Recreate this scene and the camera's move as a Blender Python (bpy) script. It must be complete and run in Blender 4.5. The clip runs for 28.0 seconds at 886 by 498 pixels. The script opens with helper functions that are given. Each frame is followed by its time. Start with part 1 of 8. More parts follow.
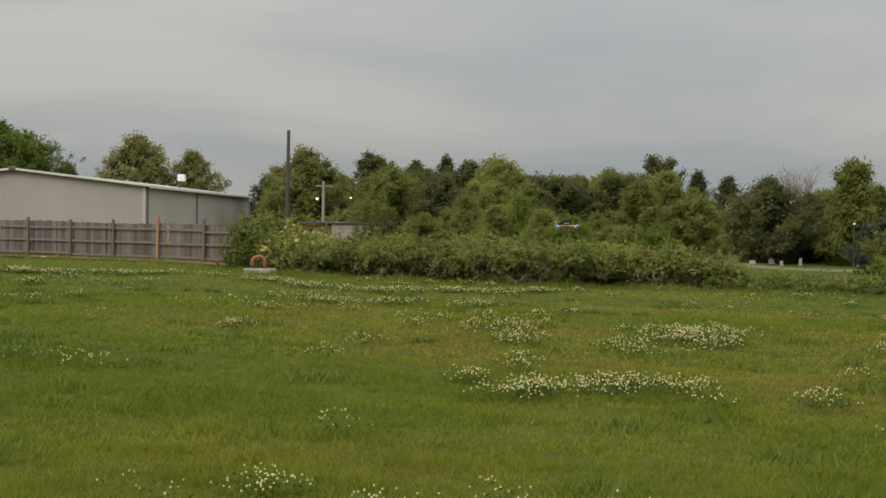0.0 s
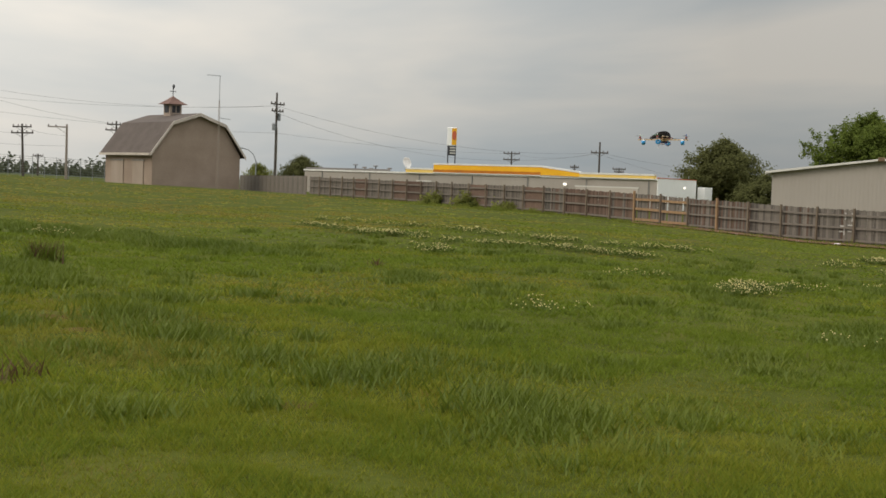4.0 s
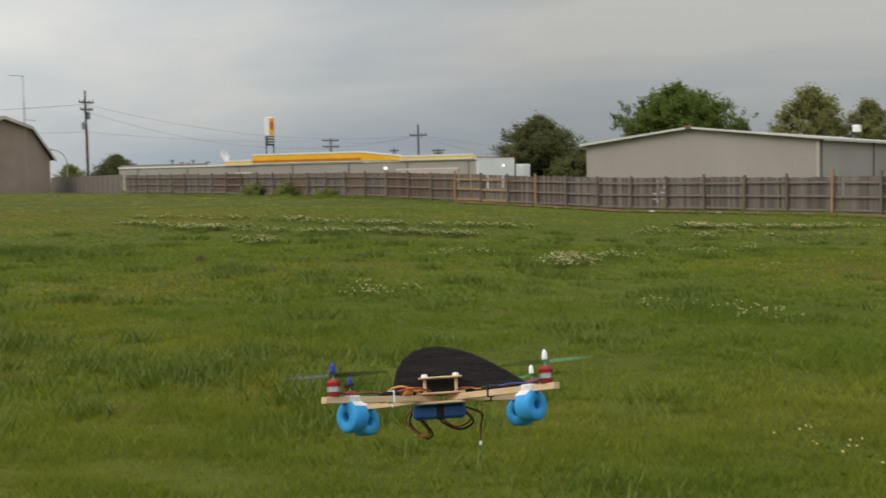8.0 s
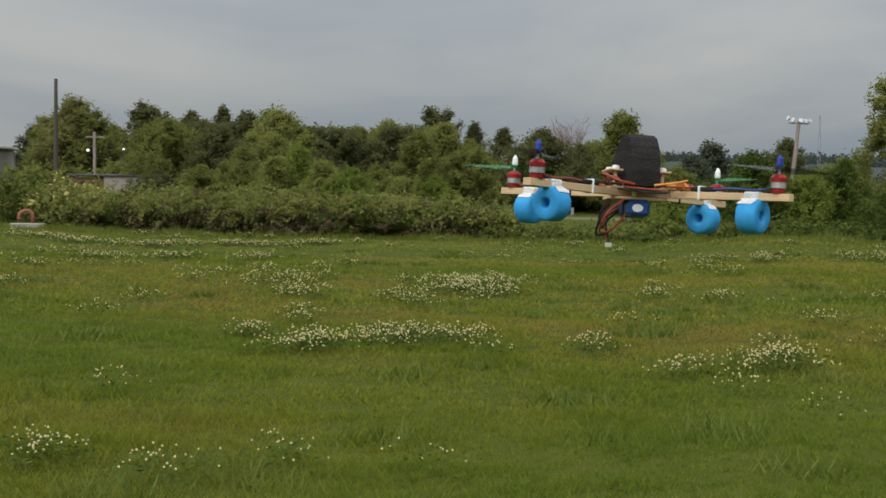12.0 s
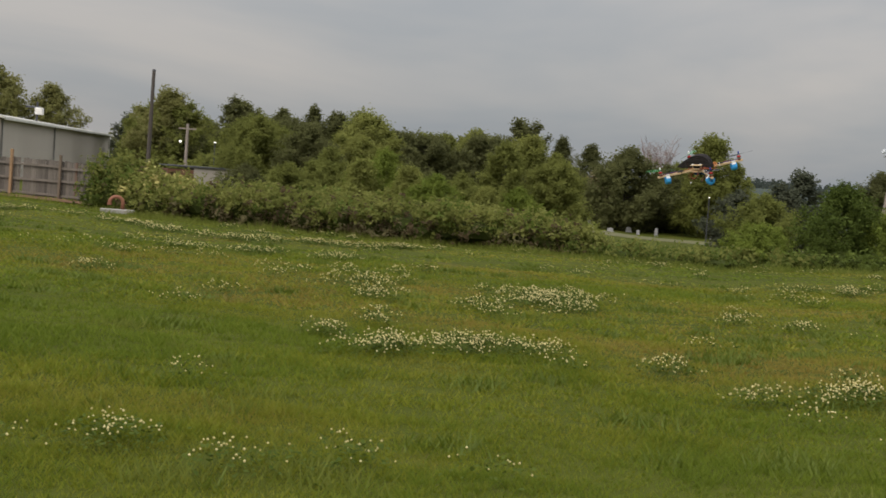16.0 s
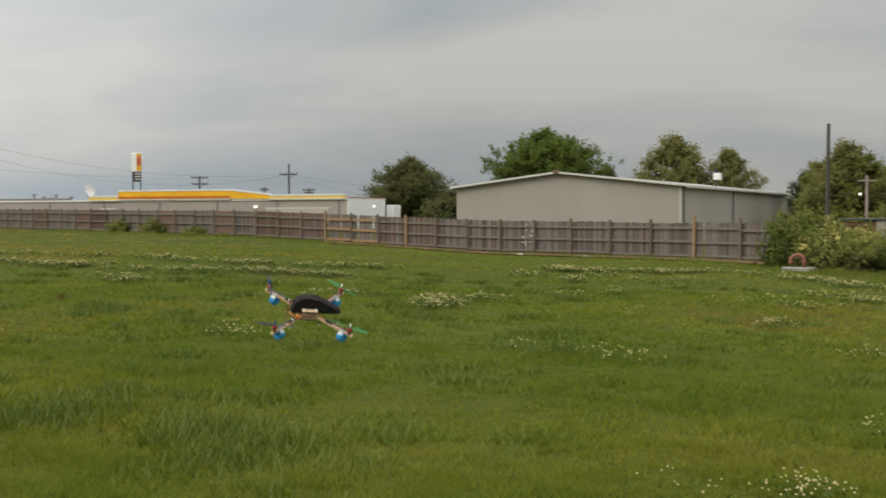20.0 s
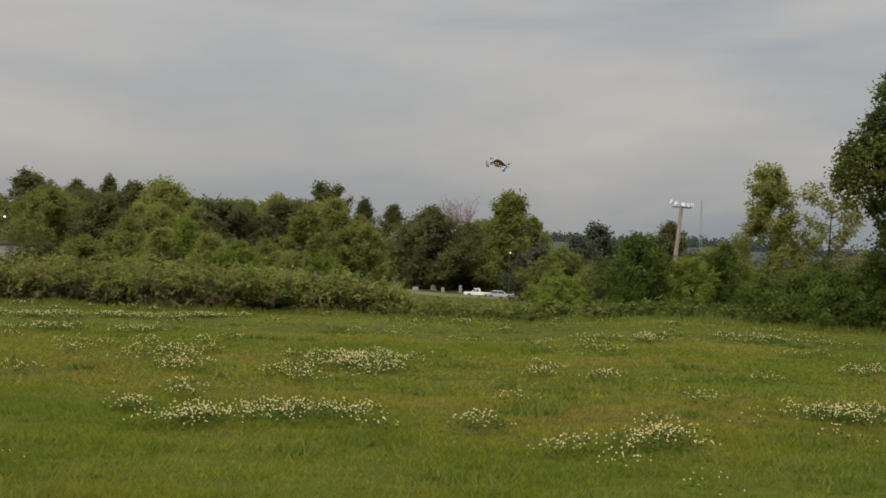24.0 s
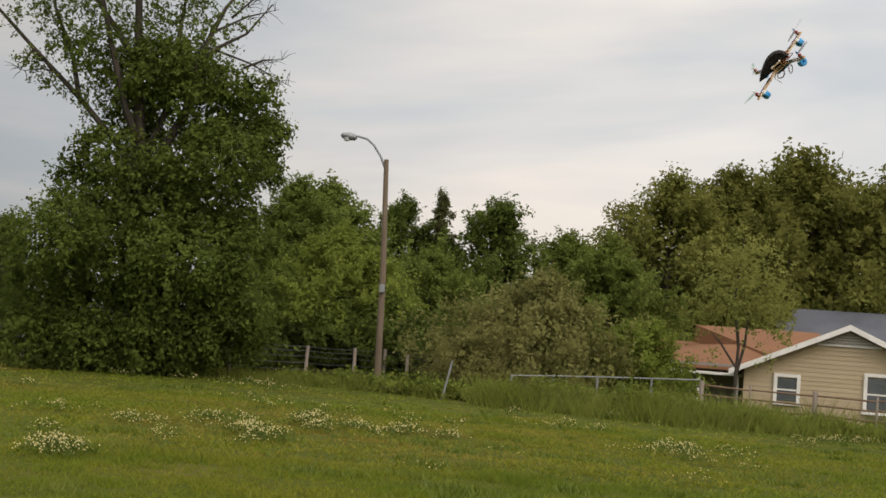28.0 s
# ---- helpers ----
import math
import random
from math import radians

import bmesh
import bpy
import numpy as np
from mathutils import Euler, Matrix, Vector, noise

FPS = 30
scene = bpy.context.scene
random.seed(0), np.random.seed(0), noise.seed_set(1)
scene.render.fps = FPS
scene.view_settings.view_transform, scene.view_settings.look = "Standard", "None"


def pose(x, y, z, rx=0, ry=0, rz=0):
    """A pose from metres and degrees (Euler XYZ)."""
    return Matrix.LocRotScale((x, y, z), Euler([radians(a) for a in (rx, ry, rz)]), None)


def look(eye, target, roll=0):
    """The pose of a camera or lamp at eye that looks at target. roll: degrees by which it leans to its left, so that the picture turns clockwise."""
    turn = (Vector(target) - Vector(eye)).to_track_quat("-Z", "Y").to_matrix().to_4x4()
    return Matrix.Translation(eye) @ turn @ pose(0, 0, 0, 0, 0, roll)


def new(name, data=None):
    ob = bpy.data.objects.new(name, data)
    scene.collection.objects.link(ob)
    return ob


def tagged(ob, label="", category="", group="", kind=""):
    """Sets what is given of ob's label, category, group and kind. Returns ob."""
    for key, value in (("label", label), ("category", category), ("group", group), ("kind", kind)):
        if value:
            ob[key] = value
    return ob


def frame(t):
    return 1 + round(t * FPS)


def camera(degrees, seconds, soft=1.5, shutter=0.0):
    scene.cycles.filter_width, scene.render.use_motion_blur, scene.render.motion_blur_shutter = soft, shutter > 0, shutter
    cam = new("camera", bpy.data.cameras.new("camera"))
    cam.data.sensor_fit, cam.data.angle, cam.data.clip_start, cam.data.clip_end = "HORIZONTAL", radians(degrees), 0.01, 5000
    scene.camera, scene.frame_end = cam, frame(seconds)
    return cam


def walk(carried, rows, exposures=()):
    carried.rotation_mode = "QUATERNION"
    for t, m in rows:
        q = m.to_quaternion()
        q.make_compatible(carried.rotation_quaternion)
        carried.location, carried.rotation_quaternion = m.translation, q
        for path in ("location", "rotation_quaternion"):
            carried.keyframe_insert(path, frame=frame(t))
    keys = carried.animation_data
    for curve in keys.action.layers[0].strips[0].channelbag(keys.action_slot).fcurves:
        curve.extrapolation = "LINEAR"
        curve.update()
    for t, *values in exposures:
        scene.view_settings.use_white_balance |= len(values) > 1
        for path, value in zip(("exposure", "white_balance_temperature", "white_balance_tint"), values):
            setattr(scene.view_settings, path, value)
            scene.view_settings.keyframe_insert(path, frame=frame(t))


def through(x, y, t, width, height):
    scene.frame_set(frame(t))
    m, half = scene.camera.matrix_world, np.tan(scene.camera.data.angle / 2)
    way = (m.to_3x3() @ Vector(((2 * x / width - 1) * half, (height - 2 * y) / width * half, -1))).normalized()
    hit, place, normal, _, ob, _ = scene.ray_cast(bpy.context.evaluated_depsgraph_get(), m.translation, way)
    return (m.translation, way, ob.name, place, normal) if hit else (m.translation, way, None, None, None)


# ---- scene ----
# seconds, heading, tilt and lean of the hand-held camera
CAMERA_ROWS = [
    (0, 0.00, -1.48, -0.85), (0.5, 1.26, -1.72, -1.26), (1, 4.23, -1.54, -1.33), (1.5, 9.71, -2.18, -0.51), (2,
    18.31, -2.75, -1.85), (2.5, 25.85, -1.68, -1.33), (3, 32.57, -2.54, -1.93), (3.5, 37.04, -3.11, -2.44),
    (5.5, 39.54, -2.46, -1.25), (6, 44.23, -2.20, -0.66), (6.5, 47.38, -2.02, -0.90), (7, 46.57, -2.04, -1.18),
    (7.5, 41.70, -1.65, -0.67), (8, 29.93, -3.45, 1.23), (8.5, 20.86, -6.27, 2.50), (9, 15.27, -5.67, 1.12),
    (9.5, 8.51, -4.66, -0.67), (10, -0.49, -4.51, 0.20), (10.5, -2.96, -3.79, 0.38), (11, -4.65, -3.76, 0.38),
    (11.5, -6.29, -2.93, -0.42), (12, -10.01, -3.56, -0.65), (12.5, -13.21, -3.35, -0.77), (14.5, -17.24, -2.96,
    -5.97), (15, -13.83, -3.58, -5.72), (15.5, -10.57, -4.04, -4.04), (16, -6.12, -3.28, -4.21), (16.5, -0.03,
    -2.11, -4.23), (17, 7.86, -1.43, -3.26), (17.5, 16.42, -0.71, -2.04), (18, 25.20, 0.44, -1.64), (18.5,
    34.07, 1.43, -0.63), (19, 36.02, 0.37, -0.51), (19.5, 32.84, -0.34, -0.55), (20, 24.05, -1.67, 0.22), (20.5,
    12.80, -2.17, 0.77), (22.5, -1.90, -1.00, -0.74), (23, -6.41, -0.12, -1.27), (23.5, -11.43, 0.28, -1.42),
    (24, -15.05, 0.02, -1.90), (24.5, -20.07, 0.00, -3.08), (25, -23.10, 0.50, -3.10), (25.5, -26.35, 0.82,
    -2.78), (26, -32.69, 0.70, -2.67), (26.5, -43.26, 1.35, -3.59), (27, -58.92, 0.24, -3.66), (27.5, -67.70,
    3.62, -6.50), (28, -68.50, 3.88, -4.27)
]
# seconds, stops, and the drifting automatic white balance: kelvin and tint
EXPOSURES = [
    (0, 0.05, 6470, 9.2), (1, 0.07, 6500, 10.0), (2, 0.08, 6630, 12.1), (3, 0.05, 6740, 9.6), (6, 0.0, 6500, 8.7),
    (7, 0.0, 6430, 8.3), (8, 0.0, 6310, 8.7), (9.2, 0.0, 6160, 7.1), (10, -0.03, 6070, 6.4), (11, -0.05, 6090, 6.2),
    (12, -0.05, 6110, 8.3), (15, 0.0, 6400, 11.3), (16, 0.0, 6430, 12.1), (17, 0.06, 6530, 12.1), (18, 0.07, 6610, 10.0), (20, 0.06, 6500, 8.7), (22.5, 0.03, 6370, 10.4), (23, 0.0, 6470, 11.7), (24, 0.0, 6600, 12.5), (25, 0.0, 6630, 14.4), (26, 0.0, 6700, 13.8), (27, 0.0, 6970, 15.0), (28, 0.0, 6830, 13.6)
]
EYE = 1.6
cam = camera(38.8, 28.0, soft=1.6, shutter=0.12)
walk(cam, [(t, pose(0, 0, EYE, 90 + tilt, lean, head)) for t, head, tilt, lean in CAMERA_ROWS],
     exposures=EXPOSURES)

# ---- overcast sky and soft sun ----
SUN_UP, SUN_AZ = 38, 150          # degrees above the horizon, and turned from +y to the left
world = bpy.data.worlds.new("overcast_sky")
scene.world = world
world.use_nodes = True
wn, wl = world.node_tree.nodes, world.node_tree.links
wn.clear()


def wnode(kind, **values):
    n = wn.new(kind)
    for key, value in values.items():
        n.inputs[key].default_value = value
    return n


def sky_world():
    out, back = wn.new("ShaderNodeOutputWorld"), wnode("ShaderNodeBackground", Strength=1.0)
    co, sep = wn.new("ShaderNodeTexCoord"), wn.new("ShaderNodeSeparateXYZ")
    wl.new(co.outputs["Generated"], sep.inputs[0])
    sky = wn.new("ShaderNodeTexSky")
    sky.sky_type, sky.sun_disc = 'NISHITA', False
    sky.sun_elevation, sky.sun_rotation, sky.dust_density = radians(SUN_UP), radians(-SUN_AZ), 3.0
    skyb = wn.new("ShaderNodeVectorMath")
    skyb.operation = 'SCALE'
    skyb.inputs[3].default_value = 0.07
    wl.new(sky.outputs[0], skyb.inputs[0])
    # brightness of the cloud sheet: low at the horizon, high overhead
    up = wnode("ShaderNodeMapRange")
    up.inputs["From Min"].default_value, up.inputs["From Max"].default_value = 0.26, 0.95
    up.inputs["To Min"].default_value, up.inputs["To Max"].default_value = 1.16, 5.0
    wl.new(sep.outputs[2], up.inputs["Value"])
    low = wnode("ShaderNodeMapRange")
    low.inputs["From Min"].default_value, low.inputs["From Max"].default_value = 0.02, 0.17
    low.inputs["To Min"].default_value, low.inputs["To Max"].default_value = 0.87, 1.06
    wl.new(sep.outputs[2], low.inputs["Value"])
    # cloud pattern stretched along the horizon
    mp = wnode("ShaderNodeMapping", Scale=(1.0, 1.0, 4.5))
    wl.new(co.outputs["Generated"], mp.inputs["Vector"])
    big = wnode("ShaderNodeTexNoise", Scale=1.9, Detail=5.0, Roughness=0.5, Distortion=0.35)
    wl.new(mp.outputs[0], big.inputs["Vector"])
    ramp = wn.new("ShaderNodeValToRGB")
    ramp.color_ramp.elements[0].position, ramp.color_ramp.elements[0].color = 0.36, (0.290, 0.325, 0.350, 1)
    ramp.color_ramp.elements[1].position, ramp.color_ramp.elements[1].color = 0.64, (0.490, 0.468, 0.435, 1)
    wl.new(big.outputs["Fac"], ramp.inputs[0])
    # thinner cloud, and so more light, to the east and the west
    def brighter(sign, start, most):
        m = wnode("ShaderNodeMath")
        m.operation = 'MULTIPLY'
        m.inputs[1].default_value = sign
        wl.new(sep.outputs[0], m.inputs[0])
        r = wnode("ShaderNodeMapRange")
        r.inputs["From Min"].default_value, r.inputs["From Max"].default_value = start, 1.0
        r.inputs["To Min"].default_value, r.inputs["To Max"].default_value = 0.96, most
        wl.new(m.outputs[0], r.inputs["Value"])
        return r
    side = wn.new("ShaderNodeMath")
    side.operation = 'MAXIMUM'
    wl.new(brighter(-1.0, 0.42, 1.95).outputs[0], side.inputs[0]), wl.new(brighter(1.0, 0.62, 1.78).outputs[0], side.inputs[1])
    mul = wn.new("ShaderNodeMath")
    mul.operation = 'MULTIPLY'
    wl.new(up.outputs[0], mul.inputs[0]), wl.new(side.outputs[0], mul.inputs[1])
    mul_low = wn.new("ShaderNodeMath")
    mul_low.operation = 'MULTIPLY'
    wl.new(mul.outputs[0], mul_low.inputs[0]), wl.new(low.outputs[0], mul_low.inputs[1])
    cloud = wn.new("ShaderNodeVectorMath")
    cloud.operation = 'SCALE'
    wl.new(ramp.outputs[0], cloud.inputs[0]), wl.new(mul_low.outputs[0], cloud.inputs[3])
    mix = wn.new("ShaderNodeMix")
    mix.data_type = 'RGBA'
    mix.inputs[0].default_value = 0.88
    wl.new(skyb.outputs[0], mix.inputs[6]), wl.new(cloud.outputs[0], mix.inputs[7])
    wl.new(mix.outputs[2], back.inputs["Color"])
    wl.new(back.outputs[0], out.inputs[0])


sky_world()
sun = new("sun", bpy.data.lights.new("sun", 'SUN'))
sun.data.energy, sun.data.angle, sun.data.color = 1.5, radians(30), (1.0, 0.93, 0.82)
sun.matrix_world = look((0, 0, 0), (math.sin(radians(SUN_AZ)), -math.cos(radians(SUN_AZ)), -math.tan(radians(SUN_UP))))

# ---- materials ----
def material(name, dark, light, rough=0.8, scale=3.0, metal=0.0, bump=0.0, bump_scale=60.0, fine=0.25, island=0.0,
             spot=None, spot_scale=1.0, spot_at=0.6, through=0.0, piece=0.0, stretch=(1, 1, 1), gloss=0.3):
    """Two colours mixed by noise at two scales; island / piece: change from island to island or from piece to piece."""
    m = bpy.data.materials.new(name)
    m.use_nodes = True
    nt, ln = m.node_tree.nodes, m.node_tree.links
    b = nt["Principled BSDF"]
    b.inputs["Roughness"].default_value, b.inputs["Metallic"].default_value = rough, metal
    b.inputs["Specular IOR Level"].default_value = gloss
    co = nt.new("ShaderNodeTexCoord")
    mp = nt.new("ShaderNodeMapping")
    mp.inputs["Scale"].default_value = stretch
    ln.new(co.outputs["Object"], mp.inputs["Vector"])

    def tex(s, detail=4.0):
        n = nt.new("ShaderNodeTexNoise")
        n.inputs["Scale"].default_value, n.inputs["Detail"].default_value = s, detail
        ln.new(mp.outputs[0], n.inputs["Vector"])
        return n.outputs["Fac"]

    def math_node(op, a, c):
        n = nt.new("ShaderNodeMath")
        n.operation = op
        for i, v in enumerate((a, c)):
            if isinstance(v, (int, float)):
                n.inputs[i].default_value = v
            else:
                ln.new(v, n.inputs[i])
        return n.outputs[0]

    fac = math_node('ADD', math_node('MULTIPLY', tex(scale), 1.0 - fine), math_node('MULTIPLY', tex(scale * 11.0), fine))
    fac = math_node('MULTIPLY_ADD', fac, 2.4)
    fac.node.inputs[2].default_value = -0.7
    if island:
        g = nt.new("ShaderNodeNewGeometry")
        fac = math_node('ADD', math_node('MULTIPLY', fac, 1 - island), math_node('MULTIPLY', g.outputs["Random Per Island"], island))
    if piece:
        g = nt.new("ShaderNodeObjectInfo")
        fac = math_node('ADD', math_node('MULTIPLY', fac, 1 - piece), math_node('MULTIPLY', g.outputs["Random"], piece))
    mix = nt.new("ShaderNodeMix")
    mix.data_type = 'RGBA'
    mix.inputs[6].default_value, mix.inputs[7].default_value = (*dark, 1), (*light, 1)
    ln.new(fac, mix.inputs[0])
    colour = mix.outputs[2]
    if spot:
        r = nt.new("ShaderNodeMapRange")
        r.inputs["From Min"].default_value, r.inputs["From Max"].default_value = spot_at, spot_at + 0.12
        ln.new(tex(spot_scale, 6.0), r.inputs["Value"])
        mx = nt.new("ShaderNodeMix")
        mx.data_type = 'RGBA'
        mx.inputs[7].default_value = (*spot, 1)
        ln.new(r.outputs[0], mx.inputs[0]), ln.new(colour, mx.inputs[6])
        colour = mx.outputs[2]
    ln.new(colour, b.inputs["Base Color"])
    if bump:
        n = nt.new("ShaderNodeBump")
        n.inputs["Strength"].default_value, n.inputs["Distance"].default_value = bump, 0.02
        ln.new(tex(bump_scale), n.inputs["Height"]), ln.new(n.outputs[0], b.inputs["Normal"])
    if through:
        t = nt.new("ShaderNodeBsdfTranslucent")
        ln.new(colour, t.inputs["Color"])
        s = nt.new("ShaderNodeMixShader")
        s.inputs[0].default_value = through
        out = nt["Material Output"]
        ln.new(b.outputs[0], s.inputs[1]), ln.new(t.outputs[0], s.inputs[2]), ln.new(s.outputs[0], out.inputs["Surface"])
    return m


def glow(name, colour, strength):
    m = bpy.data.materials.new(name)
    m.use_nodes = True
    b = m.node_tree.nodes["Principled BSDF"]
    b.inputs["Base Color"].default_value = (*colour, 1)
    b.inputs["Emission Color"].default_value, b.inputs["Emission Strength"].default_value = (*colour, 1), strength
    return m


LEAF = dict(rough=0.75, scale=0.5, island=0.40, piece=0.22, through=0.42, gloss=0.08)
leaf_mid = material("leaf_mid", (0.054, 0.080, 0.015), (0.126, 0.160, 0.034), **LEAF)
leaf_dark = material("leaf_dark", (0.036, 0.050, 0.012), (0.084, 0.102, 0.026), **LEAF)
leaf_green = material("leaf_green", (0.078, 0.110, 0.020), (0.170, 0.208, 0.045), **LEAF)
leaf_spring = material("leaf_spring", (0.098, 0.112, 0.022), (0.215, 0.215, 0.055), **LEAF)
leaf_maple = material("leaf_maple", (0.060, 0.090, 0.016), (0.143, 0.180, 0.037), **LEAF)
leaf_blossom = material("leaf_blossom", (0.120, 0.125, 0.036), (0.250, 0.236, 0.085), **LEAF)
leaf_fresh = material("leaf_fresh", (0.105, 0.145, 0.022), (0.225, 0.265, 0.050), **LEAF)
leaf_olive = material("leaf_olive", (0.082, 0.090, 0.018), (0.180, 0.180, 0.044), **LEAF)
leaf_brown = material("leaf_brown", (0.070, 0.052, 0.026), (0.160, 0.115, 0.065), **LEAF)
# grey-blue of distance haze is mixed into these two far leaf colours
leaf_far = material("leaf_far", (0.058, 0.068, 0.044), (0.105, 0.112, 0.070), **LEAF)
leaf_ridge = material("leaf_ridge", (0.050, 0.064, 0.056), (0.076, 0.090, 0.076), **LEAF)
# leaf colours greyed and lightened to put the far woods' haze in
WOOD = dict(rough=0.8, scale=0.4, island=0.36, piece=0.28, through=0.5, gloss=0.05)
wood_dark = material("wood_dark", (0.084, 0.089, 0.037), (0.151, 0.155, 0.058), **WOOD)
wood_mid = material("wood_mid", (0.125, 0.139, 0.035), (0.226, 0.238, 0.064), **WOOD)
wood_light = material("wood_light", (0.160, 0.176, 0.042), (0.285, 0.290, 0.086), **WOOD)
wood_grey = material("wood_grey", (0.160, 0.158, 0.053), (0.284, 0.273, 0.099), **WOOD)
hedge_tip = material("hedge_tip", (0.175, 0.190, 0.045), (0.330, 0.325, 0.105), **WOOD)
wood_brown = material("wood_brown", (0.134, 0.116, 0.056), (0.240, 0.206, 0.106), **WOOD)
weed_mat = material("weed", (0.105, 0.135, 0.020), (0.235, 0.255, 0.058), rough=0.8, scale=0.5, island=0.45, through=0.5, gloss=0.05)
bare_soil = material("bare_soil", (0.060, 0.048, 0.016), (0.104, 0.078, 0.028), 0.98, 3.0, gloss=0.0, bump=0.8, bump_scale=20, fine=0.5)
straw_mix = material("straw_mix", (0.17, 0.16, 0.06), (0.30, 0.27, 0.12), **LEAF)
bark = material("bark", (0.026, 0.021, 0.017), (0.075, 0.062, 0.050), 0.9, 2.0, bump=0.6, bump_scale=14, stretch=(3, 3, 0.6))
bare_twig = material("bare_twig", (0.16, 0.12, 0.11), (0.28, 0.22, 0.20), 0.9, 2.0)
TURF = dict(rough=0.7, scale=0.3, island=0.40, fine=0.5, through=0.42, gloss=0.1)
grass_blade = material("grass_blade", (0.102, 0.132, 0.010), (0.238, 0.246, 0.027), spot=(0.182, 0.172, 0.036), spot_scale=0.25, spot_at=0.56, **TURF)
grass_lush = material("grass_lush", (0.072, 0.114, 0.010), (0.186, 0.226, 0.027), **TURF)
grass_yellow = material("grass_yellow", (0.132, 0.142, 0.014), (0.290, 0.272, 0.044), spot=(0.20, 0.155, 0.055), spot_scale=0.4, spot_at=0.58, **TURF)
grass_straw = material("grass_straw", (0.165, 0.128, 0.024), (0.320, 0.245, 0.060), **TURF)
dock_red = material("dock_red", (0.060, 0.032, 0.018), (0.140, 0.080, 0.040), rough=0.8, scale=1.0, island=0.5, through=0.2)
grass_tall = material("grass_tall", (0.066, 0.100, 0.009), (0.150, 0.184, 0.021), rough=0.6, scale=0.3, island=0.45, through=0.3)
# ground kept dark so its colour puts shadow gaps between the blades
soil_grass = material("soil_grass", (0.038, 0.050, 0.007), (0.080, 0.088, 0.013), 0.95, 0.14, bump=1.0, bump_scale=18, fine=0.45,
                      spot=(0.105, 0.084, 0.028), spot_scale=0.19, spot_at=0.61, gloss=0.05)
# far ground, bluish like the ridge leaves: haze put into its colour
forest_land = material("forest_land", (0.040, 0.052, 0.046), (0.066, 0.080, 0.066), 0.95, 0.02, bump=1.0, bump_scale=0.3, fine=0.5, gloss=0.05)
dry_grass = material("dry_grass", (0.30, 0.26, 0.08), (0.48, 0.42, 0.15), 0.8, 4.0, island=0.5)
clover_leaf = material("clover_leaf", (0.044, 0.072, 0.011), (0.108, 0.138, 0.025), rough=0.7, scale=0.8, island=0.5, through=0.3, gloss=0.08)
clover_white = material("clover_white", (0.52, 0.44, 0.18), (0.77, 0.67, 0.37), 0.8, 30, island=0.6, through=0.15, gloss=0.05)

# ---- ground: one sheet from the camera's feet to the horizon ----
# heading (degrees to the left of +y), distance of the field's edge, height of the ground there
EDGE_AZ = [-180, -120, -100, -88, -82, -74, -66, -59, -55, -41, -37, -32, -25, -19, -10, 0, 7, 12, 22, 33, 44, 51, 59, 67, 90, 130, 180]
EDGE_D = [45, 40, 35, 33, 33, 34, 36, 38, 40, 46, 44, 43, 46, 44, 44, 45, 47, 57, 70, 86, 117, 138, 115, 110, 90, 60, 45]
EDGE_Z = [0, -0.2, -0.4, -0.41, -0.38, -0.30, -0.30, -0.27, -0.29, -0.47, -0.71, -0.68, -0.60, -0.92, -0.84, -0.79, -0.70, -0.61, -0.62,
          0.02, 0.33, 0.62, 1.37, 1.36, 0.9, 0.3, 0]
# height of the land behind that edge
BACK_Z = [0, -0.5, -1.0, -1.05, -1.0, -0.6, -0.4, -0.6, -1.1, -2.4, -2.0, -1.6, -1.6, -1.7, -1.6, -1.2, -1.0, -0.9, -0.8,
          -0.35, 0.15, 0.42, 1.20, 1.25, 0.9, 0.3, 0]


def valley(az, d):
    """The hollow in which the cemetery lies."""
    return np.interp(d, [58, 215, 260, 420], [0, -4.8, -4.1, 0]) * np.exp(-((az + 19) / 10.5) ** 4)


def ground_at(x, y, rough=False):
    """Height of the ground, for numbers or arrays."""
    x, y = np.asarray(x, float), np.asarray(y, float)
    d, az = np.hypot(x, y), np.degrees(np.arctan2(-x, y))
    edge, ze, zb = (np.interp(az, EDGE_AZ, v) for v in (EDGE_D, EDGE_Z, BACK_Z))
    s = np.clip(d / edge, 0, 1)
    z = ze * s ** 1.2
    k = np.clip((d - edge) / 25.0, 0, 1)
    z = z + (zb - ze) * k * k * (3 - 2 * k)
    z = z + valley(az, d)
    far = np.clip((d - 420) / 900.0, 0, 1)
    ridge = 11 * np.exp(-((az + 24) / 16.0) ** 2) + 9 * np.exp(-((az + 75) / 30.0) ** 2)
    ridge = ridge * (1 + 0.10 * np.sin(az * 0.9 + 1) + 0.06 * np.sin(az * 2.7)) + 3.0 * np.sin(az * 0.21)
    z = z + far * far * (3 - 2 * far) * ridge
    if rough:
        near = np.clip(1 - d / 120.0, 0, 1)
        z = z + near * (0.022 * np.sin(x * 1.3 + 0.7 * np.sin(y * 0.9)) * np.cos(y * 1.1 + 0.5 * np.sin(x * 0.7))
                        + 0.012 * np.sin(x * 3.1 + y * 1.7) * np.cos(y * 2.9 - x * 0.8))
    return z


def at(az, d):
    """The place d metres away at that heading, on the ground."""
    x, y = -d * math.sin(radians(az)), d * math.cos(radians(az))
    return Vector((x, y, float(ground_at(x, y))))


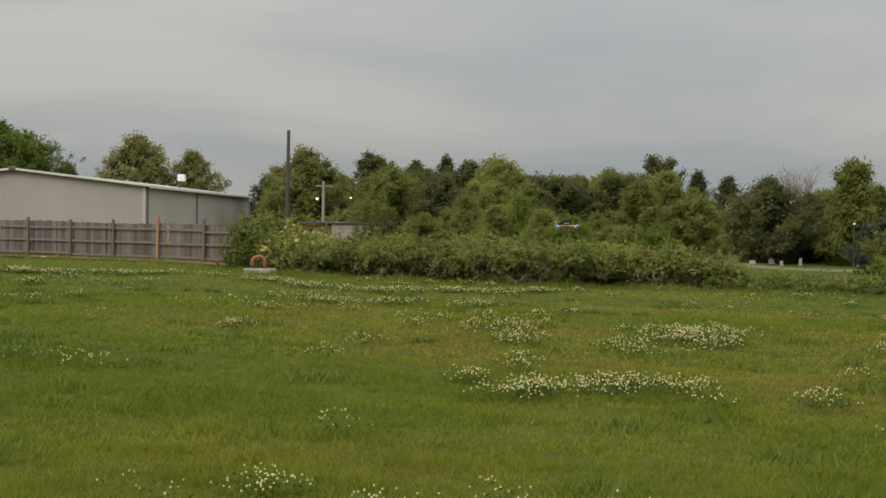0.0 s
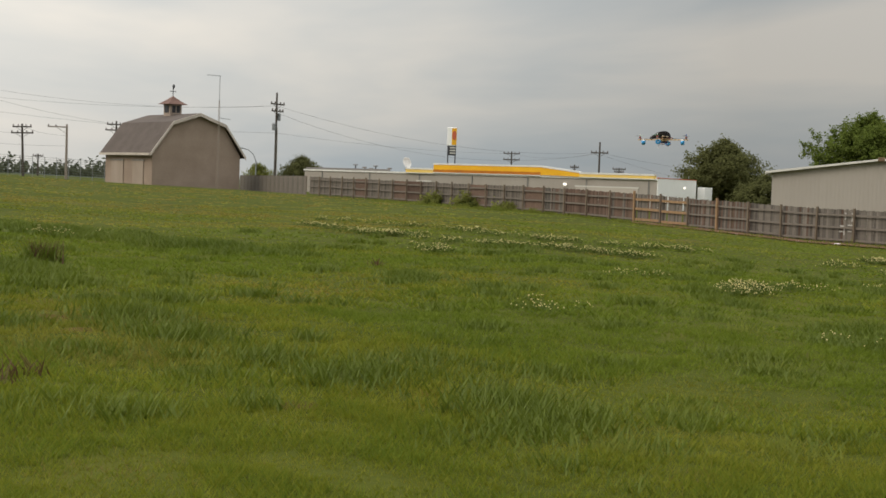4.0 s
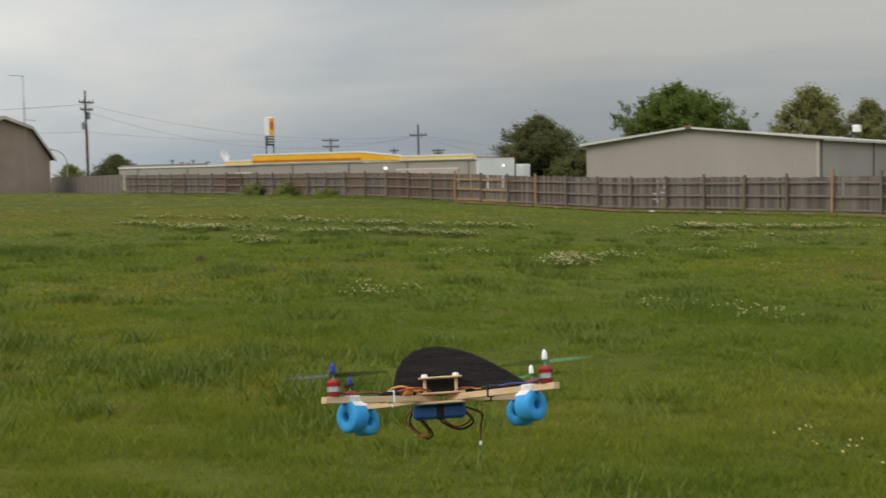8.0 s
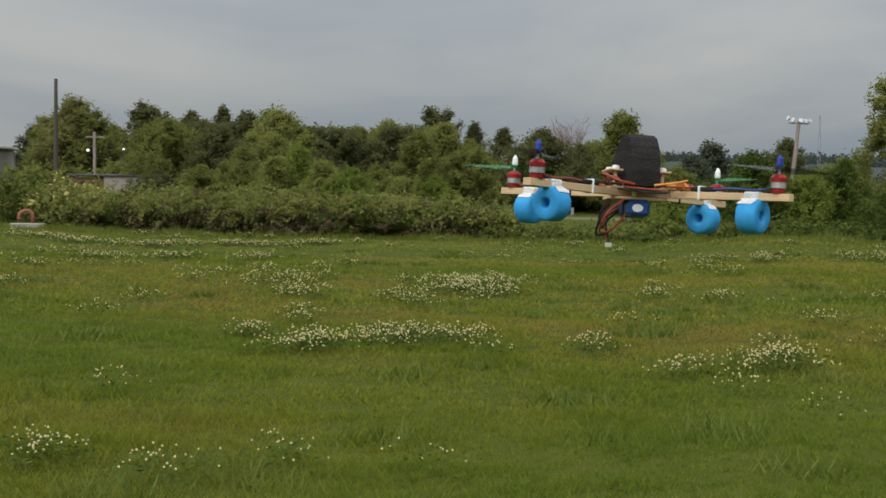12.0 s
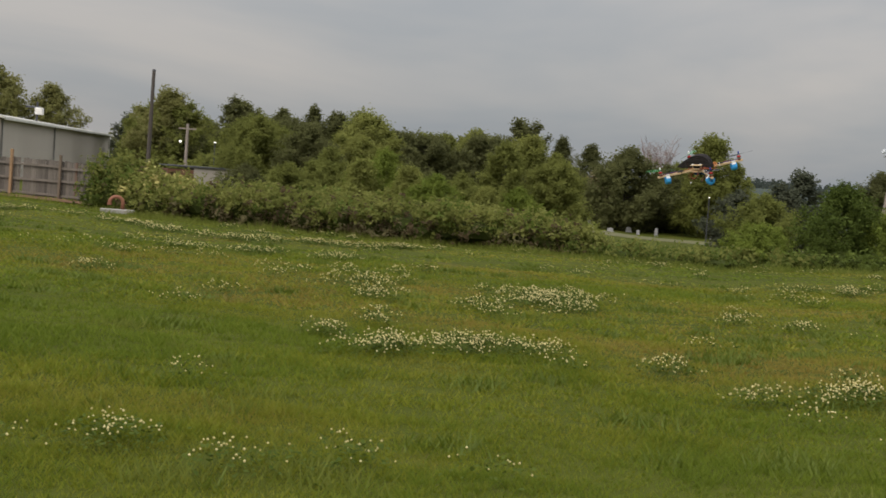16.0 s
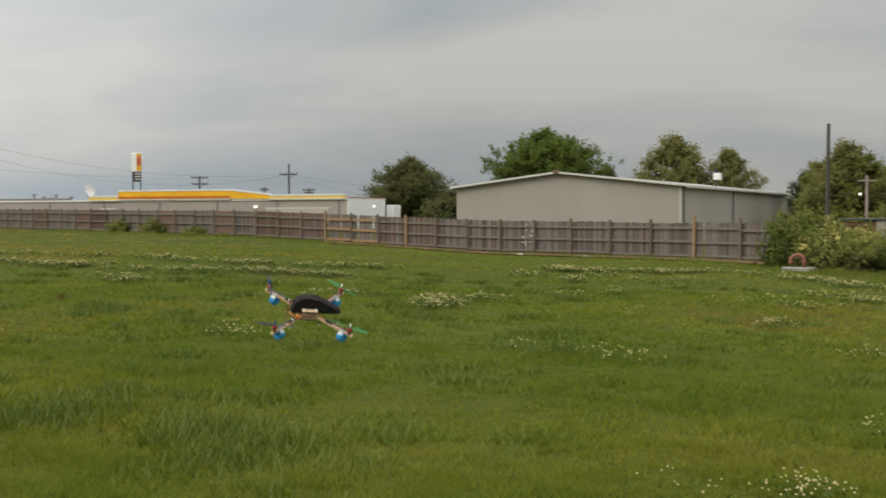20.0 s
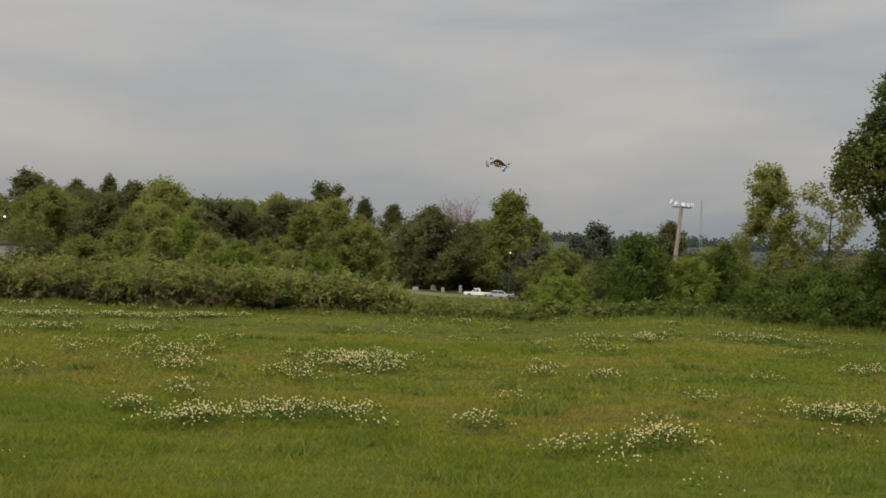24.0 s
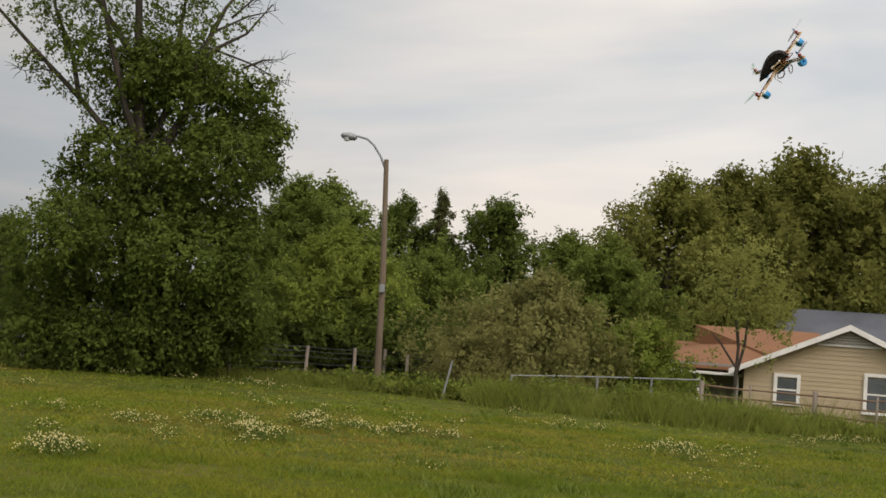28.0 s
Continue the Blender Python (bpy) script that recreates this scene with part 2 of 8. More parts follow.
def mesh_of(name, verts, faces, mats=(), smooth=False):
    """A mesh from numpy arrays; faces all have the same number of corners."""
    me = bpy.data.meshes.new(name)
    verts, faces = np.asarray(verts, np.float32).reshape(-1, 3), np.asarray(faces, np.int32)
    n, k = faces.shape
    me.vertices.add(len(verts))
    me.vertices.foreach_set("co", verts.ravel())
    me.loops.add(n * k)
    me.loops.foreach_set("vertex_index", faces.ravel())
    me.polygons.add(n)
    me.polygons.foreach_set("loop_start", np.arange(0, n * k, k, dtype=np.int32))
    me.update(calc_edges=True)
    if smooth:
        me.polygons.foreach_set("use_smooth", np.ones(n, bool))
    for m in mats:
        me.materials.append(m)
    return me


def build_ground():
    radii = np.concatenate([np.geomspace(0.3, 160, 190), np.geomspace(165, 4200, 60)])
    turns = np.radians(np.concatenate([np.linspace(-100, 75, 420), np.linspace(76, 259, 90)]))
    rr, aa = np.meshgrid(radii, turns, indexing='ij')
    x, y = -rr * np.sin(aa), rr * np.cos(aa)
    z = ground_at(x, y, rough=True)
    verts = np.stack([x, y, z], -1).reshape(-1, 3)
    nr, na = rr.shape
    i, j = np.meshgrid(np.arange(nr - 1), np.arange(na), indexing='ij')
    j2 = (j + 1) % na
    quads = np.stack([i * na + j, i * na + j2, (i + 1) * na + j2, (i + 1) * na + j], -1).reshape(-1, 4)
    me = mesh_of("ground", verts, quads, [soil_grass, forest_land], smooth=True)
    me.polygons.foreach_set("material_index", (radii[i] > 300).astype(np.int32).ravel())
    bm = bmesh.new()
    bm.from_mesh(me)
    bm.verts.ensure_lookup_table()
    ring = [bm.verts[k] for k in range(na)]
    hub = bm.verts.new((0, 0, 0))
    for k in range(na):
        bm.faces.new((ring[k], hub, ring[(k + 1) % na])).smooth = True
    bm.to_mesh(me)
    bm.free()
    ob = new("ground", me)
    return tagged(ob, "mown green grass field sloping gently to its edges", "ground", kind="structure")


build_ground()


# ---- builders ----
def part(name, bm, mat, parent=None, label="", smooth=False):
    """Links a bmesh as one mesh object under a thing or a part."""
    me = bpy.data.meshes.new(name)
    bm.to_mesh(me)
    bm.free()
    if smooth:
        me.polygons.foreach_set("use_smooth", [True] * len(me.polygons))
    me.materials.append(mat)
    ob = new(name, me)
    ob.parent = parent
    return tagged(ob, label) if label else ob


def piece(name, me, parent=None, m=None):
    ob = new(name, me)
    ob.parent = parent
    if m is not None:
        ob.matrix_basis = m
    return ob


def empty(name, m, label, category, group="", kind=""):
    ob = new(name)
    ob.matrix_basis = m
    return tagged(ob, label, category, group, kind)


def box(bm, x0, x1, y0, y1, z0, z1, bevel=0.0, m=None):
    v = [bm.verts.new((x, y, z)) for x in (x0, x1) for y in (y0, y1) for z in (z0, z1)]
    fs = [bm.faces.new([v[i] for i in q]) for q in ((0, 1, 3, 2), (4, 6, 7, 5), (0, 4, 5, 1), (2, 3, 7, 6), (0, 2, 6, 4), (1, 5, 7, 3))]
    if bevel:
        edges = list({e for f in fs for e in f.edges})
        r = bmesh.ops.bevel(bm, geom=edges, offset=bevel, segments=1, affect='EDGES')
        v = list({w for f in r['faces'] for w in f.verts} | {w for w in v if w.is_valid})
    if m is not None:
        bmesh.ops.transform(bm, matrix=m, verts=v)
    return bm


def boxes(*rows, bevel=0.0):
    bm = bmesh.new()
    for r in rows:
        box(bm, *r, bevel=bevel)
    return bm


def tube(bm, points, radii, sides=8, cap=True):
    """A round bar along points with a radius at each."""
    pts = [Vector(p) for p in points]
    if isinstance(radii, (int, float)):
        radii = [radii] * len(pts)
    rings = []
    side = None
    for i, p in enumerate(pts):
        d = (pts[min(i + 1, len(pts) - 1)] - pts[max(i - 1, 0)]).normalized()
        if side is None:
            side = d.orthogonal().normalized()
        side = (side - d * side.dot(d)).normalized()
        other = d.cross(side)
        rings.append([bm.verts.new(p + radii[i] * (math.cos(a) * side + math.sin(a) * other))
                      for a in (2 * math.pi * k / sides for k in range(sides))])
    for r0, r1 in zip(rings, rings[1:]):
        for k in range(sides):
            bm.faces.new((r0[k], r0[(k + 1) % sides], r1[(k + 1) % sides], r1[k]))
    if cap:
        bm.faces.new(rings[0][::-1]), bm.faces.new(rings[-1])
    return bm


def tubes(*rows, sides=8):
    bm = bmesh.new()
    for pts, rad in rows:
        tube(bm, pts, rad, sides)
    return bm


def lathe(bm, profile, sides=20, m=None):
    """Turns (radius, height) pairs about z."""
    rings, made = [], []
    for r, z in profile:
        ring = [bm.verts.new((r * math.cos(a), r * math.sin(a), z)) for a in (2 * math.pi * k / sides for k in range(sides))]
        rings.append(ring)
        made += ring
    for r0, r1 in zip(rings, rings[1:]):
        for k in range(sides):
            bm.faces.new((r0[k], r0[(k + 1) % sides], r1[(k + 1) % sides], r1[k]))
    bm.faces.new(rings[0][::-1]), bm.faces.new(rings[-1])
    if m is not None:
        bmesh.ops.transform(bm, matrix=m, verts=made)
    return bm


def prism(bm, outline, y0, y1, m=None):
    """A solid with an (x, z) outline between two y."""
    a = [bm.verts.new((x, y0, z)) for x, z in outline]
    b = [bm.verts.new((x, y1, z)) for x, z in outline]
    bm.faces.new(a), bm.faces.new(b[::-1])
    n = len(a)
    for k in range(n):
        bm.faces.new((a[k], b[k], b[(k + 1) % n], a[(k + 1) % n]))
    if m is not None:
        bmesh.ops.transform(bm, matrix=m, verts=a + b)
    return bm


# ---- foliage ----
def leaves(rng, places, outward, size, spread=0.42, droop=0.2):
    """Small folded leaf blades at places; returns vertices and triangles. outward: the way each one faces on the whole."""
    n = len(places)
    nrm = outward + rng.normal(0, spread, (n, 3)) + np.array([0, 0, 0.35])
    nrm /= np.linalg.norm(nrm, axis=1, keepdims=True) + 1e-9
    u = np.cross(nrm, rng.normal(0, 1, (n, 3)))
    u /= np.linalg.norm(u, axis=1, keepdims=True) + 1e-9
    v = np.cross(nrm, u)
    s = size * rng.uniform(0.6, 1.35, (n, 1))
    w = s * rng.uniform(0.42, 0.72, (n, 1))
    tip = -np.array([0, 0, droop]) * s
    a, b = places - u * s, places + u * s + tip
    c, d = places + v * w + nrm * w * 0.3, places - v * w + nrm * w * 0.3
    verts = np.stack([a, c, b, d], 1).reshape(-1, 3)
    k = 4 * np.arange(n)[:, None]
    return verts, (k + np.array([0, 1, 2, 3]))


def clump_places(rng, clumps, n, inner=0.7):
    """n places in the shells of ellipsoids (centre and radii), more on the larger ones, and the way out at each."""
    c = np.array([[*p[:3]] for p in clumps], float)
    r = np.array([[*p[3:6]] for p in clumps], float)
    area = (r[:, 0] * r[:, 1] + r[:, 0] * r[:, 2] + r[:, 1] * r[:, 2])
    pick = rng.choice(len(c), n, p=area / area.sum())
    d = rng.normal(0, 1, (n, 3))
    d /= np.linalg.norm(d, axis=1, keepdims=True)
    rad = inner + (1.06 - inner) * rng.random((n, 1)) ** 0.5
    lump = 1 + 0.15 * np.sin(d[:, :1] * 5 + pick[:, None] * 1.7) * np.cos(d[:, 2:] * 6 + pick[:, None]) + 0.08 * np.sin(d[:, 1:2] * 11)
    return c[pick] + d * r[pick] * rad * lump, d


def crown_mesh(name, seed, clumps, n, size, mat, inner=0.7, stray=0.05, fill=0, sprig=9):
    """Leaves in small sprigs that stick out of the clumps."""
    rng = np.random.default_rng(seed)
    k = max(1, n // sprig)
    p, d = clump_places(rng, clumps, k, inner)
    axis = d + rng.normal(0, 0.55, d.shape)
    axis /= np.linalg.norm(axis, axis=1, keepdims=True)
    reach = rng.uniform(-0.8, 1.3, (k, sprig, 1)) * size * rng.uniform(1.8, 4.2, (k, 1, 1))
    p = (p[:, None] + axis[:, None] * reach + rng.normal(0, size * 0.8, (k, sprig, 3))).reshape(-1, 3)
    p += rng.normal(0, 1, p.shape) * stray * (rng.random((len(p), 1)) < 0.2)
    v, f = leaves(rng, p, np.repeat(d, sprig, 0) * 0.55, size, 0.6)
    if fill:    # larger leaves deep inside close the crown
        q, e = clump_places(rng, clumps, n // fill, 0.15)
        c = q - e * np.array([max(k[3:6]) for k in clumps]).mean() * 0.3
        v2, f2 = leaves(rng, c, e, size * 1.6)
        v, f = np.concatenate([v, v2]), np.concatenate([f, f2 + len(v)])
    return mesh_of(name, v, f, [mat])


PROFILES = {
    "round": lambda t: math.sin(math.pi * min(1, 0.12 + 0.9 * t)) ** 0.7,
    "oval": lambda t: math.sin(math.pi * min(1, 0.2 + 0.78 * t)) ** 0.9,
    "cone": lambda t: (1 - t) ** 0.8 + 0.08,
    "tall": lambda t: 0.95 * (1 - t) ** 0.8 * min(1, 0.4 + 2.2 * t) + 0.12,
    "broken": lambda t: 0.75 * math.sin(math.pi * min(1, 0.2 + 0.75 * t)) + 0.2,
}


def with_sprays(rng, clumps, many=5):
    """The clumps and smaller sprays that stick out of them."""
    out = list(clumps)
    for x, y, z, a, b, c in clumps:
        for k in range(many):
            u, v, s = rng.uniform(0, 6.28), rng.uniform(-0.5, 1.2), rng.uniform(0.2, 0.42)
            out.append((x + a * math.cos(u) * math.cos(v), y + b * math.sin(u) * math.cos(v), z + c * math.sin(v), a * s, b * s, c * s))
    return out


def grow(rng, profile, base, limbs, half, height, rise, trunk_r, twigs, reach_of_twig):
    """Trunk and limbs as a bmesh, and the twigs that bear the leaves as starts and ends."""
    rise = rise * min(1.0, 1.3 * height / (2 * half))
    bm = bmesh.new()
    sway = rng.normal(0, 0.03 * half, 2)

    def stem(z):
        u = z / height
        return np.array([sway[0] * math.sin(3 * u) * 3, sway[1] * math.sin(2.4 * u + 1) * 3, z])
    zs = np.linspace(-0.25, height * 0.93, 8)
    tube(bm, [stem(z) for z in zs], [trunk_r * (1.2 - 1.1 * k / 7) for k in range(8)], 8)
    f1, f2 = rng.uniform(0, 6.28, 2)
    starts, ends = [], []
    for k in range(limbs):
        t = (k + rng.random()) / limbs
        a = k * 2.4 + rng.normal(0, 0.35)
        lobe = 1 + 0.10 * math.sin(2 * a + f1 + 4 * t) + 0.09 * math.sin(3 * a + f2 - 6 * t)
        reach = PROFILES[profile](t) * half * lobe * (rng.uniform(0.45, 1.04) if k % 3 else rng.uniform(0.9, 1.1))
        z1 = base + (t * 0.97 + 0.03 * rng.random()) * (height - base)
        z0 = min(max(z1 - reach * rise * rng.uniform(0.7, 1.2), base * 0.7), height * 0.86)
        a0 = stem(z0)
        e = stem(z1) * np.array([1, 1, 0]) + np.array([math.cos(a) * reach, math.sin(a) * reach, z1])
        bend = np.array([0, 0, -0.10 * reach * (1 if rise > 0 else -1)]) + rng.normal(0, 0.05 * reach + 0.01, 3)
        pts = [a0 + (e - a0) * u + bend * 4 * u * (1 - u) for u in (0, 0.35, 0.7, 1.0)]
        r0 = trunk_r * rng.uniform(0.22, 0.42) * (1 - 0.5 * t)
        tube(bm, pts, [r0, r0 * 0.7, r0 * 0.4, r0 * 0.12], 5)
        way = (e - a0) / (np.linalg.norm(e - a0) + 1e-6)
        for q in range(twigs):
            u = 1.0 if q == 0 else rng.uniform(0.2, 1.0) ** 0.7
            p = a0 + (e - a0) * u + bend * 4 * u * (1 - u)
            d = way * 0.7 + rng.normal(0, 0.6, 3) + np.array([0, 0, 0.35])
            d /= np.linalg.norm(d)
            starts.append(p), ends.append(p + d * half * rng.uniform(*reach_of_twig) * (1.25 - 0.5 * u))
    return bm, np.array(starts), np.array(ends)


def twig_leaves(rng, starts, ends, n, size, spray):
    """n leaves round the twigs, closer at their ends."""
    k = rng.integers(0, len(starts), n)
    u = rng.uniform(0.1, 1.08, (n, 1)) ** 0.75
    way = ends[k] - starts[k]
    p = starts[k] + way * u + rng.normal(0, 1, (n, 3)) * spray * np.array([1, 1, 0.9])
    out = p - np.array([0, 0, 0.45 * float(ends[:, 2].max())])
    out /= np.linalg.norm(out, axis=1, keepdims=True) + 1e-6
    return leaves(rng, p, out * 0.6, size, 0.65)


KINDS = {}


def tree_kind(kind, profile, mat, seed, n, size, base=0.06, limbs=84, rise=0.6, twigs=9, trunk=0.16, spray=0.20, twig=(0.14, 0.32), fill=6):
    """How a kind of tree grows; leaves and trunk are for one 10 m high and 8 m wide."""
    KINDS[kind] = (profile, mat, seed, n, size, base, limbs, rise, twigs, trunk, spray, twig, fill)


def plant_tree(kind, az, d, height, width, label, turn=0.0, group="", name="tree", category="tree"):
    """Grows a tree of that kind, height and width at a heading and a distance."""
    profile, mat, seed, n, size, base, limbs, rise, twigs, trunk, spray, twig, fill = KINDS[kind]
    rng = np.random.default_rng(seed * 1000 + int(abs(az) * 100) + int(d))
    k = (width / 8 * width / 8 * height / 10) ** (1 / 3)
    bm, a, b = grow(rng, profile, height * base, limbs, width * 0.44, max(height - 0.085 * width, height * 0.8), rise, trunk * k, twigs, twig)
    ob = empty(name, pose(*at(az, d), 0, 0, math.degrees(turn)), label, category, group)
    part("trunk", bm, bark, ob, smooth=True)
    v, f = twig_leaves(rng, a, b, n, size * k, spray * k)
    if fill:    # larger leaves deep inside close the crown
        v2, f2 = twig_leaves(rng, a * np.array([0.8, 0.8, 0.97]), b * np.array([0.72, 0.72, 0.94]), n // fill, size * k * 1.8, spray * k * 1.3)
        v, f = np.concatenate([v, v2]), np.concatenate([f, f2 + len(v)])
    piece("crown", mesh_of("crown", v, f, [mat]), ob)
    return ob


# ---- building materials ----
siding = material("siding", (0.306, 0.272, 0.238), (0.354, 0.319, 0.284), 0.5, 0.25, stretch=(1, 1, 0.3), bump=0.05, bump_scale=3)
# lit copy of siding: same paint, lightened to brighten the shaded sides
siding_lit = material("siding_lit", (0.395, 0.350, 0.305), (0.455, 0.408, 0.360), 0.5, 0.25, stretch=(1, 1, 0.3))
trim_light = material("trim_light", (0.52, 0.50, 0.46), (0.62, 0.60, 0.56), 0.5, 1.0)
trim_dark = material("trim_dark", (0.16, 0.15, 0.14), (0.22, 0.21, 0.20), 0.5, 1.0)
white_wall = material("white_wall", (0.84, 0.83, 0.81), (0.92, 0.91, 0.89), 0.6, 0.5)
yellow_panel = material("yellow_panel", (0.72, 0.36, 0.02), (0.85, 0.46, 0.03), 0.35, 0.6)
pale_yellow = material("pale_yellow", (0.74, 0.50, 0.12), (0.82, 0.58, 0.18), 0.4, 0.6)
red_trim = material("red_trim", (0.45, 0.09, 0.04), (0.62, 0.15, 0.07), 0.5, 2.0)
barn_brick = material("barn_brick", (0.235, 0.175, 0.135), (0.32, 0.245, 0.195), 0.85, 0.5, bump=0.2, bump_scale=9)
shingle_brown = material("shingle_brown", (0.064, 0.050, 0.043), (0.108, 0.086, 0.075), 0.9, 0.8, bump=0.3, bump_scale=6, fine=0.5)
shingle_red = material("shingle_red", (0.128, 0.060, 0.030), (0.225, 0.108, 0.054), 0.9, 1.4, fine=0.5, piece=0.5)
shingle_grey = material("shingle_grey", (0.055, 0.06, 0.075), (0.11, 0.115, 0.13), 0.9, 1.0, fine=0.5, piece=0.4)
clapboard = material("clapboard", (0.36, 0.285, 0.185), (0.45, 0.36, 0.24), 0.7, 0.5, piece=0.4)
white_paint = material("white_paint", (0.60, 0.58, 0.55), (0.78, 0.76, 0.73), 0.5, 2.0)
dark_open = material("dark_open", (0.012, 0.012, 0.014), (0.03, 0.03, 0.035), 0.4, 2.0)
pane_glass = material("pane_glass", (0.06, 0.068, 0.075), (0.13, 0.14, 0.15), 0.08, 1.0, gloss=0.6)
fence_wood = material("fence_wood", (0.050, 0.042, 0.035), (0.225, 0.192, 0.162), 0.9, 1.2, stretch=(4, 4, 0.5), island=0.45, fine=0.4, bump=0.3, bump_scale=12)
fence_rust = material("fence_rust", (0.046, 0.027, 0.020), (0.200, 0.132, 0.100), 0.9, 1.6, stretch=(0.5, 4, 0.9), piece=0.55, fine=0.5)
fence_board = material("fence_board", (0.034, 0.029, 0.025), (0.240, 0.207, 0.178), 0.9, 1.6, stretch=(0.5, 4, 0.9), piece=0.55, fine=0.5)
post_wood = material("post_wood", (0.095, 0.070, 0.050), (0.205, 0.158, 0.116), 0.9, 2.0, stretch=(4, 4, 0.4), piece=0.5)
new_wood = material("new_wood", (0.215, 0.132, 0.070), (0.335, 0.212, 0.118), 0.8, 3.0, stretch=(3, 3, 0.5))
pole_wood = material("pole_wood", (0.05, 0.042, 0.036), (0.10, 0.085, 0.072), 0.9, 2.0, stretch=(6, 6, 0.3))
pole_pale = material("pole_pale", (0.20, 0.165, 0.14), (0.32, 0.27, 0.23), 0.9, 2.0, stretch=(6, 6, 0.3))
metal_grey = material("metal_grey", (0.17, 0.18, 0.19), (0.30, 0.31, 0.32), 0.5, 3.0, metal=0.4)
metal_dark = material("metal_dark", (0.05, 0.05, 0.055), (0.10, 0.10, 0.11), 0.5, 3.0, metal=0.4)
cable_grey = material("cable_grey", (0.13, 0.13, 0.13), (0.20, 0.20, 0.20), 0.6, 3.0)
cable_black = material("cable_black", (0.03, 0.03, 0.032), (0.055, 0.055, 0.06), 0.6, 3.0)
ceramic = material("ceramic", (0.08, 0.06, 0.055), (0.16, 0.13, 0.12), 0.3, 3.0)
dirt = material("dirt", (0.100, 0.054, 0.028), (0.21, 0.118, 0.064), 0.95, 1.5, bump=0.8, bump_scale=12, fine=0.5)
concrete = material("concrete", (0.25, 0.235, 0.21), (0.38, 0.36, 0.33), 0.9, 3.0, bump=0.3, bump_scale=30)
terracotta = material("terracotta", (0.19, 0.080, 0.048), (0.29, 0.128, 0.080), 0.8, 3.0)
old_log = material("old_log", (0.11, 0.070, 0.045), (0.22, 0.145, 0.095), 0.9, 2.0, stretch=(0.5, 4, 4), bump=0.6, bump_scale=10)
stone_grave = material("stone_grave", (0.10, 0.10, 0.10), (0.34, 0.33, 0.32), 0.8, 4.0, piece=0.7)
tank_white = material("tank_white", (0.62, 0.63, 0.64), (0.74, 0.75, 0.76), 0.35, 1.0)
rust = material("rust", (0.09, 0.04, 0.025), (0.17, 0.08, 0.05), 0.8, 2.0)
path_dry = material("path_dry", (0.080, 0.082, 0.032), (0.126, 0.117, 0.052), 0.95, 0.5)
red_paint = material("red_paint", (0.24, 0.06, 0.03), (0.34, 0.10, 0.05), 0.5, 2.0)
gravel = material("gravel", (0.14, 0.115, 0.085), (0.22, 0.185, 0.145), 0.95, 2.0, bump=0.4, bump_scale=20)
lamp_on = glow("lamp_on", (1.0, 0.94, 0.86), 1.2)
lamp_lens = material("lamp_lens", (0.42, 0.44, 0.46), (0.60, 0.62, 0.64), 0.25, 3.0)


def ridged_wall(length, height, top=None, pitch=0.3, depth=0.007):
    """Corrugated metal sheet in the x-z plane, ridges upright; top: height at a given x."""
    n = int(length / pitch)
    xs, ys = [], []
    for k in range(n):
        for q, y in ((0, 0), (0.55, 0), (0.65, -depth), (0.9, -depth)):
            xs.append((k + q) * length / n), ys.append(y)
    xs.append(length), ys.append(0)
    x, y = np.array(xs), np.array(ys)
    z = np.array([top(v) for v in xs]) if top else np.full(len(xs), height)
    v = np.concatenate([np.stack([x, y, 0 * x], 1), np.stack([x, y, z], 1)])
    m = len(xs)
    k = np.arange(m - 1)
    return v, np.stack([k, k + 1, m + k + 1, m + k], 1)


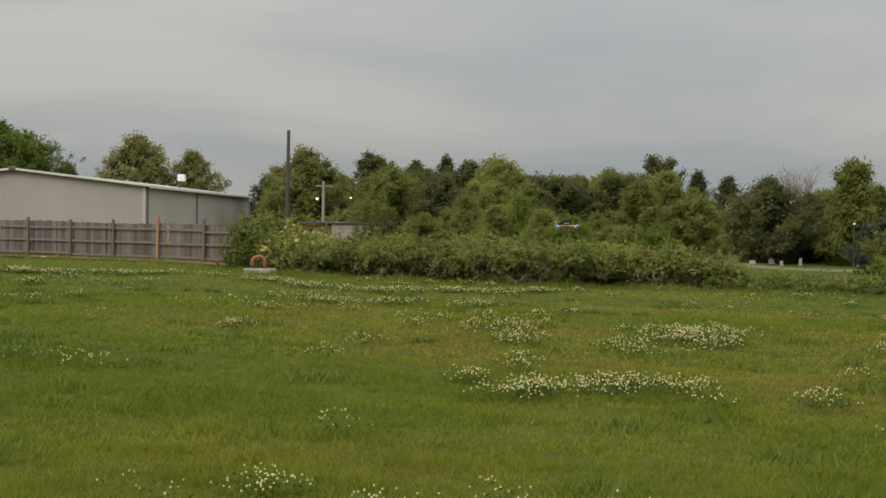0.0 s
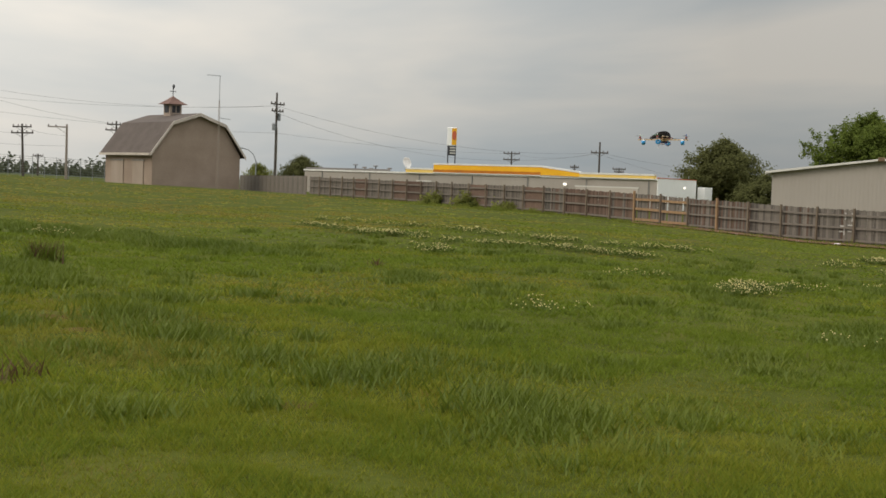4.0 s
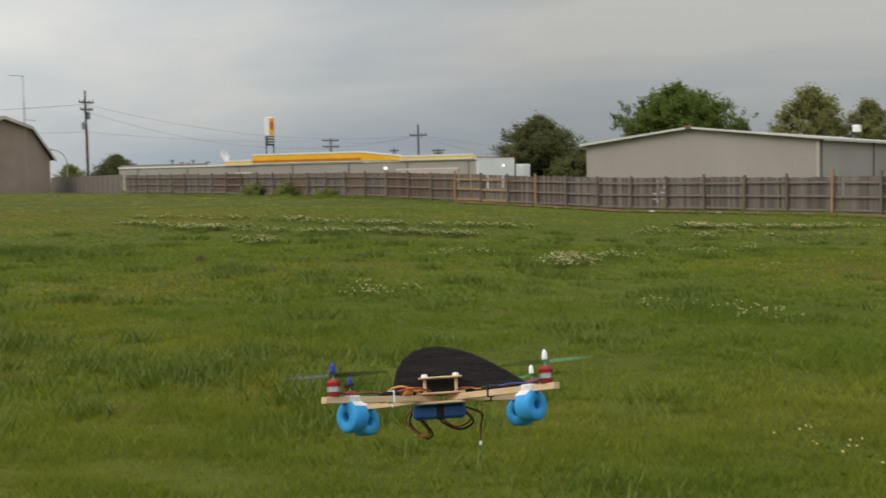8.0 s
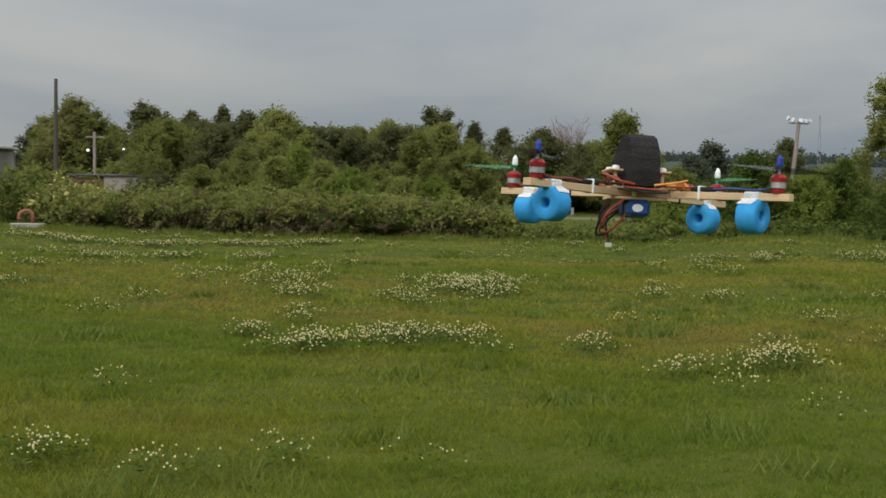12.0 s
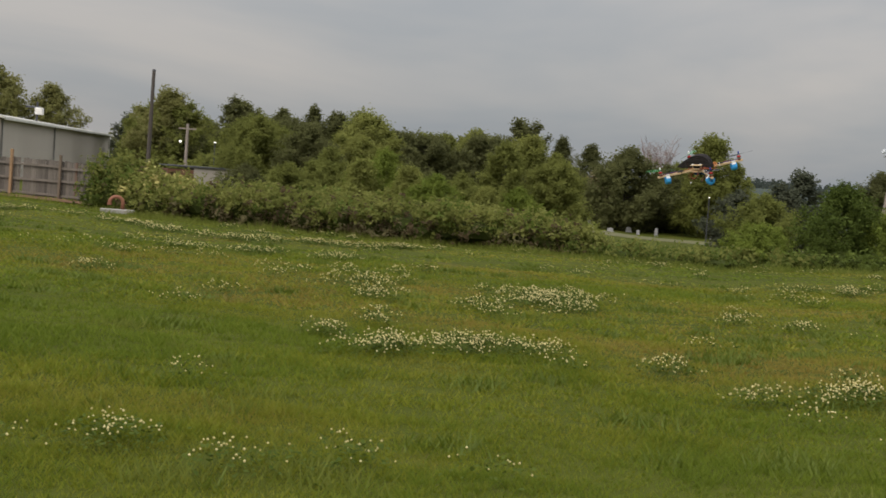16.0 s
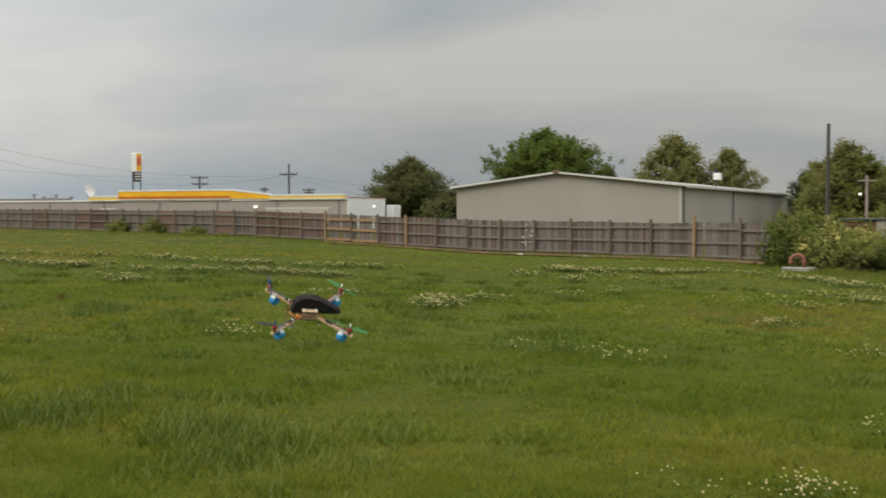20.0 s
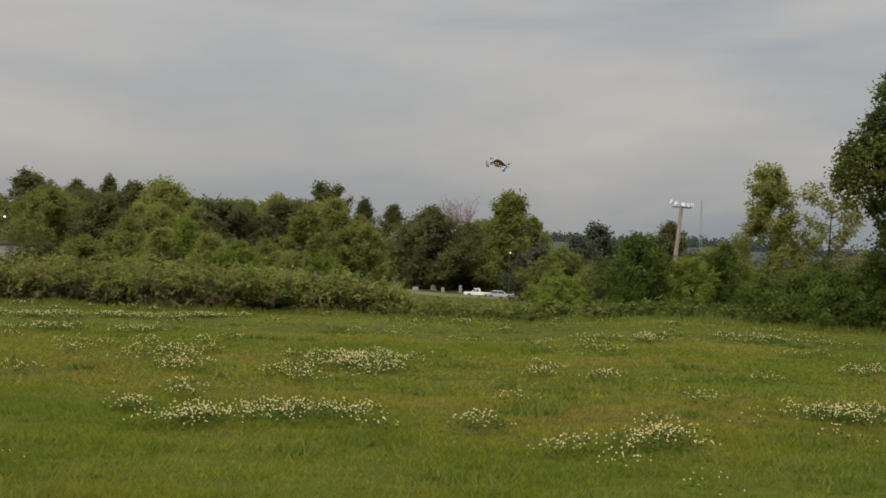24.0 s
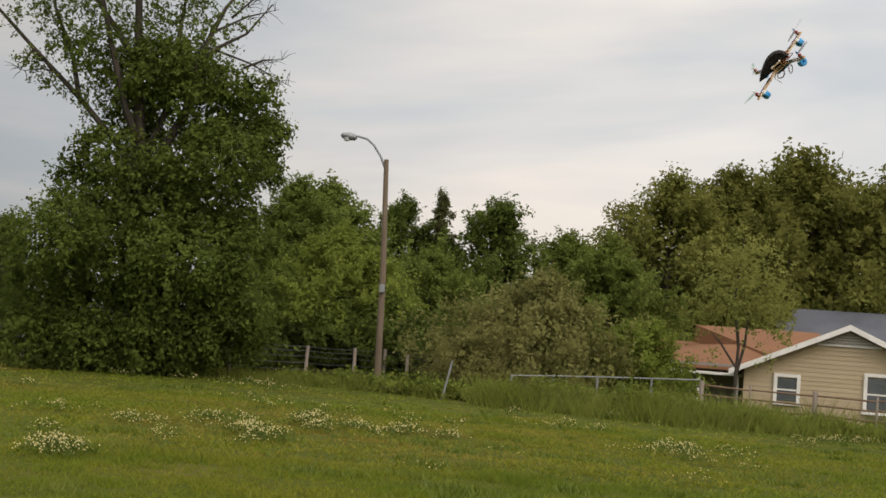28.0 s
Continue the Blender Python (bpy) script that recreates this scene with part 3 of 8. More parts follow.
def build_warehouse():
    ob = empty("warehouse", pose(-21.2, 89.5, -0.95, 0, 0, 180.6), "long grey ribbed metal warehouse with a low gable roof", "warehouse")
    w, l, e, r, c = 17.5, 51.0, 4.42, 5.42, 9.3

    def gable(x):
        return e + (r - e) * (x / c if x < c else (w - x) / (w - c))
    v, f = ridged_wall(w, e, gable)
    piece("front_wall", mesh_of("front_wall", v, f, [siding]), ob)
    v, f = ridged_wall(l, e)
    piece("side_wall", mesh_of("side_wall", v, f, [siding_lit]), ob, pose(0, -l, 0, 0, 0, 90))
    piece("side_wall", mesh_of("side_wall", v, f, [siding_lit]), ob, pose(w, 0, 0, 0, 0, -90))
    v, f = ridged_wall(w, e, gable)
    piece("back_wall", mesh_of("back_wall", v * np.array([-1, 1, 1]), f, [siding_lit]), ob, pose(0, -l, 0, 0, 0, 180))
    bm = bmesh.new()
    t = 0.09
    prism(bm, [(-0.35, e - 0.04), (c, r + 0.02), (w + 0.35, e - 0.04), (w + 0.35, e + t), (c, r + 0.02 + t), (-0.35, e + t)], -l - 0.3, 0.35)
    part("roof", bm, trim_light, ob, "pale ribbed metal roof sheets")
    for x0, x1 in ((-0.38, c), (w + 0.38, c)):
        bm = bmesh.new()
        prism(bm, [(x0, e - 0.06), (x1, r + 0.0), (x1, r + 0.14), (x0, e + 0.10)] if x0 < x1 else
              [(x0, e - 0.06), (x0, e + 0.10), (x1, r + 0.14), (x1, r + 0.0)], 0.36, 0.42)
        part("gable_trim", bm, trim_light, ob)
    part("gutter", boxes((-0.46, -0.36, -l, 0.3, e - 0.17, e + 0.03), bevel=0.02), trim_light, ob)
    part("gutter", boxes((w + 0.36, w + 0.46, -l, 0.3, e - 0.17, e + 0.03), bevel=0.02), trim_light, ob)
    part("corner_trim", boxes((-0.06, 0.16, 0.03, 0.09, 0, e - 0.1)), siding_lit, ob)
    for y in (-0.4, -19.5, -50.8):
        part("downspout", boxes((-0.17, -0.05, y - 0.06, y + 0.06, 0, e - 0.1), bevel=0.02), trim_dark if y > -40 else trim_light, ob)
    part("ridge_cap", boxes((c - 0.25, c + 0.25, 0.1, 0.44, r - 0.06, r + 0.22), bevel=0.03), old_log, ob, "dark end cap of the ridge")
    vent = part("roof_vent", tubes((((w * 0.11, -22, e + 0.3), (w * 0.11, -22, e + 2.0)), 0.10)), metal_dark, ob, "roof exhaust stack with a box fan")
    part("fan_box", boxes((w * 0.11 - 0.5, w * 0.11 + 0.15, -22.3, -21.7, e + 0.9, e + 1.5), bevel=0.05), white_paint, vent, "white fan box")
    part("hood", boxes((w * 0.11 - 0.25, w * 0.11 + 0.95, -22.3, -21.8, e + 1.45, e + 1.6), bevel=0.03), metal_dark, vent)
    return ob


def between(a, b, za=0.0):
    """A frame with x from a to b, level."""
    d = Vector(b) - Vector(a)
    return pose(a[0], a[1], za, 0, 0, math.degrees(math.atan2(d.y, d.x))), math.hypot(d.x, d.y)


amber_stripe = material("amber_stripe", (0.40, 0.13, 0.015), (0.52, 0.18, 0.02), 0.4, 0.6)


def build_store():
    a, b = at(44.33, 178), at(28.40, 150)
    m, l = between(a, b, -0.4)
    ob = empty("petrol_station_shop", m, "long low grey shop of a petrol station with a yellow fascia", "shop building")
    h = 3.66
    ax, ay, bx, by = a.x, a.y, b.x, b.y

    def share(az):
        """How far along the front a heading meets it, from 0 to 1."""
        sx, sy = -math.sin(radians(az)), math.cos(radians(az))
        return (ay * sx - ax * sy) / ((bx - ax) * sy - (by - ay) * sx)
    f0, f1, f2, f3 = share(39.72), share(38.46), share(33.6), share(31.85)
    v, f = ridged_wall(l, h, pitch=0.5)
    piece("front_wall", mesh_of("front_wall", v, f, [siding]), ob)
    part("rear_block", boxes((0.05, l - 0.05, 0.04, 11.8, 0, h - 0.06)), siding_lit, ob)
    part("end_wall", boxes((l - 0.04, l + 0.06, 0, 12, 0, h + 0.12)), white_wall, ob, "white painted end wall")
    part("annex", boxes((l + 0.2, l + 1.2, 12.1, 14.6, 0, h - 0.7), bevel=0.04), white_wall, ob, "small white annex")
    part("roof_edge", boxes((-0.1, l + 0.1, -0.12, 0.08, h - 0.14, h + 0.06)), white_paint, ob)
    part("parapet", boxes((0.0, l * 0.27, 0.3, 0.5, h + 0.06, h + 0.34)), trim_dark, ob)
    for x in np.linspace(0.06, 0.98, 7):
        part("pilaster", boxes((l * x - 0.07, l * x + 0.07, -0.09, 0.02, 0, h - 0.15)), trim_dark, ob)
    for x0, x1, mt in ((0.80, 0.955, trim_light), (0.36, 0.40, trim_light)):
        d = part("shop_door", boxes((l * x0, l * x1, -0.07, 0.0, 0, 2.55), bevel=0.02), siding_lit, ob, "pale roller door")
        part("door_frame", boxes((l * x0 - 0.1, l * x1 + 0.1, -0.10, -0.02, 2.5, 2.66)), mt, d)
    # yellow fascia of the canopy behind the roof edge
    for x0, x1, z0, z1, mt, nm in ((f0, f1, h + 0.02, h + 0.42, pale_yellow, "fascia_low"), (f1, f2, h + 0.12, h + 1.10, yellow_panel, "fascia"),
                                   (f3, 0.995, h + 0.06, h + 0.40, pale_yellow, "fascia_end")):
        fa = part(nm, boxes((l * x0, l * x1, -0.25, 0.3, z0, z1), bevel=0.02), mt, ob, "bright yellow fascia panel")
        part("top_band", boxes((l * x0, l * x1, -0.29, 0.34, z1 + 0.004, z1 + 0.2)), white_paint, fa, "white band")
        part("lower_band", boxes((l * x0, l * x1, -0.28, 0.2, z0 - 0.10, z0 - 0.004)), white_paint, fa)
        if nm == "fascia":
            part("stripe", boxes((l * x0, l * x1, -0.276, -0.254, z0 + 0.02, z0 + 0.36)), amber_stripe, fa, "dark amber stripe")
    bm = bmesh.new()
    prism(bm, [(l * f2, h + 0.12), (l * f3, h + 0.06), (l * f3, h + 0.5), (l * f2, h + 1.10)], -0.25, 0.3)
    fa = part("fascia_slope", bm, yellow_panel, ob)
    bm = bmesh.new()
    prism(bm, [(l * f2, h + 1.104), (l * f3, h + 0.504), (l * f3, h + 0.7), (l * f2, h + 1.30)], -0.29, 0.34)
    part("top_band", bm, white_paint, fa)
    part("end_trim", boxes((l - 0.05, l + 0.1, -0.02, 12, h + 0.125, h + 0.21)), red_trim, ob)
    part("wall_lamp", boxes((l * share(32.55), l * share(32.55) + 0.4, -0.4, -0.1, 2.6, 2.9), bevel=0.08), lamp_on, ob, "lit wall lamp")
    part("wall_lamp", boxes((l + 0.1, l + 0.25, 7.9, 8.2, 2.65, 2.9), bevel=0.05), lamp_on, ob, "lit wall lamp")
    # roof clutter: dish, small fans and vents
    dish = part("satellite_dish", lathe(bmesh.new(), [(0.04, 0), (0.37, 0.04), (0.62, 0.13), (0.76, 0.25), (0.73, 0.265), (0.42, 0.10), (0.04, 0.05)], 24,
                                        Matrix.Translation((l * share(40.15), 2, h + 1.25)) @ Euler((radians(72), 0, radians(78))).to_matrix().to_4x4()), white_paint, ob, "white satellite dish")
    part("mount", tubes((((l * share(40.15), 2.2, h), (l * share(40.15), 2.2, h + 1.2)), 0.06)), metal_dark, dish)
    for x, hh in ((0.125, 0.9), (0.155, 0.55), (0.19, 0.8), (0.235, 0.5), (0.29, 0.45), (0.175, 0.4)):
        v = part("roof_vent", tubes((((l * x, 3, h), (l * x, 3, h + hh)), 0.09)), metal_dark, ob)
        part("cowl", boxes((l * x - 0.32, l * x + 0.28, 2.8, 3.2, h + hh - 0.12, h + hh + 0.1), bevel=0.06), metal_grey if hh > 0.6 else trim_dark, v)
    return ob


def build_sign():
    p = at(37.71, 215)
    ob = empty("petrol_sign", pose(p.x, p.y, p.z, 0, 0, 37.4), "tall petrol station sign, white and orange over a dark price board", "sign")
    for x in (-0.62, 0.62):
        part("sign_post", boxes((x - 0.1, x + 0.1, -0.15, 0.15, 0, 9.2)), metal_dark, ob)
    part("price_board", boxes((-0.74, 0.74, -0.25, 0.25, 7.0, 8.6), bevel=0.04), metal_dark, ob)
    part("sign_box", boxes((-0.8, 0.8, -0.3, 0.3, 8.65, 11.75), bevel=0.05), white_wall, ob)
    part("emblem_panel", boxes((-0.02, 0.78, -0.33, -0.302, 8.8, 11.65)), yellow_panel, ob, "orange emblem panel")
    part("emblem", lathe(bmesh.new(), [(0.02, 0), (0.36, 0.0), (0.36, 0.03), (0.02, 0.04)], 14,
                         Matrix.Translation((0.38, -0.34, 10.4)) @ Euler((radians(90), 0, 0)).to_matrix().to_4x4() @ Matrix.Diagonal((1, 2.2, 1, 1))), red_trim, ob, "orange-red emblem")
    for z in (7.3, 7.75, 8.2):
        part("price_row", boxes((-0.3, 0.65, -0.28, -0.252, z, z + 0.2)), trim_light, ob)


barn_paint = material("barn_paint", (0.270, 0.212, 0.170), (0.350, 0.280, 0.228), 0.7, 0.6, stretch=(1, 1, 0.3))
shingle_rust = material("shingle_rust", (0.110, 0.062, 0.050), (0.185, 0.110, 0.090), 0.9, 1.2, fine=0.5)
rake_trim = material("rake_trim", (0.40, 0.345, 0.30), (0.52, 0.455, 0.40), 0.6, 1.0)


def build_barn():
    ob = empty("barn", pose(-109.12, 88.16, 0.38, 0, 0, 79.9), "tan gambrel-roofed barn with a cupola and weather vane", "barn")
    w, l, e, k, r = 11.14, 10.8, 3.8, 7.1, 8.2
    out = [(0, 0), (w, 0), (w, e), (w * 0.80, k - 0.1), (w / 2, r - 0.1), (w * 0.20, k - 0.1), (0, e)]
    part("wall", prism(bmesh.new(), out, 0, l), barn_brick, ob)
    for x0, z0, x1, z1 in ((-0.5, e - 0.25, w * 0.2, k), (w * 0.2, k, w / 2, r), (w / 2, r, w * 0.8, k), (w * 0.8, k, w + 0.5, e - 0.25)):
        part("roof_slope", prism(bmesh.new(), [(x0, z0), (x1, z1), (x1, z1 + 0.14), (x0, z0 + 0.14)], -0.45, l + 0.45), shingle_brown, ob, "brown shingle roof slope")
        part("rake_board", prism(bmesh.new(), [(x0, z0 - 0.2), (x1, z1 - 0.2), (x1, z1 + 0.16), (x0, z0 + 0.16)], -0.53, -0.452), rake_trim, ob, "pale rake board")
    part("fascia", boxes((-0.62, -0.5, -0.4, l + 0.4, e - 0.36, e - 0.1)), rake_trim, ob, "pale eaves board")
    for y0, y1 in ((1.8, 4.2), (6.4, 9.2)):
        d = part("barn_door", boxes((-0.09, -0.01, y0, y1, 0, 2.9)), barn_paint, ob, "tan sliding barn door")
        part("door_rail", boxes((-0.14, -0.1, y0 - 0.2, y1 + 0.2, 2.85, 2.98)), trim_dark, d)
    c = part("cupola", boxes((w / 2 - 0.75, w / 2 + 0.75, 4.9, 6.4, r - 0.2, r + 1.25), bevel=0.03), barn_paint, ob, "square cupola with louvres")
    bm = bmesh.new()
    lathe(bm, [(1.75, r + 1.25), (1.0, r + 1.62), (0.08, r + 2.19)], 4, Matrix.Translation((w / 2, 5.65, 0)) @ Matrix.Rotation(radians(45), 4, 'Z'))
    part("cupola_roof", bm, shingle_rust, c, "rust-brown cupola roof")
    part("louvre", boxes((w / 2 - 0.5, w / 2 - 0.08, 4.86, 4.9, r + 0.3, r + 1.1)), dark_open, c)
    part("louvre", boxes((w / 2 + 0.08, w / 2 + 0.5, 4.86, 4.9, r + 0.3, r + 1.1)), dark_open, c)
    part("louvre", boxes((w / 2 - 0.8, w / 2 - 0.755, 5.2, 6.1, r + 0.3, r + 1.1)), dark_open, c)
    part("weather_vane", tubes((((w / 2, 5.65, r + 2.1), (w / 2, 5.65, r + 3.1)), 0.05), (((w / 2 - 0.4, 5.65, r + 2.75), (w / 2 + 0.4, 5.65, r + 2.75)), 0.04)), metal_dark, c)
    part("vane_bird", lathe(bmesh.new(), [(0.03, 0), (0.26, 0.02), (0.26, 0.06), (0.03, 0.08)], 10, Matrix.Translation((w / 2, 5.6, r + 3.3)) @ Euler((radians(90), 0, 0.5)).to_matrix().to_4x4()), metal_dark, c)
    return ob


def utility_pole(az, d, height, arms=((0.3, 2.4),), name="utility_pole", label="weathered wooden utility pole with crossarms", r=0.16, lean=0.0, mat=None, can=False, turn=0.0):
    p = at(az, d)
    ob = empty(name, pose(p.x, p.y, p.z, 0, lean, az + turn), label, "utility pole", "utility poles")
    part("pole", tubes((((0, 0, -0.5), (0, 0, height)), (r * 1.15, r * 0.75)), sides=10), mat or pole_wood, ob)
    for drop, w in arms:
        z = height - drop
        a = part("crossarm", boxes((-w / 2, w / 2, -r - 0.08, -r + 0.04, z - 0.09, z + 0.09), bevel=0.01), mat or pole_wood, ob)
        for x in (-0.46, -0.2, 0.2, 0.46):
            part("insulator", lathe(bmesh.new(), [(0.05, 0.09), (0.09, 0.14), (0.07, 0.22), (0.09, 0.27), (0.03, 0.34)], 8, Matrix.Translation((x * w, -r - 0.02, z))), ceramic, a)
        part("brace", tubes((((-w * 0.28, -r, z - 0.09), (0, -r, z - 0.6)), 0.03), (((w * 0.28, -r, z - 0.09), (0, -r, z - 0.6)), 0.03), sides=5), mat or pole_wood, ob)
    if can:
        for z, s in ((height - 3.6, 1), (height - 4.9, -1)):
            part("transformer", lathe(bmesh.new(), [(0.05, 0), (0.27, 0.03), (0.27, 0.85), (0.2, 0.95), (0.05, 0.98)], 12, Matrix.Translation((0.42 * s, 0, z))), metal_grey, ob, "grey transformer can")
    return ob


def wire(a, b, sag, r=0.02, n=14):
    a, b = Vector(a), Vector(b)
    pts = []
    for k in range(n + 1):
        t = k / n
        p = a.lerp(b, t)
        p.z -= sag * 4 * t * (1 - t)
        pts.append(p)
    return pts, r


def up(az, d, h):
    p = at(az, d)
    return (p.x, p.y, p.z + h)


def build_power_lines():
    ob = utility_pole(45.66, 165, 12.7, ((1.5, 2.6), (2.4, 2.2)), can=True, turn=48)
    part("conduit", tubes((((0.17, -0.12, 0), (0.15, -0.1, 8.2)), 0.055), sides=6), trim_light, ob, "pale conduit up the pole")
    utility_pole(31.02, 190, 9.4, ((1.6, 2.6),), label="wooden utility pole with one crossarm behind the shop")
    utility_pole(34.98, 230, 8.6, ((0.4, 3.0), (1.5, 3.0)), label="far wooden utility pole with two crossarms")
    utility_pole(32.12, 240, 6.9, ((0.5, 1.6),), label="far wooden utility pole")
    utility_pole(30.12, 235, 6.6, ((0.3, 2.4), (0.8, 1.8)), label="far wooden utility pole")
    utility_pole(60.83, 165, 13.7, ((2.1, 3.0),), r=0.2, label="tall dark wooden pole with a curved crossarm")
    utility_pole(61.78, 168, 12.9, ((2.0, 2.6), (4.0, 3.6), (6.4, 2.8)), r=0.18, label="tall dark wooden pole with three crossarms")
    utility_pole(62.67, 165, 13.0, ((2.6, 1.6), (4.8, 1.9), (7.0, 2.2)), r=0.19, label="tall dark wooden pole with three crossarms")
    utility_pole(61.38, 200, 8.6, ((0.8, 2.0), (1.8, 2.4)), r=0.15, label="wooden pole behind the taller ones")
    utility_pole(59.78, 150, 5.8, (), r=0.16, label="plain short wooden pole")
    utility_pole(56.48, 175, 6.9, ((0.4, 2.4), (1.2, 2.8)), lean=-2, label="leaning wooden utility pole with lamp arm")
    ob = utility_pole(54.71, 165, 6.9, (), mat=pole_pale, label="pale wooden pole with a long one-sided arm")
    arm = part("crossarm", boxes((-2.3, 0.1, -0.2, -0.08, 6.45, 6.6), bevel=0.01), pole_pale, ob)
    for x in (-2.2, -1.3):
        part("insulator", lathe(bmesh.new(), [(0.05, 0.0), (0.09, 0.05), (0.07, 0.13), (0.03, 0.25)], 8, Matrix.Translation((x, -0.14, 6.6))), ceramic, arm)
    part("brace", tubes((((-1.2, -0.14, 6.45), (0, -0.14, 5.7)), 0.03), sides=5), pole_pale, ob)
    utility_pole(52.63, 185, 8.6, ((0.5, 2.6), (1.3, 3.0)), label="wooden utility pole behind the barn")
    utility_pole(55.88, 240, 4.0, ((0.4, 1.8),), label="far small wooden pole")
    lines = empty("power_lines", pose(0, 0, 0), "thin grey sagging power cables between the poles", "cables")
    for a, b, s in ((up(62.67, 165, 10.4), up(45.66, 165, 11.0), 1.2), (up(60.83, 165, 11.6), up(45.66, 165, 11.0), 1.5), (up(60.83, 165, 11.6), up(52.63, 185, 8.2), 0.7),
                    (up(61.78, 168, 6.5), up(56.48, 175, 5.7), 0.4), (up(60.83, 165, 8.6), up(45.66, 165, 7.5), 0.8), (up(45.66, 165, 11.0), up(31.02, 190, 7.8), 2.0),
                    (up(45.66, 165, 10.1), up(31.02, 190, 7.8), 3.2), (up(45.66, 165, 7.5), up(34.98, 230, 8.2), 0.6), (up(34.98, 230, 8.2), up(31.02, 190, 7.8), 0.8)) + (
                    (up(31.02, 190, 7.8), up(20.22, 260, 5.5), 1.0), (up(31.02, 190, 7.6), up(22.22, 260, 3.0), 1.4), (up(66.28, 170, 11.3), up(60.83, 165, 11.6), 0.5),
                    (up(70.28, 172, 12.5), up(62.67, 165, 10.4), 0.8), (up(70.28, 172, 15.2), up(65.38, 172, 17.2), 0.5), (up(65.38, 172, 13.8), up(61.78, 168, 10.9), 1.2),
                    (up(65.38, 172, 11.2), up(61.78, 168, 8.9), 1.0), (up(65.38, 172, 16.4), up(62.67, 165, 10.4), 1.6), (up(56.48, 175, 6.5), up(54.68, 165, 5.5), 0.3), (up(62.68, 165, 5.5), up(54.68, 165, 4.2), 0.7)):
        part("cable", tubes(wire(a, b, s, 0.017), sides=4), cable_grey, lines)


def build_substation():
    p = at(65.38, 172)
    # tall tower pole with stepped arms
    ob = empty("transmission_pole", pose(p.x, p.y, p.z, 0, 0, 65), "tall dark steel transmission pole with stepped arms", "transmission pole")
    part("pole", tubes((((0, 0, -0.4), (0, 0, 18.2)), (0.28, 0.15)), sides=10), metal_dark, ob)
    for z in (16.6, 14.0, 11.4):
        part("arm", tubes((((-0.1, 0, z), (1.2, 0, z + 0.25)), 0.07), (((0.1, 0, z), (-1.5, 0, z)), 0.07), sides=6), metal_dark, ob)
        part("insulator_string", tubes((((-1.5, 0, z), (-1.5, 0, z - 0.85)), 0.10), (((-1.5, 0, z - 0.85), (-2.6, 0, z - 0.7)), 0.09), sides=8), ceramic, ob)
        part("insulator_string", tubes((((0.2, 0, z - 1.6), (1.0, 0, z - 3.0)), 0.14), sides=8), ceramic, ob)
    utility_pole(66.33, 172, 10.3, ((1.5, 1.8), (2.0, 1.2)), r=0.2, mat=metal_dark, label="steel pole beside the substation frame")
    m = pose(p.x, p.y, p.z, 0, 0, 66)
    fr = empty("substation_frame", m, "grey lattice steel substation frame with insulators", "substation")
    for x in (-5.4, -3.2, -1.0, 1.2, 2.2, 4.6):
        for y in (0, 4):
            part("column", boxes((x - 0.13, x + 0.13, y - 0.13, y + 0.13, 0, 6.9 if y == 0 else 7.2)), metal_grey, fr)
    for z, x0, x1 in ((6.6, -6, 5.2), (7.0, -6, 5.2), (5.3, -6, 4.7), (4.0, -6, 5.0), (3.6, -5.4, 4.6), (2.2, -5.4, 2.2)):
        for y in (0, 4):
            part("beam", boxes((x0, x1, y - 0.09, y + 0.09, z - 0.08, z + 0.08)), metal_grey, fr)
    for x0, x1 in ((-5.4, -3.2), (-1.0, 1.2), (2.2, 4.6)):
        part("diagonal", tubes((((x0, 0, 0.3), (x1, 0, 3.4)), 0.06), (((x1, 0, 0.3), (x0, 0, 3.4)), 0.06), sides=5), metal_grey, fr)
    for k in range(9):
        x = -5.2 + k * 1.25
        part("insulator", lathe(bmesh.new(), [(0.08, 0), (0.16, 0.1), (0.1, 0.2), (0.17, 0.32), (0.1, 0.42), (0.17, 0.55), (0.08, 0.9)], 8, Matrix.Translation((x, 0, 7.08))), ceramic, fr)
        if k % 2:
            part("insulator", lathe(bmesh.new(), [(0.08, 0), (0.16, 0.1), (0.1, 0.2), (0.17, 0.32), (0.1, 0.42), (0.08, 0.7)], 8, Matrix.Translation((x, 0, 4.5))), ceramic, fr)
            part("switch_arm", tubes((((x, 0, 7.9), (x + 0.4, 0, 8.3), (x + 1.1, 0, 8.2)), 0.06), sides=5), metal_grey, fr)
    part("end_bracket", tubes((((5.2, 0, 7.0), (5.0, 0, 8.4)), 0.07), (((4.6, 0, 5.2), (5.3, 0, 6.9)), 0.07), sides=5), metal_grey, fr)
    hut = empty("control_hut", pose(*at(64.68, 163), 0, 0, 64), "small pale control hut at the substation", "hut")
    part("wall", boxes((-2.6, 2.6, -1.4, 1.4, -0.2, 1.1), bevel=0.03), trim_light, hut)
    part("roof", prism(bmesh.new(), [(-2.9, 1.05), (2.9, 1.05), (1.9, 1.65), (-1.9, 1.65)], -1.7, 1.7), white_paint, hut)
    part("door", boxes((1.2, 2.0, -1.46, -1.405, -0.1, 0.95)), trim_dark, hut)
    # chain-link fence on the crest
    fe = empty("chain_link_fence", pose(0, 0, 0), "grey chain-link fence with barbed wire top on the crest", "fence")
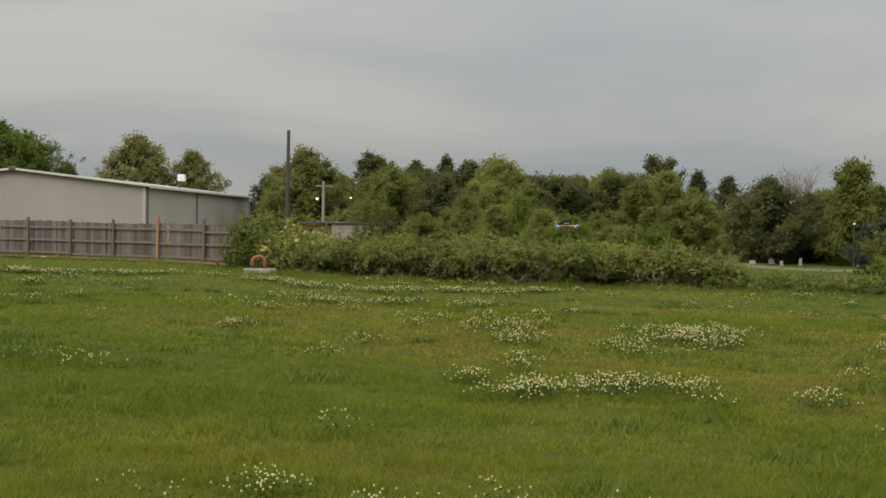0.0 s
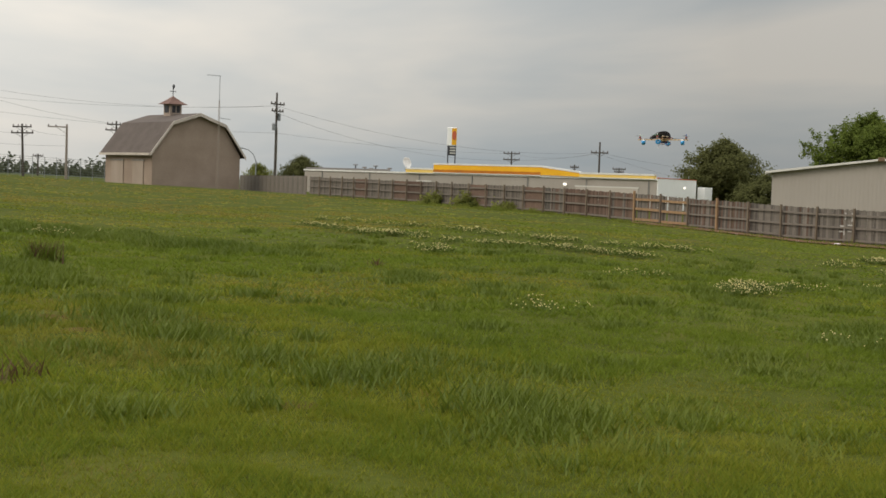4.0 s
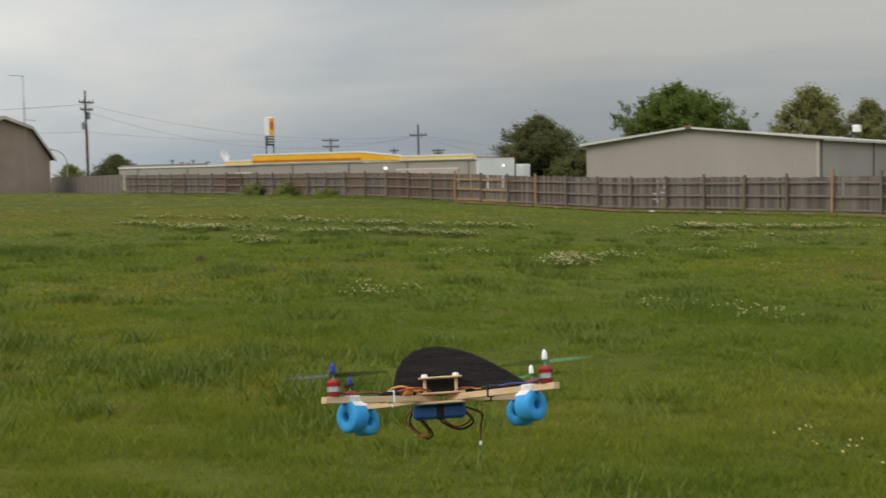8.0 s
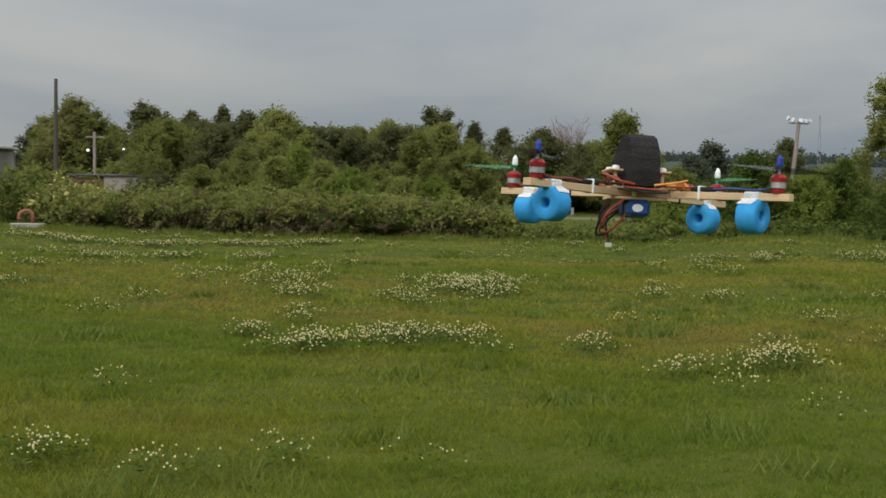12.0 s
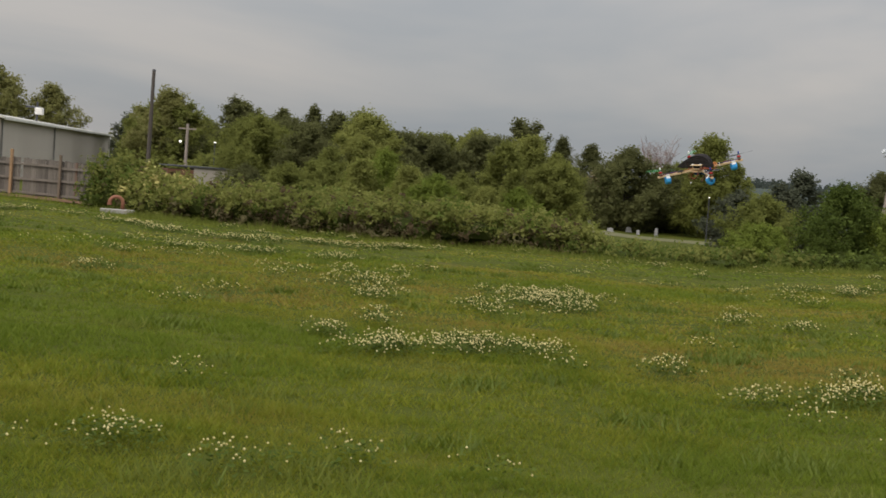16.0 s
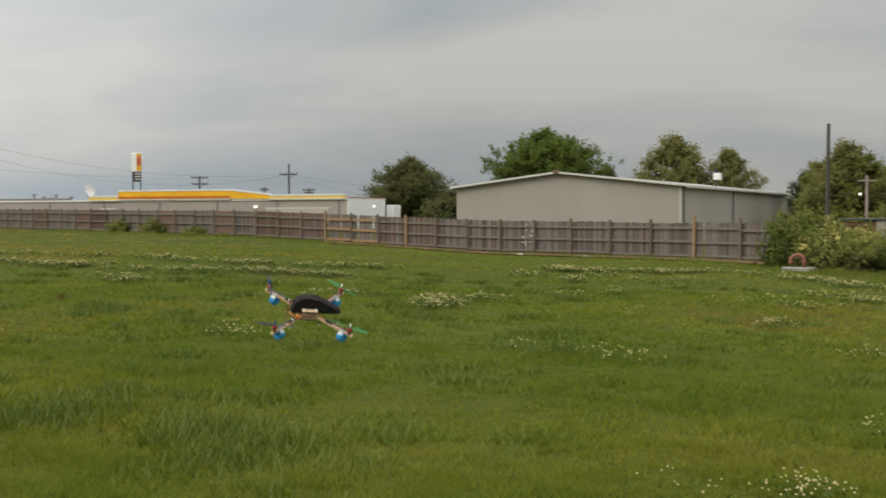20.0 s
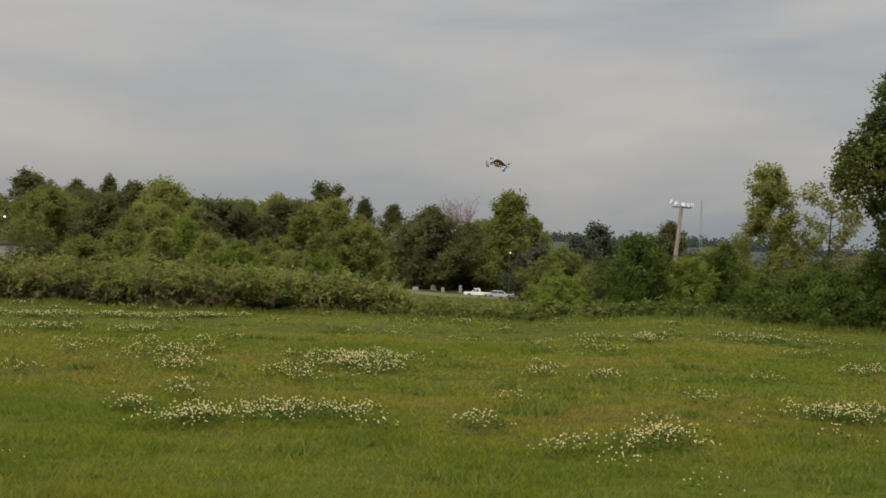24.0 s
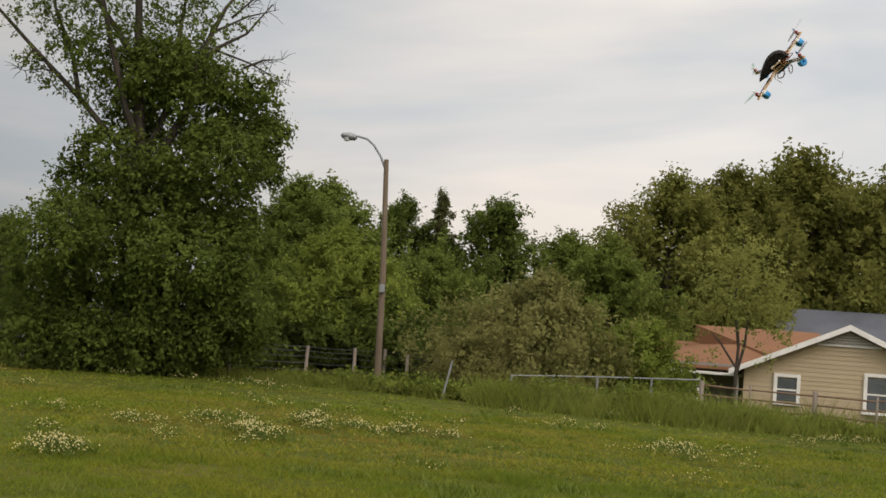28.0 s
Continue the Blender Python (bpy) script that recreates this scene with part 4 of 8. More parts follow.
    for k in range(15):
        az = 60.1 - k * 0.5
        q = at(az, 160)
        part("post", tubes((((q.x, q.y, q.z - 0.2), (q.x, q.y, q.z + 2.3)), 0.04), (((q.x, q.y, q.z + 2.3), (q.x + 0.2, q.y - 0.2, q.z + 2.6)), 0.03), sides=5), metal_grey, fe)
        if k < 14:
            q2 = at(az - 0.5, 160)
            part("wire_mesh", tubes(*[(((q.x, q.y, q.z + h), (q2.x, q2.y, q2.z + h)), 0.018) for h in (0.2, 0.5, 0.8, 1.1, 1.4, 1.7, 2.0, 2.25, 2.5)], sides=3), metal_grey, fe)


def build_mast():
    p = at(48.2, 129)
    ob = empty("radio_mast", pose(p.x, p.y, p.z, 0, 0, 48), "slim grey lattice radio mast beside the barn", "radio mast")
    h, s = 11.35, 0.17
    feet = [(s * math.cos(a), s * math.sin(a)) for a in (0.5, 2.6, 4.7)]
    for x, y in feet:
        part("leg", tubes((((x, y, -0.3), (x * 0.35, y * 0.35, h - 2.5)), 0.017), sides=5), pole_pale, ob)
    part("lacing", tubes(*[(((feet[k % 3][0] * (1 - 0.06 * k * 0.5), feet[k % 3][1] * (1 - 0.06 * k * 0.5), k * 0.5), (feet[(k + 1) % 3][0] * (1 - 0.03 * k), feet[(k + 1) % 3][1] * (1 - 0.03 * k), k * 0.5 + 0.5)), 0.010) for k in range(17)], sides=3), pole_pale, ob)
    part("top_pole", tubes((((0, 0, h - 2.7), (0, 0, h)), 0.03), (((0.1, 0, h), (-1.3, 0, h + 0.05)), 0.03), sides=5), metal_grey, ob)
    part("dipole", tubes((((0, 0, h - 4.2), (1.1, 0, h - 4.3)), 0.03), sides=5), metal_grey, ob)


# ---- plank fence along the north edge of the field ----
FENCE_A, FENCE_DIR, FENCE_LEN = Vector((-12.0 + 69.4 * 0.055, 55.7 - 28.3 * 0.055, 0)), Vector((-69.4, 28.3, 0)).normalized(), 79.0


def build_fence():
    ob = empty("plank_fence", pose(0, 0, 0), "long weathered wooden plank fence with posts and rails", "fence")
    rng = random.Random(5)
    n = 33
    step = FENCE_LEN / n
    ang = math.degrees(math.atan2(FENCE_DIR.y, FENCE_DIR.x))
    for k in range(n):
        a, b = FENCE_A + FENCE_DIR * step * k, FENCE_A + FENCE_DIR * step * (k + 1)
        za, zb = float(ground_at(a.x, a.y)), float(ground_at(b.x, b.y))
        shear = Matrix.Identity(4)
        shear[2][0] = (zb - za) / step
        m = pose(a.x, a.y, za, 0, 0, ang) @ shear
        bare = k in (11, 12)
        post = piece("post", POST_MESH if k not in (2, 10, 13) else POST_NEW, ob, pose(a.x, a.y, za, rng.uniform(-1, 1), rng.uniform(-1, 1), ang))
        post.scale = (1, 1, 1 + rng.uniform(-0.02, 0.05) + (0.09 if k in (1, 2) else 0))
        for z in ((0.25, 0.85, 1.45)):
            piece("rail", RAIL_MESH if not bare else RAIL_NEW, ob, m @ pose(0, 0.05, z + rng.uniform(-0.02, 0.02), 0, rng.uniform(-0.5, 0.5), 0) @ Matrix.Diagonal((step, 1, 1, 1)))
        # pickets: single boards on the nearest bays, one joined mesh on each far one
        bm = bmesh.new()
        x = 0.02
        top = 1.70 + rng.uniform(-0.03, 0.03)
        while x < step - 0.03:
            w = rng.uniform(0.125, 0.145)
            if rng.random() > (0.12 if k in (11, 12) else 0.002):
                t = top + rng.uniform(-0.025, 0.025)
                d = rng.uniform(-0.008, 0.008)
                foot = rng.uniform(0.08, 0.16)
                if k < 17:
                    piece("picket", PICKET_RUST if k in (14, 15) or (k in (9, 10, 13, 16) and rng.random() < 0.5) or rng.random() < 0.05 else PICKET_MESH, ob, m @ pose(x, d - 0.06, foot, 0, rng.uniform(-0.5, 0.5), 0) @ Matrix.Diagonal((w - 0.012, 1, t - foot, 1)))
                else:
                    box(bm, x, x + w - 0.012, -0.02 + d - 0.06, d - 0.06, foot, t)
            x += w
        if k >= 17:
            tagged(part("picket_panel", bm, fence_rust if k in (17, 20, 24, 25, 28) else fence_wood, ob), kind="stuff").matrix_basis = m
        else:
            bm.free()
    # a ragged strip of bare soil and old leaves along its foot
    v, f = [], []
    nrm = Vector((FENCE_DIR.y, -FENCE_DIR.x, 0))
    for k in range(260):
        c = FENCE_A + FENCE_DIR * (30.0 * k / 259)
        near = -0.30 - 0.45 * math.sin(k * 0.37) * math.sin(k * 0.11) - 0.22 * math.sin(k * 0.9) - 0.12 * math.sin(k * 2.3) - 0.25 * max(0, 1 - k / 120)
        for q, lift in ((1.2, 0.05), (0.1, 0.12), (near, 0.01)):
            p = c - nrm * q
            v.append((p.x, p.y, float(ground_at(p.x, p.y)) + lift))
        if k:
            b = 3 * k
            f += [(b - 3, b - 2, b + 1, b), (b - 2, b - 1, b + 2, b + 1)]
    tagged(new("soil_strip", mesh_of("soil_strip", v, f, [dirt], True)), "strip of bare reddish soil under the fence", "soil", kind="structure")
    # the greyer fence beyond, beside the barn
    far = empty("far_fence", pose(0, 0, 0), "grey wooden fence beside the barn", "fence")
    a, b = at(44.25, 121), at(47.2, 158)
    d = b - a
    for k in range(16):
        p, q = a + d * (k / 16), a + d * ((k + 1) / 16)
        m, l = between(p, q, min(p.z, q.z))
        piece("panel", PANEL_MESH, far, m @ Matrix.Diagonal((l / 2.6, 1, 1.05, 1)))
        piece("post", POST_MESH, far, pose(p.x, p.y, p.z, 0, 0, 30))


def shared(name, bm, mat):
    me = bpy.data.meshes.new(name)
    bm.to_mesh(me)
    bm.free()
    me.materials.append(mat)
    return me


POST_MESH = shared("post", boxes((-0.05, 0.05, 0.06, 0.16, -0.3, 1.78), bevel=0.008), post_wood)
POST_NEW = shared("post", boxes((-0.06, 0.06, 0.06, 0.17, -0.3, 1.86), bevel=0.008), new_wood)
PICKET_RUST = shared("picket", boxes((0, 1, -0.02, 0, 0, 1)), fence_rust)
PICKET_MESH = shared("picket", boxes((0, 1, -0.02, 0, 0, 1)), fence_board)
RAIL_MESH = shared("rail", boxes((0, 1, -0.02, 0.02, -0.045, 0.045)), fence_wood)
RAIL_NEW = shared("rail", boxes((0, 1, -0.02, 0.02, -0.07, 0.07)), new_wood)
PANEL_MESH = shared("panel", boxes(*[(x * 0.14, x * 0.14 + 0.13, -0.01, 0.01, 0, 1.7 + 0.02 * math.sin(x * 9)) for x in range(19)]), fence_wood)


def build_house():
    # gable end faces the field; x runs along the gable wall towards the south
    p, q = Vector((49.4, 6.9, 0)), Vector((50.1, -1.9, 0))
    w = 7.6
    ob = empty("house", pose(49.4, 6.95, -0.9, 0, 0, -86), "single-storey cream clapboard house with a rust-red roof", "house")
    e, r = 2.15, 3.85
    part("foundation", boxes((0, w, 0.02, 9, -0.5, 0.25)), concrete, ob)
    core = [(0.02, 0.25), (w - 0.02, 0.25), (w - 0.02, e), (w / 2, r - 0.08), (0.02, e)]
    part("wall", prism(bmesh.new(), core, 0.03, 9), clapboard, ob)
    # lapped boards of the gable wall
    z = 0.25
    while z < r - 0.2:
        half = w / 2 if z + 0.17 < e else w / 2 * (r - 0.12 - z - 0.17) / (r - e)
        if half > 0.15 and z < r - 0.75:
            bm = bmesh.new()
            x0, x1 = w / 2 - half, w / 2 + half
            v = [bm.verts.new(c) for c in ((x0, 0.0, z), (x1, 0.0, z), (x1, 0.018, z + 0.175), (x0, 0.018, z + 0.175), (x0, 0.028, z), (x1, 0.028, z))]
            bm.faces.new(v[:4]), bm.faces.new((v[0], v[4], v[5], v[1]))
            part("clapboard", bm, clapboard, ob)
        z += 0.17
    for s in (-1, 1):
        x0, x1 = (w / 2 - s * (w / 2 + 0.55)), w / 2
        drop = 0.55 * (r - e) / (w / 2)
        part("roof_slope", prism(bmesh.new(), [(x0, e - drop), (x1, r), (x1, r + 0.10), (x0, e - drop + 0.10)], -0.4, 9.4), shingle_red, ob, "rust-red shingle slope")
        part("rake_board", prism(bmesh.new(), [(x0, e - drop - 0.10), (x1, r - 0.08), (x1, r + 0.13), (x0, e - drop + 0.11)], -0.47, -0.402), white_paint, ob, "white rake board")
    vent = part("gable_vent", prism(bmesh.new(), [(w / 2 - 1.0, r - 0.62), (w / 2 + 1.0, r - 0.62), (w / 2, r - 0.16)], -0.03, 0.02), trim_light, ob)
    for k in range(4):
        half = 0.9 - k * 0.22
        part("louvre", boxes((w / 2 - half, w / 2 + half, -0.06, -0.032, r - 0.6 + k * 0.1, r - 0.54 + k * 0.1)), siding, vent)
    part("vent_sill", boxes((w / 2 - 1.15, w / 2 + 1.15, -0.07, 0.0, r - 0.70, r - 0.63)), white_paint, ob)
    for x in (1.25, 4.5):
        ww, z0, z1 = (0.72, 0.95, 1.80) if x < 2 else (1.0, 0.85, 2.05)
        win = part("window", boxes((x, x + ww, -0.02, 0.01, z0, z1)), pane_glass, ob, "white-framed sash window")
        part("frame", boxes((x - 0.13, x, -0.07, 0.0, z0 - 0.05, z1 + 0.05), (x + ww, x + ww + 0.13, -0.07, 0.0, z0 - 0.05, z1 + 0.05), (x - 0.13, x + ww + 0.13, -0.07, 0.0, z1 + 0.054, z1 + 0.18)), white_paint, win)
        part("sill", boxes((x - 0.18, x + ww + 0.18, -0.12, 0.0, z0 - 0.15, z0 - 0.054)), white_paint, win)
        part("sash_bar", boxes((x, x + ww, -0.05, -0.022, (z0 + z1) / 2 - 0.03, (z0 + z1) / 2 + 0.03)), white_paint, win)
        part("pane", boxes((x + 0.04, x + ww - 0.04, -0.035, -0.024, z0 + 0.04, (z0 + z1) / 2 - 0.04)), pane_glass, win)
    # lower wing behind with its own red roof, and a lean-to porch
    part("wing_wall", boxes((-3.2, -0.02, 3.2, 9, -0.3, 2.0)), clapboard, ob)
    part("wing_roof", prism(bmesh.new(), [(-5.1, 2.05), (0.0, 2.05), (0.0, 2.15), (-5.1, 2.15)], 2.6, 2.7), trim_dark, ob)
    bm = bmesh.new()
    v = [bm.verts.new(c) for c in ((-6.3, 2.5, 2.02), (2.6, 2.5, 2.02), (2.6, 6.4, 3.75), (-2.6, 6.4, 3.75), (-2.7, 6.4, 3.0), (-6.3, 6.4, 3.0))]
    top = [bm.verts.new(w_.co + Vector((0, 0, -0.1))) for w_ in v]
    bm.faces.new(v), bm.faces.new(top[::-1])
    for k in range(6):
        bm.faces.new((v[k], top[k], top[(k + 1) % 6], v[(k + 1) % 6]))
    part("rear_roof", bm, shingle_red, ob, "rust-red rear roof slope")
    por = part("porch_roof", boxes((-3.6, -0.1, 0.8, 3.0, 1.72, 1.80)), trim_light, ob, "pale lean-to porch roof")
    # dark slab added to paint the shade under the porch roof
    part("porch_shade", boxes((-3.4, -0.2, 2.6, 3.1, 0, 1.72)), trim_dark, por)
    for x in (-3.4, -1.8, -0.3):
        part("porch_post", boxes((x - 0.05, x + 0.05, 0.9, 1.0, -0.2, 1.72)), white_paint, por)
    return ob


def build_far_house():
    p = at(-87.0, 68)
    ob = empty("grey_roofed_house", pose(p.x, p.y, p.z, 0, 0, -86), "house with a dark grey shingle roof behind", "house")
    part("wall", boxes((-4.4, 6, 0, 8, 0, 3.4)), clapboard, ob)
    part("roof", prism(bmesh.new(), [(-5.0, 3.3), (7, 3.3), (7, 3.4), (-5.0, 3.4)], -0.6, 8), shingle_grey, ob)
    bm = bmesh.new()
    v = [bm.verts.new(c) for c in ((-4.9, -0.6, 3.41), (7, -0.6, 3.41), (7, 4, 5.5), (-4.3, 4, 5.5), (-4.9, 8, 3.41), (7, 8, 3.41))]
    bm.faces.new(v[:4]), bm.faces.new((v[3], v[2], v[5], v[4])), bm.faces.new((v[0], v[3], v[4]))
    part("roof_slope", bm, shingle_grey, ob)


def build_lamps():
    p = at(-65.7, 42.5)
    ob = empty("street_lamp", pose(p.x, p.y, p.z, 0, 0, -65.7) @ Matrix.Scale(0.853, 4), "wooden street lamp pole with a curved metal arm", "street lamp")
    part("pole", tubes((((0, 0, -0.5), (-0.12, 0, 4.6), (-0.33, 0, 9.0)), (0.145, 0.12, 0.095)), sides=10), post_wood, ob, "weathered wooden pole")
    part("arm", tubes((((-0.32, 0, 8.55), (-0.55, 0, 9.08), (-0.85, 0, 9.52), (-1.15, 0, 9.76), (-1.55, 0, 9.85)), 0.045), sides=7), metal_grey, ob)
    head = part("lamp_head", lathe(bmesh.new(), [(0.05, -0.3), (0.13, -0.22), (0.16, 0.0), (0.12, 0.28), (0.04, 0.36)], 12, Matrix.Translation((-1.85, 0, 9.81)) @ Euler((0, radians(-84), 0)).to_matrix().to_4x4()), metal_grey, ob)
    part("lens", lathe(bmesh.new(), [(0.03, -0.14), (0.12, -0.10), (0.15, 0.0)], 12, Matrix.Translation((-1.96, 0, 9.75))), lamp_lens, head)
    part("meter_box", boxes((-0.22, 0.0, -0.26, -0.12, 3.7, 4.02), bevel=0.02), metal_grey, ob)
    p = at(-47.95, 90)
    ob = empty("lamp_post", pose(p.x, p.y, p.z, 0, 0, -48), "tall grey lamp post with a box floodlight", "street lamp")
    part("pole", tubes((((0, 0, -0.5), (0, 0, 10.9)), (0.17, 0.12)), sides=10), pole_pale, ob)
    head = part("lamp_head", boxes((-0.28, 0.28, -0.25, 0.25, 10.85, 11.2), bevel=0.06), metal_grey, ob)
    part("lens", boxes((-0.2, 0.2, -0.27, -0.254, 10.9, 11.15)), lamp_lens, head)
    p = at(-25.56, 130)
    ob = empty("floodlight_pole", pose(p.x, p.y, p.z - float(valley(-25.56, 130)), 0, 2.5, -25.6), "leaning wooden pole with a cluster of floodlights", "floodlight")
    part("pole", tubes((((-0.45, 0, -2.6), (0, 0, 8.5)), (0.26, 0.17)), sides=10), pole_pale, ob)
    part("crossarm", boxes((-1.0, 1.0, -0.08, 0.08, 8.2, 8.36)), metal_grey, ob)
    for x, z in ((-1.0, 8.75), (-0.55, 8.6), (0.15, 8.55), (0.6, 8.5), (1.0, 8.55)):
        part("floodlight", lathe(bmesh.new(), [(0.06, -0.2), (0.12, -0.12), (0.24, 0.08), (0.24, 0.12), (0.03, 0.13)], 10, Matrix.Translation((x, -0.15, z)) @ Euler((radians(70), 0, x)).to_matrix().to_4x4()), lamp_lens, ob, "white floodlight")
    # far lattice tower behind it
    p = at(-26.6, 900)
    ob = empty("lattice_tower", pose(p.x, p.y, p.z - 3, 0, 0, 20), "faint far lattice radio tower", "radio mast")
    h = 45 - p.z
    part("leg", tubes((((-1.6, 0, 0), (-0.3, 0, h)), 0.15), (((1.6, 0, 0), (0.3, 0, h)), 0.15), sides=4), metal_grey, ob)
    part("lacing", tubes(*[(((-1.6 + 1.3 * k / 12, 0, h * k / 12), (1.6 - 1.3 * (k + 1) / 12, 0, h * (k + 1) / 12)), 0.1) for k in range(12)], sides=3), metal_grey, ob)
    p = at(7.07, 110)
    ob = empty("bare_pole", pose(p.x, p.y, p.z, 0, 0.4, 7), "tall bare dark wooden pole behind the hedge", "pole")
    part("pole", tubes((((0, 0, -0.5), (0, 0, 9.8)), (0.2, 0.14)), sides=10), pole_wood, ob)
    part("cap", lathe(bmesh.new(), [(0.15, 9.7), (0.15, 9.85), (0.03, 9.9)], 8), metal_dark, ob)
    p = at(5.44, 104)
    ob = empty("yard_light_pole", pose(p.x, p.y, p.z, 0, 0, 5), "pale pole with small yard floodlights", "light pole")
    part("pole", tubes((((0, 0, -0.5), (0, 0, 5.4)), (0.14, 0.11)), sides=8), pole_pale, ob)
    part("crossarm", boxes((-0.7, 0.7, -0.05, 0.05, 4.95, 5.06)), pole_pale, ob)
    for x in (-0.5,):
        part("yard_lamp", lathe(bmesh.new(), [(0.04, 0), (0.10, 0.05), (0.12, 0.15), (0.05, 0.18)], 10, Matrix.Translation((x, -0.2, 3.85))), lamp_on, ob, "lit yard lamp")
    for az, d, h in ((4.2, 108, 4.1), (2.5, 108, 2.6), (-0.9, 108, 2.0), (1.6, 108, 2.3), (-8.55, 108, 3.2), (-18.1, 140, 3.1), (-11.1, 140, 4.0)):
        q = at(az, d)
        h -= float(valley(az, d))
        lamp = empty("yard_light", pose(q.x, q.y, q.z), "small lit yard light on a thin pole among the trees", "light pole", "yard lights")
        part("pole", tubes((((0, 0, -0.2), (0, 0, h)), 0.05), sides=6), metal_dark, lamp)
        part("lamp_head", lathe(bmesh.new(), [(0.03, 0), (0.08, 0.03), (0.08, 0.10), (0.03, 0.12)], 8, Matrix.Translation((0, -0.1, h))), lamp_on, lamp, "lit lamp head")


def build_roadside_lamp():
    p = at(46.8, 180)
    ob = empty("street_lamp", pose(p.x, p.y, p.z, 0, 0, 46.8), "grey steel street lamp with a curved arm beyond the barn", "street lamp")
    part("pole", tubes((((0.9, 0, -0.4), (0.9, 0, 4.0)), (0.12, 0.08)), sides=8), metal_grey, ob)
    part("arm", tubes((((0.9, 0, 3.9), (0.5, 0, 4.9), (-0.2, 0, 5.5), (-1.0, 0, 5.7)), 0.06), sides=6), metal_grey, ob)
    part("lamp_head", boxes((-1.6, -0.9, -0.16, 0.16, 5.6, 5.78), bevel=0.05), metal_grey, ob)


def build_small_structures():
    # low shed behind the hedge
    a, b, c = at(6.25, 100), at(5.06, 100), at(3.28, 105)
    ob = empty("shed", pose(b.x, b.y, b.z - 0.1, 0, 0, 12), "low white shed with a rust-red end", "shed")
    part("long_wall", boxes((0.02, 3.4, 0, 6, 0, 2.05)), siding, ob)
    part("end_wall", boxes((-2.0, 0, -0.02, 5.8, 0, 1.85)), rust, ob)
    part("roof", boxes((-2.1, 3.5, -0.15, 6.1, 2.055, 2.15)), metal_dark, ob)
    # concrete block with a bent clay pipe
    p = at(8.25, 48.5)
    ob = empty("concrete_block", pose(p.x, p.y, p.z, 0, 0, 8), "pale concrete block at the hedge's foot", "block")
    part("slab", boxes((-0.62, 0.62, -0.25, 0.25, -0.12, 0.17), bevel=0.025), concrete, ob)
    ob = empty("clay_pipe", pose(p.x, p.y, p.z + 0.17, 0, 0, 8) @ Matrix.Scale(0.85, 4), "bent orange clay pipe arch standing on the block", "pipe")
    pts = [(0.22, 0.02, 0.0), (0.22, 0.02, 0.30)] + [(-0.06 + 0.28 * math.cos(a_), 0.02, 0.30 + 0.24 * math.sin(a_)) for a_ in (0.4, 0.8, 1.2, 1.6, 2.0, 2.4, 2.8, 3.14)] + [(-0.34, 0.02, 0.2)]
    part("pipe", tubes((pts, 0.085), sides=10), terracotta, ob, smooth=True)
    part("collar", tubes((((-0.34, 0.02, 0.26), (-0.34, 0.02, 0.17)), 0.105), sides=10), terracotta, ob)
    # timber beam
    p, q = at(-36.07, 42.4), at(-38.3, 42.4)
    m, l = between(p, q, p.z)
    ob = empty("old_timber", m, "weathered brown timber lying at the field's edge", "timber")
    rng = random.Random(2)
    part("beam", tubes(([(x * l / 6, 0, 0.20 + 0.02 * rng.uniform(-1, 1)) for x in range(7)], [0.17, 0.2, 0.21, 0.2, 0.17, 0.19, 0.15]), sides=9), old_log, ob)
    part("broken_plank", boxes((0.05, l * 0.62, -0.26, -0.20, 0.0, 0.32), bevel=0.02), old_log, ob)
    # white tank with yard behind the gate
    p, q = at(-42.75, 110), at(-44.75, 110)
    m, l = between(p, q, max(p.z, q.z))
    ob = empty("storage_tank", m, "long white cylindrical storage tank on saddles", "tank")
    part("shell", lathe(bmesh.new(), [(0.05, 0), (0.34, 0.08), (0.48, 0.26), (0.52, 0.5), (0.52, l - 0.5), (0.48, l - 0.26), (0.34, l - 0.08), (0.05, l)], 20, pose(0, 0, 0.62) @ Euler((0, radians(90), 0)).to_matrix().to_4x4()), tank_white, ob, smooth=True)
    for x in (0.9, l - 0.9):
        part("saddle", boxes((x - 0.12, x + 0.12, -0.5, 0.5, -0.2, 0.4)), metal_grey, ob)
    # pale wheeled body added in place of the tank's half-hidden right end
    p = at(-45.5, 104)
    ob = empty("tank_end_body", pose(p.x, p.y, p.z, 0, 0, -44), "pale low body standing in for the tank's half-hidden end", "trailer")
    part("body", boxes((-1.0, 1.2, -0.6, 0.6, 0.45, 1.25), bevel=0.12), white_paint, ob)
    for x in (-0.6, 0.8):
        part("wheel", lathe(bmesh.new(), [(0.05, -0.1), (0.3, -0.1), (0.32, 0), (0.3, 0.1), (0.05, 0.1)], 14, pose(x, -0.6, 0.3, 90, 0, 0)), cable_black, ob)
    p = at(-41.0, 108)
    ob = empty("excavator", pose(p.x, p.y, p.z, 0, 0, -41) @ Matrix.Diagonal((0.55, 0.55, 0.55, 1)), "small orange digger beyond the gate", "digger")
    part("cab", boxes((-0.5, 0.5, -0.5, 0.5, 0.5, 1.3), bevel=0.08), red_paint, ob)
    part("boom", tubes((((0.3, 0, 1.0), (0.9, 0, 1.7), (1.5, 0, 1.0)), 0.1), sides=6), red_paint, ob)
    for y in (-0.45, 0.45):
        part("track", boxes((-0.8, 0.8, y - 0.15, y + 0.15, 0, 0.5), bevel=0.12), metal_dark, ob)
    # gravel yard strip
    v = []
    for k in range(21):
        az = -39.5 - k * 0.45
        for d in (85, 116):
            q = at(az, d)
            v.append((q.x, q.y, q.z + 0.06))
    f = [(2 * k, 2 * k + 1, 2 * k + 3, 2 * k + 2) for k in range(20)]
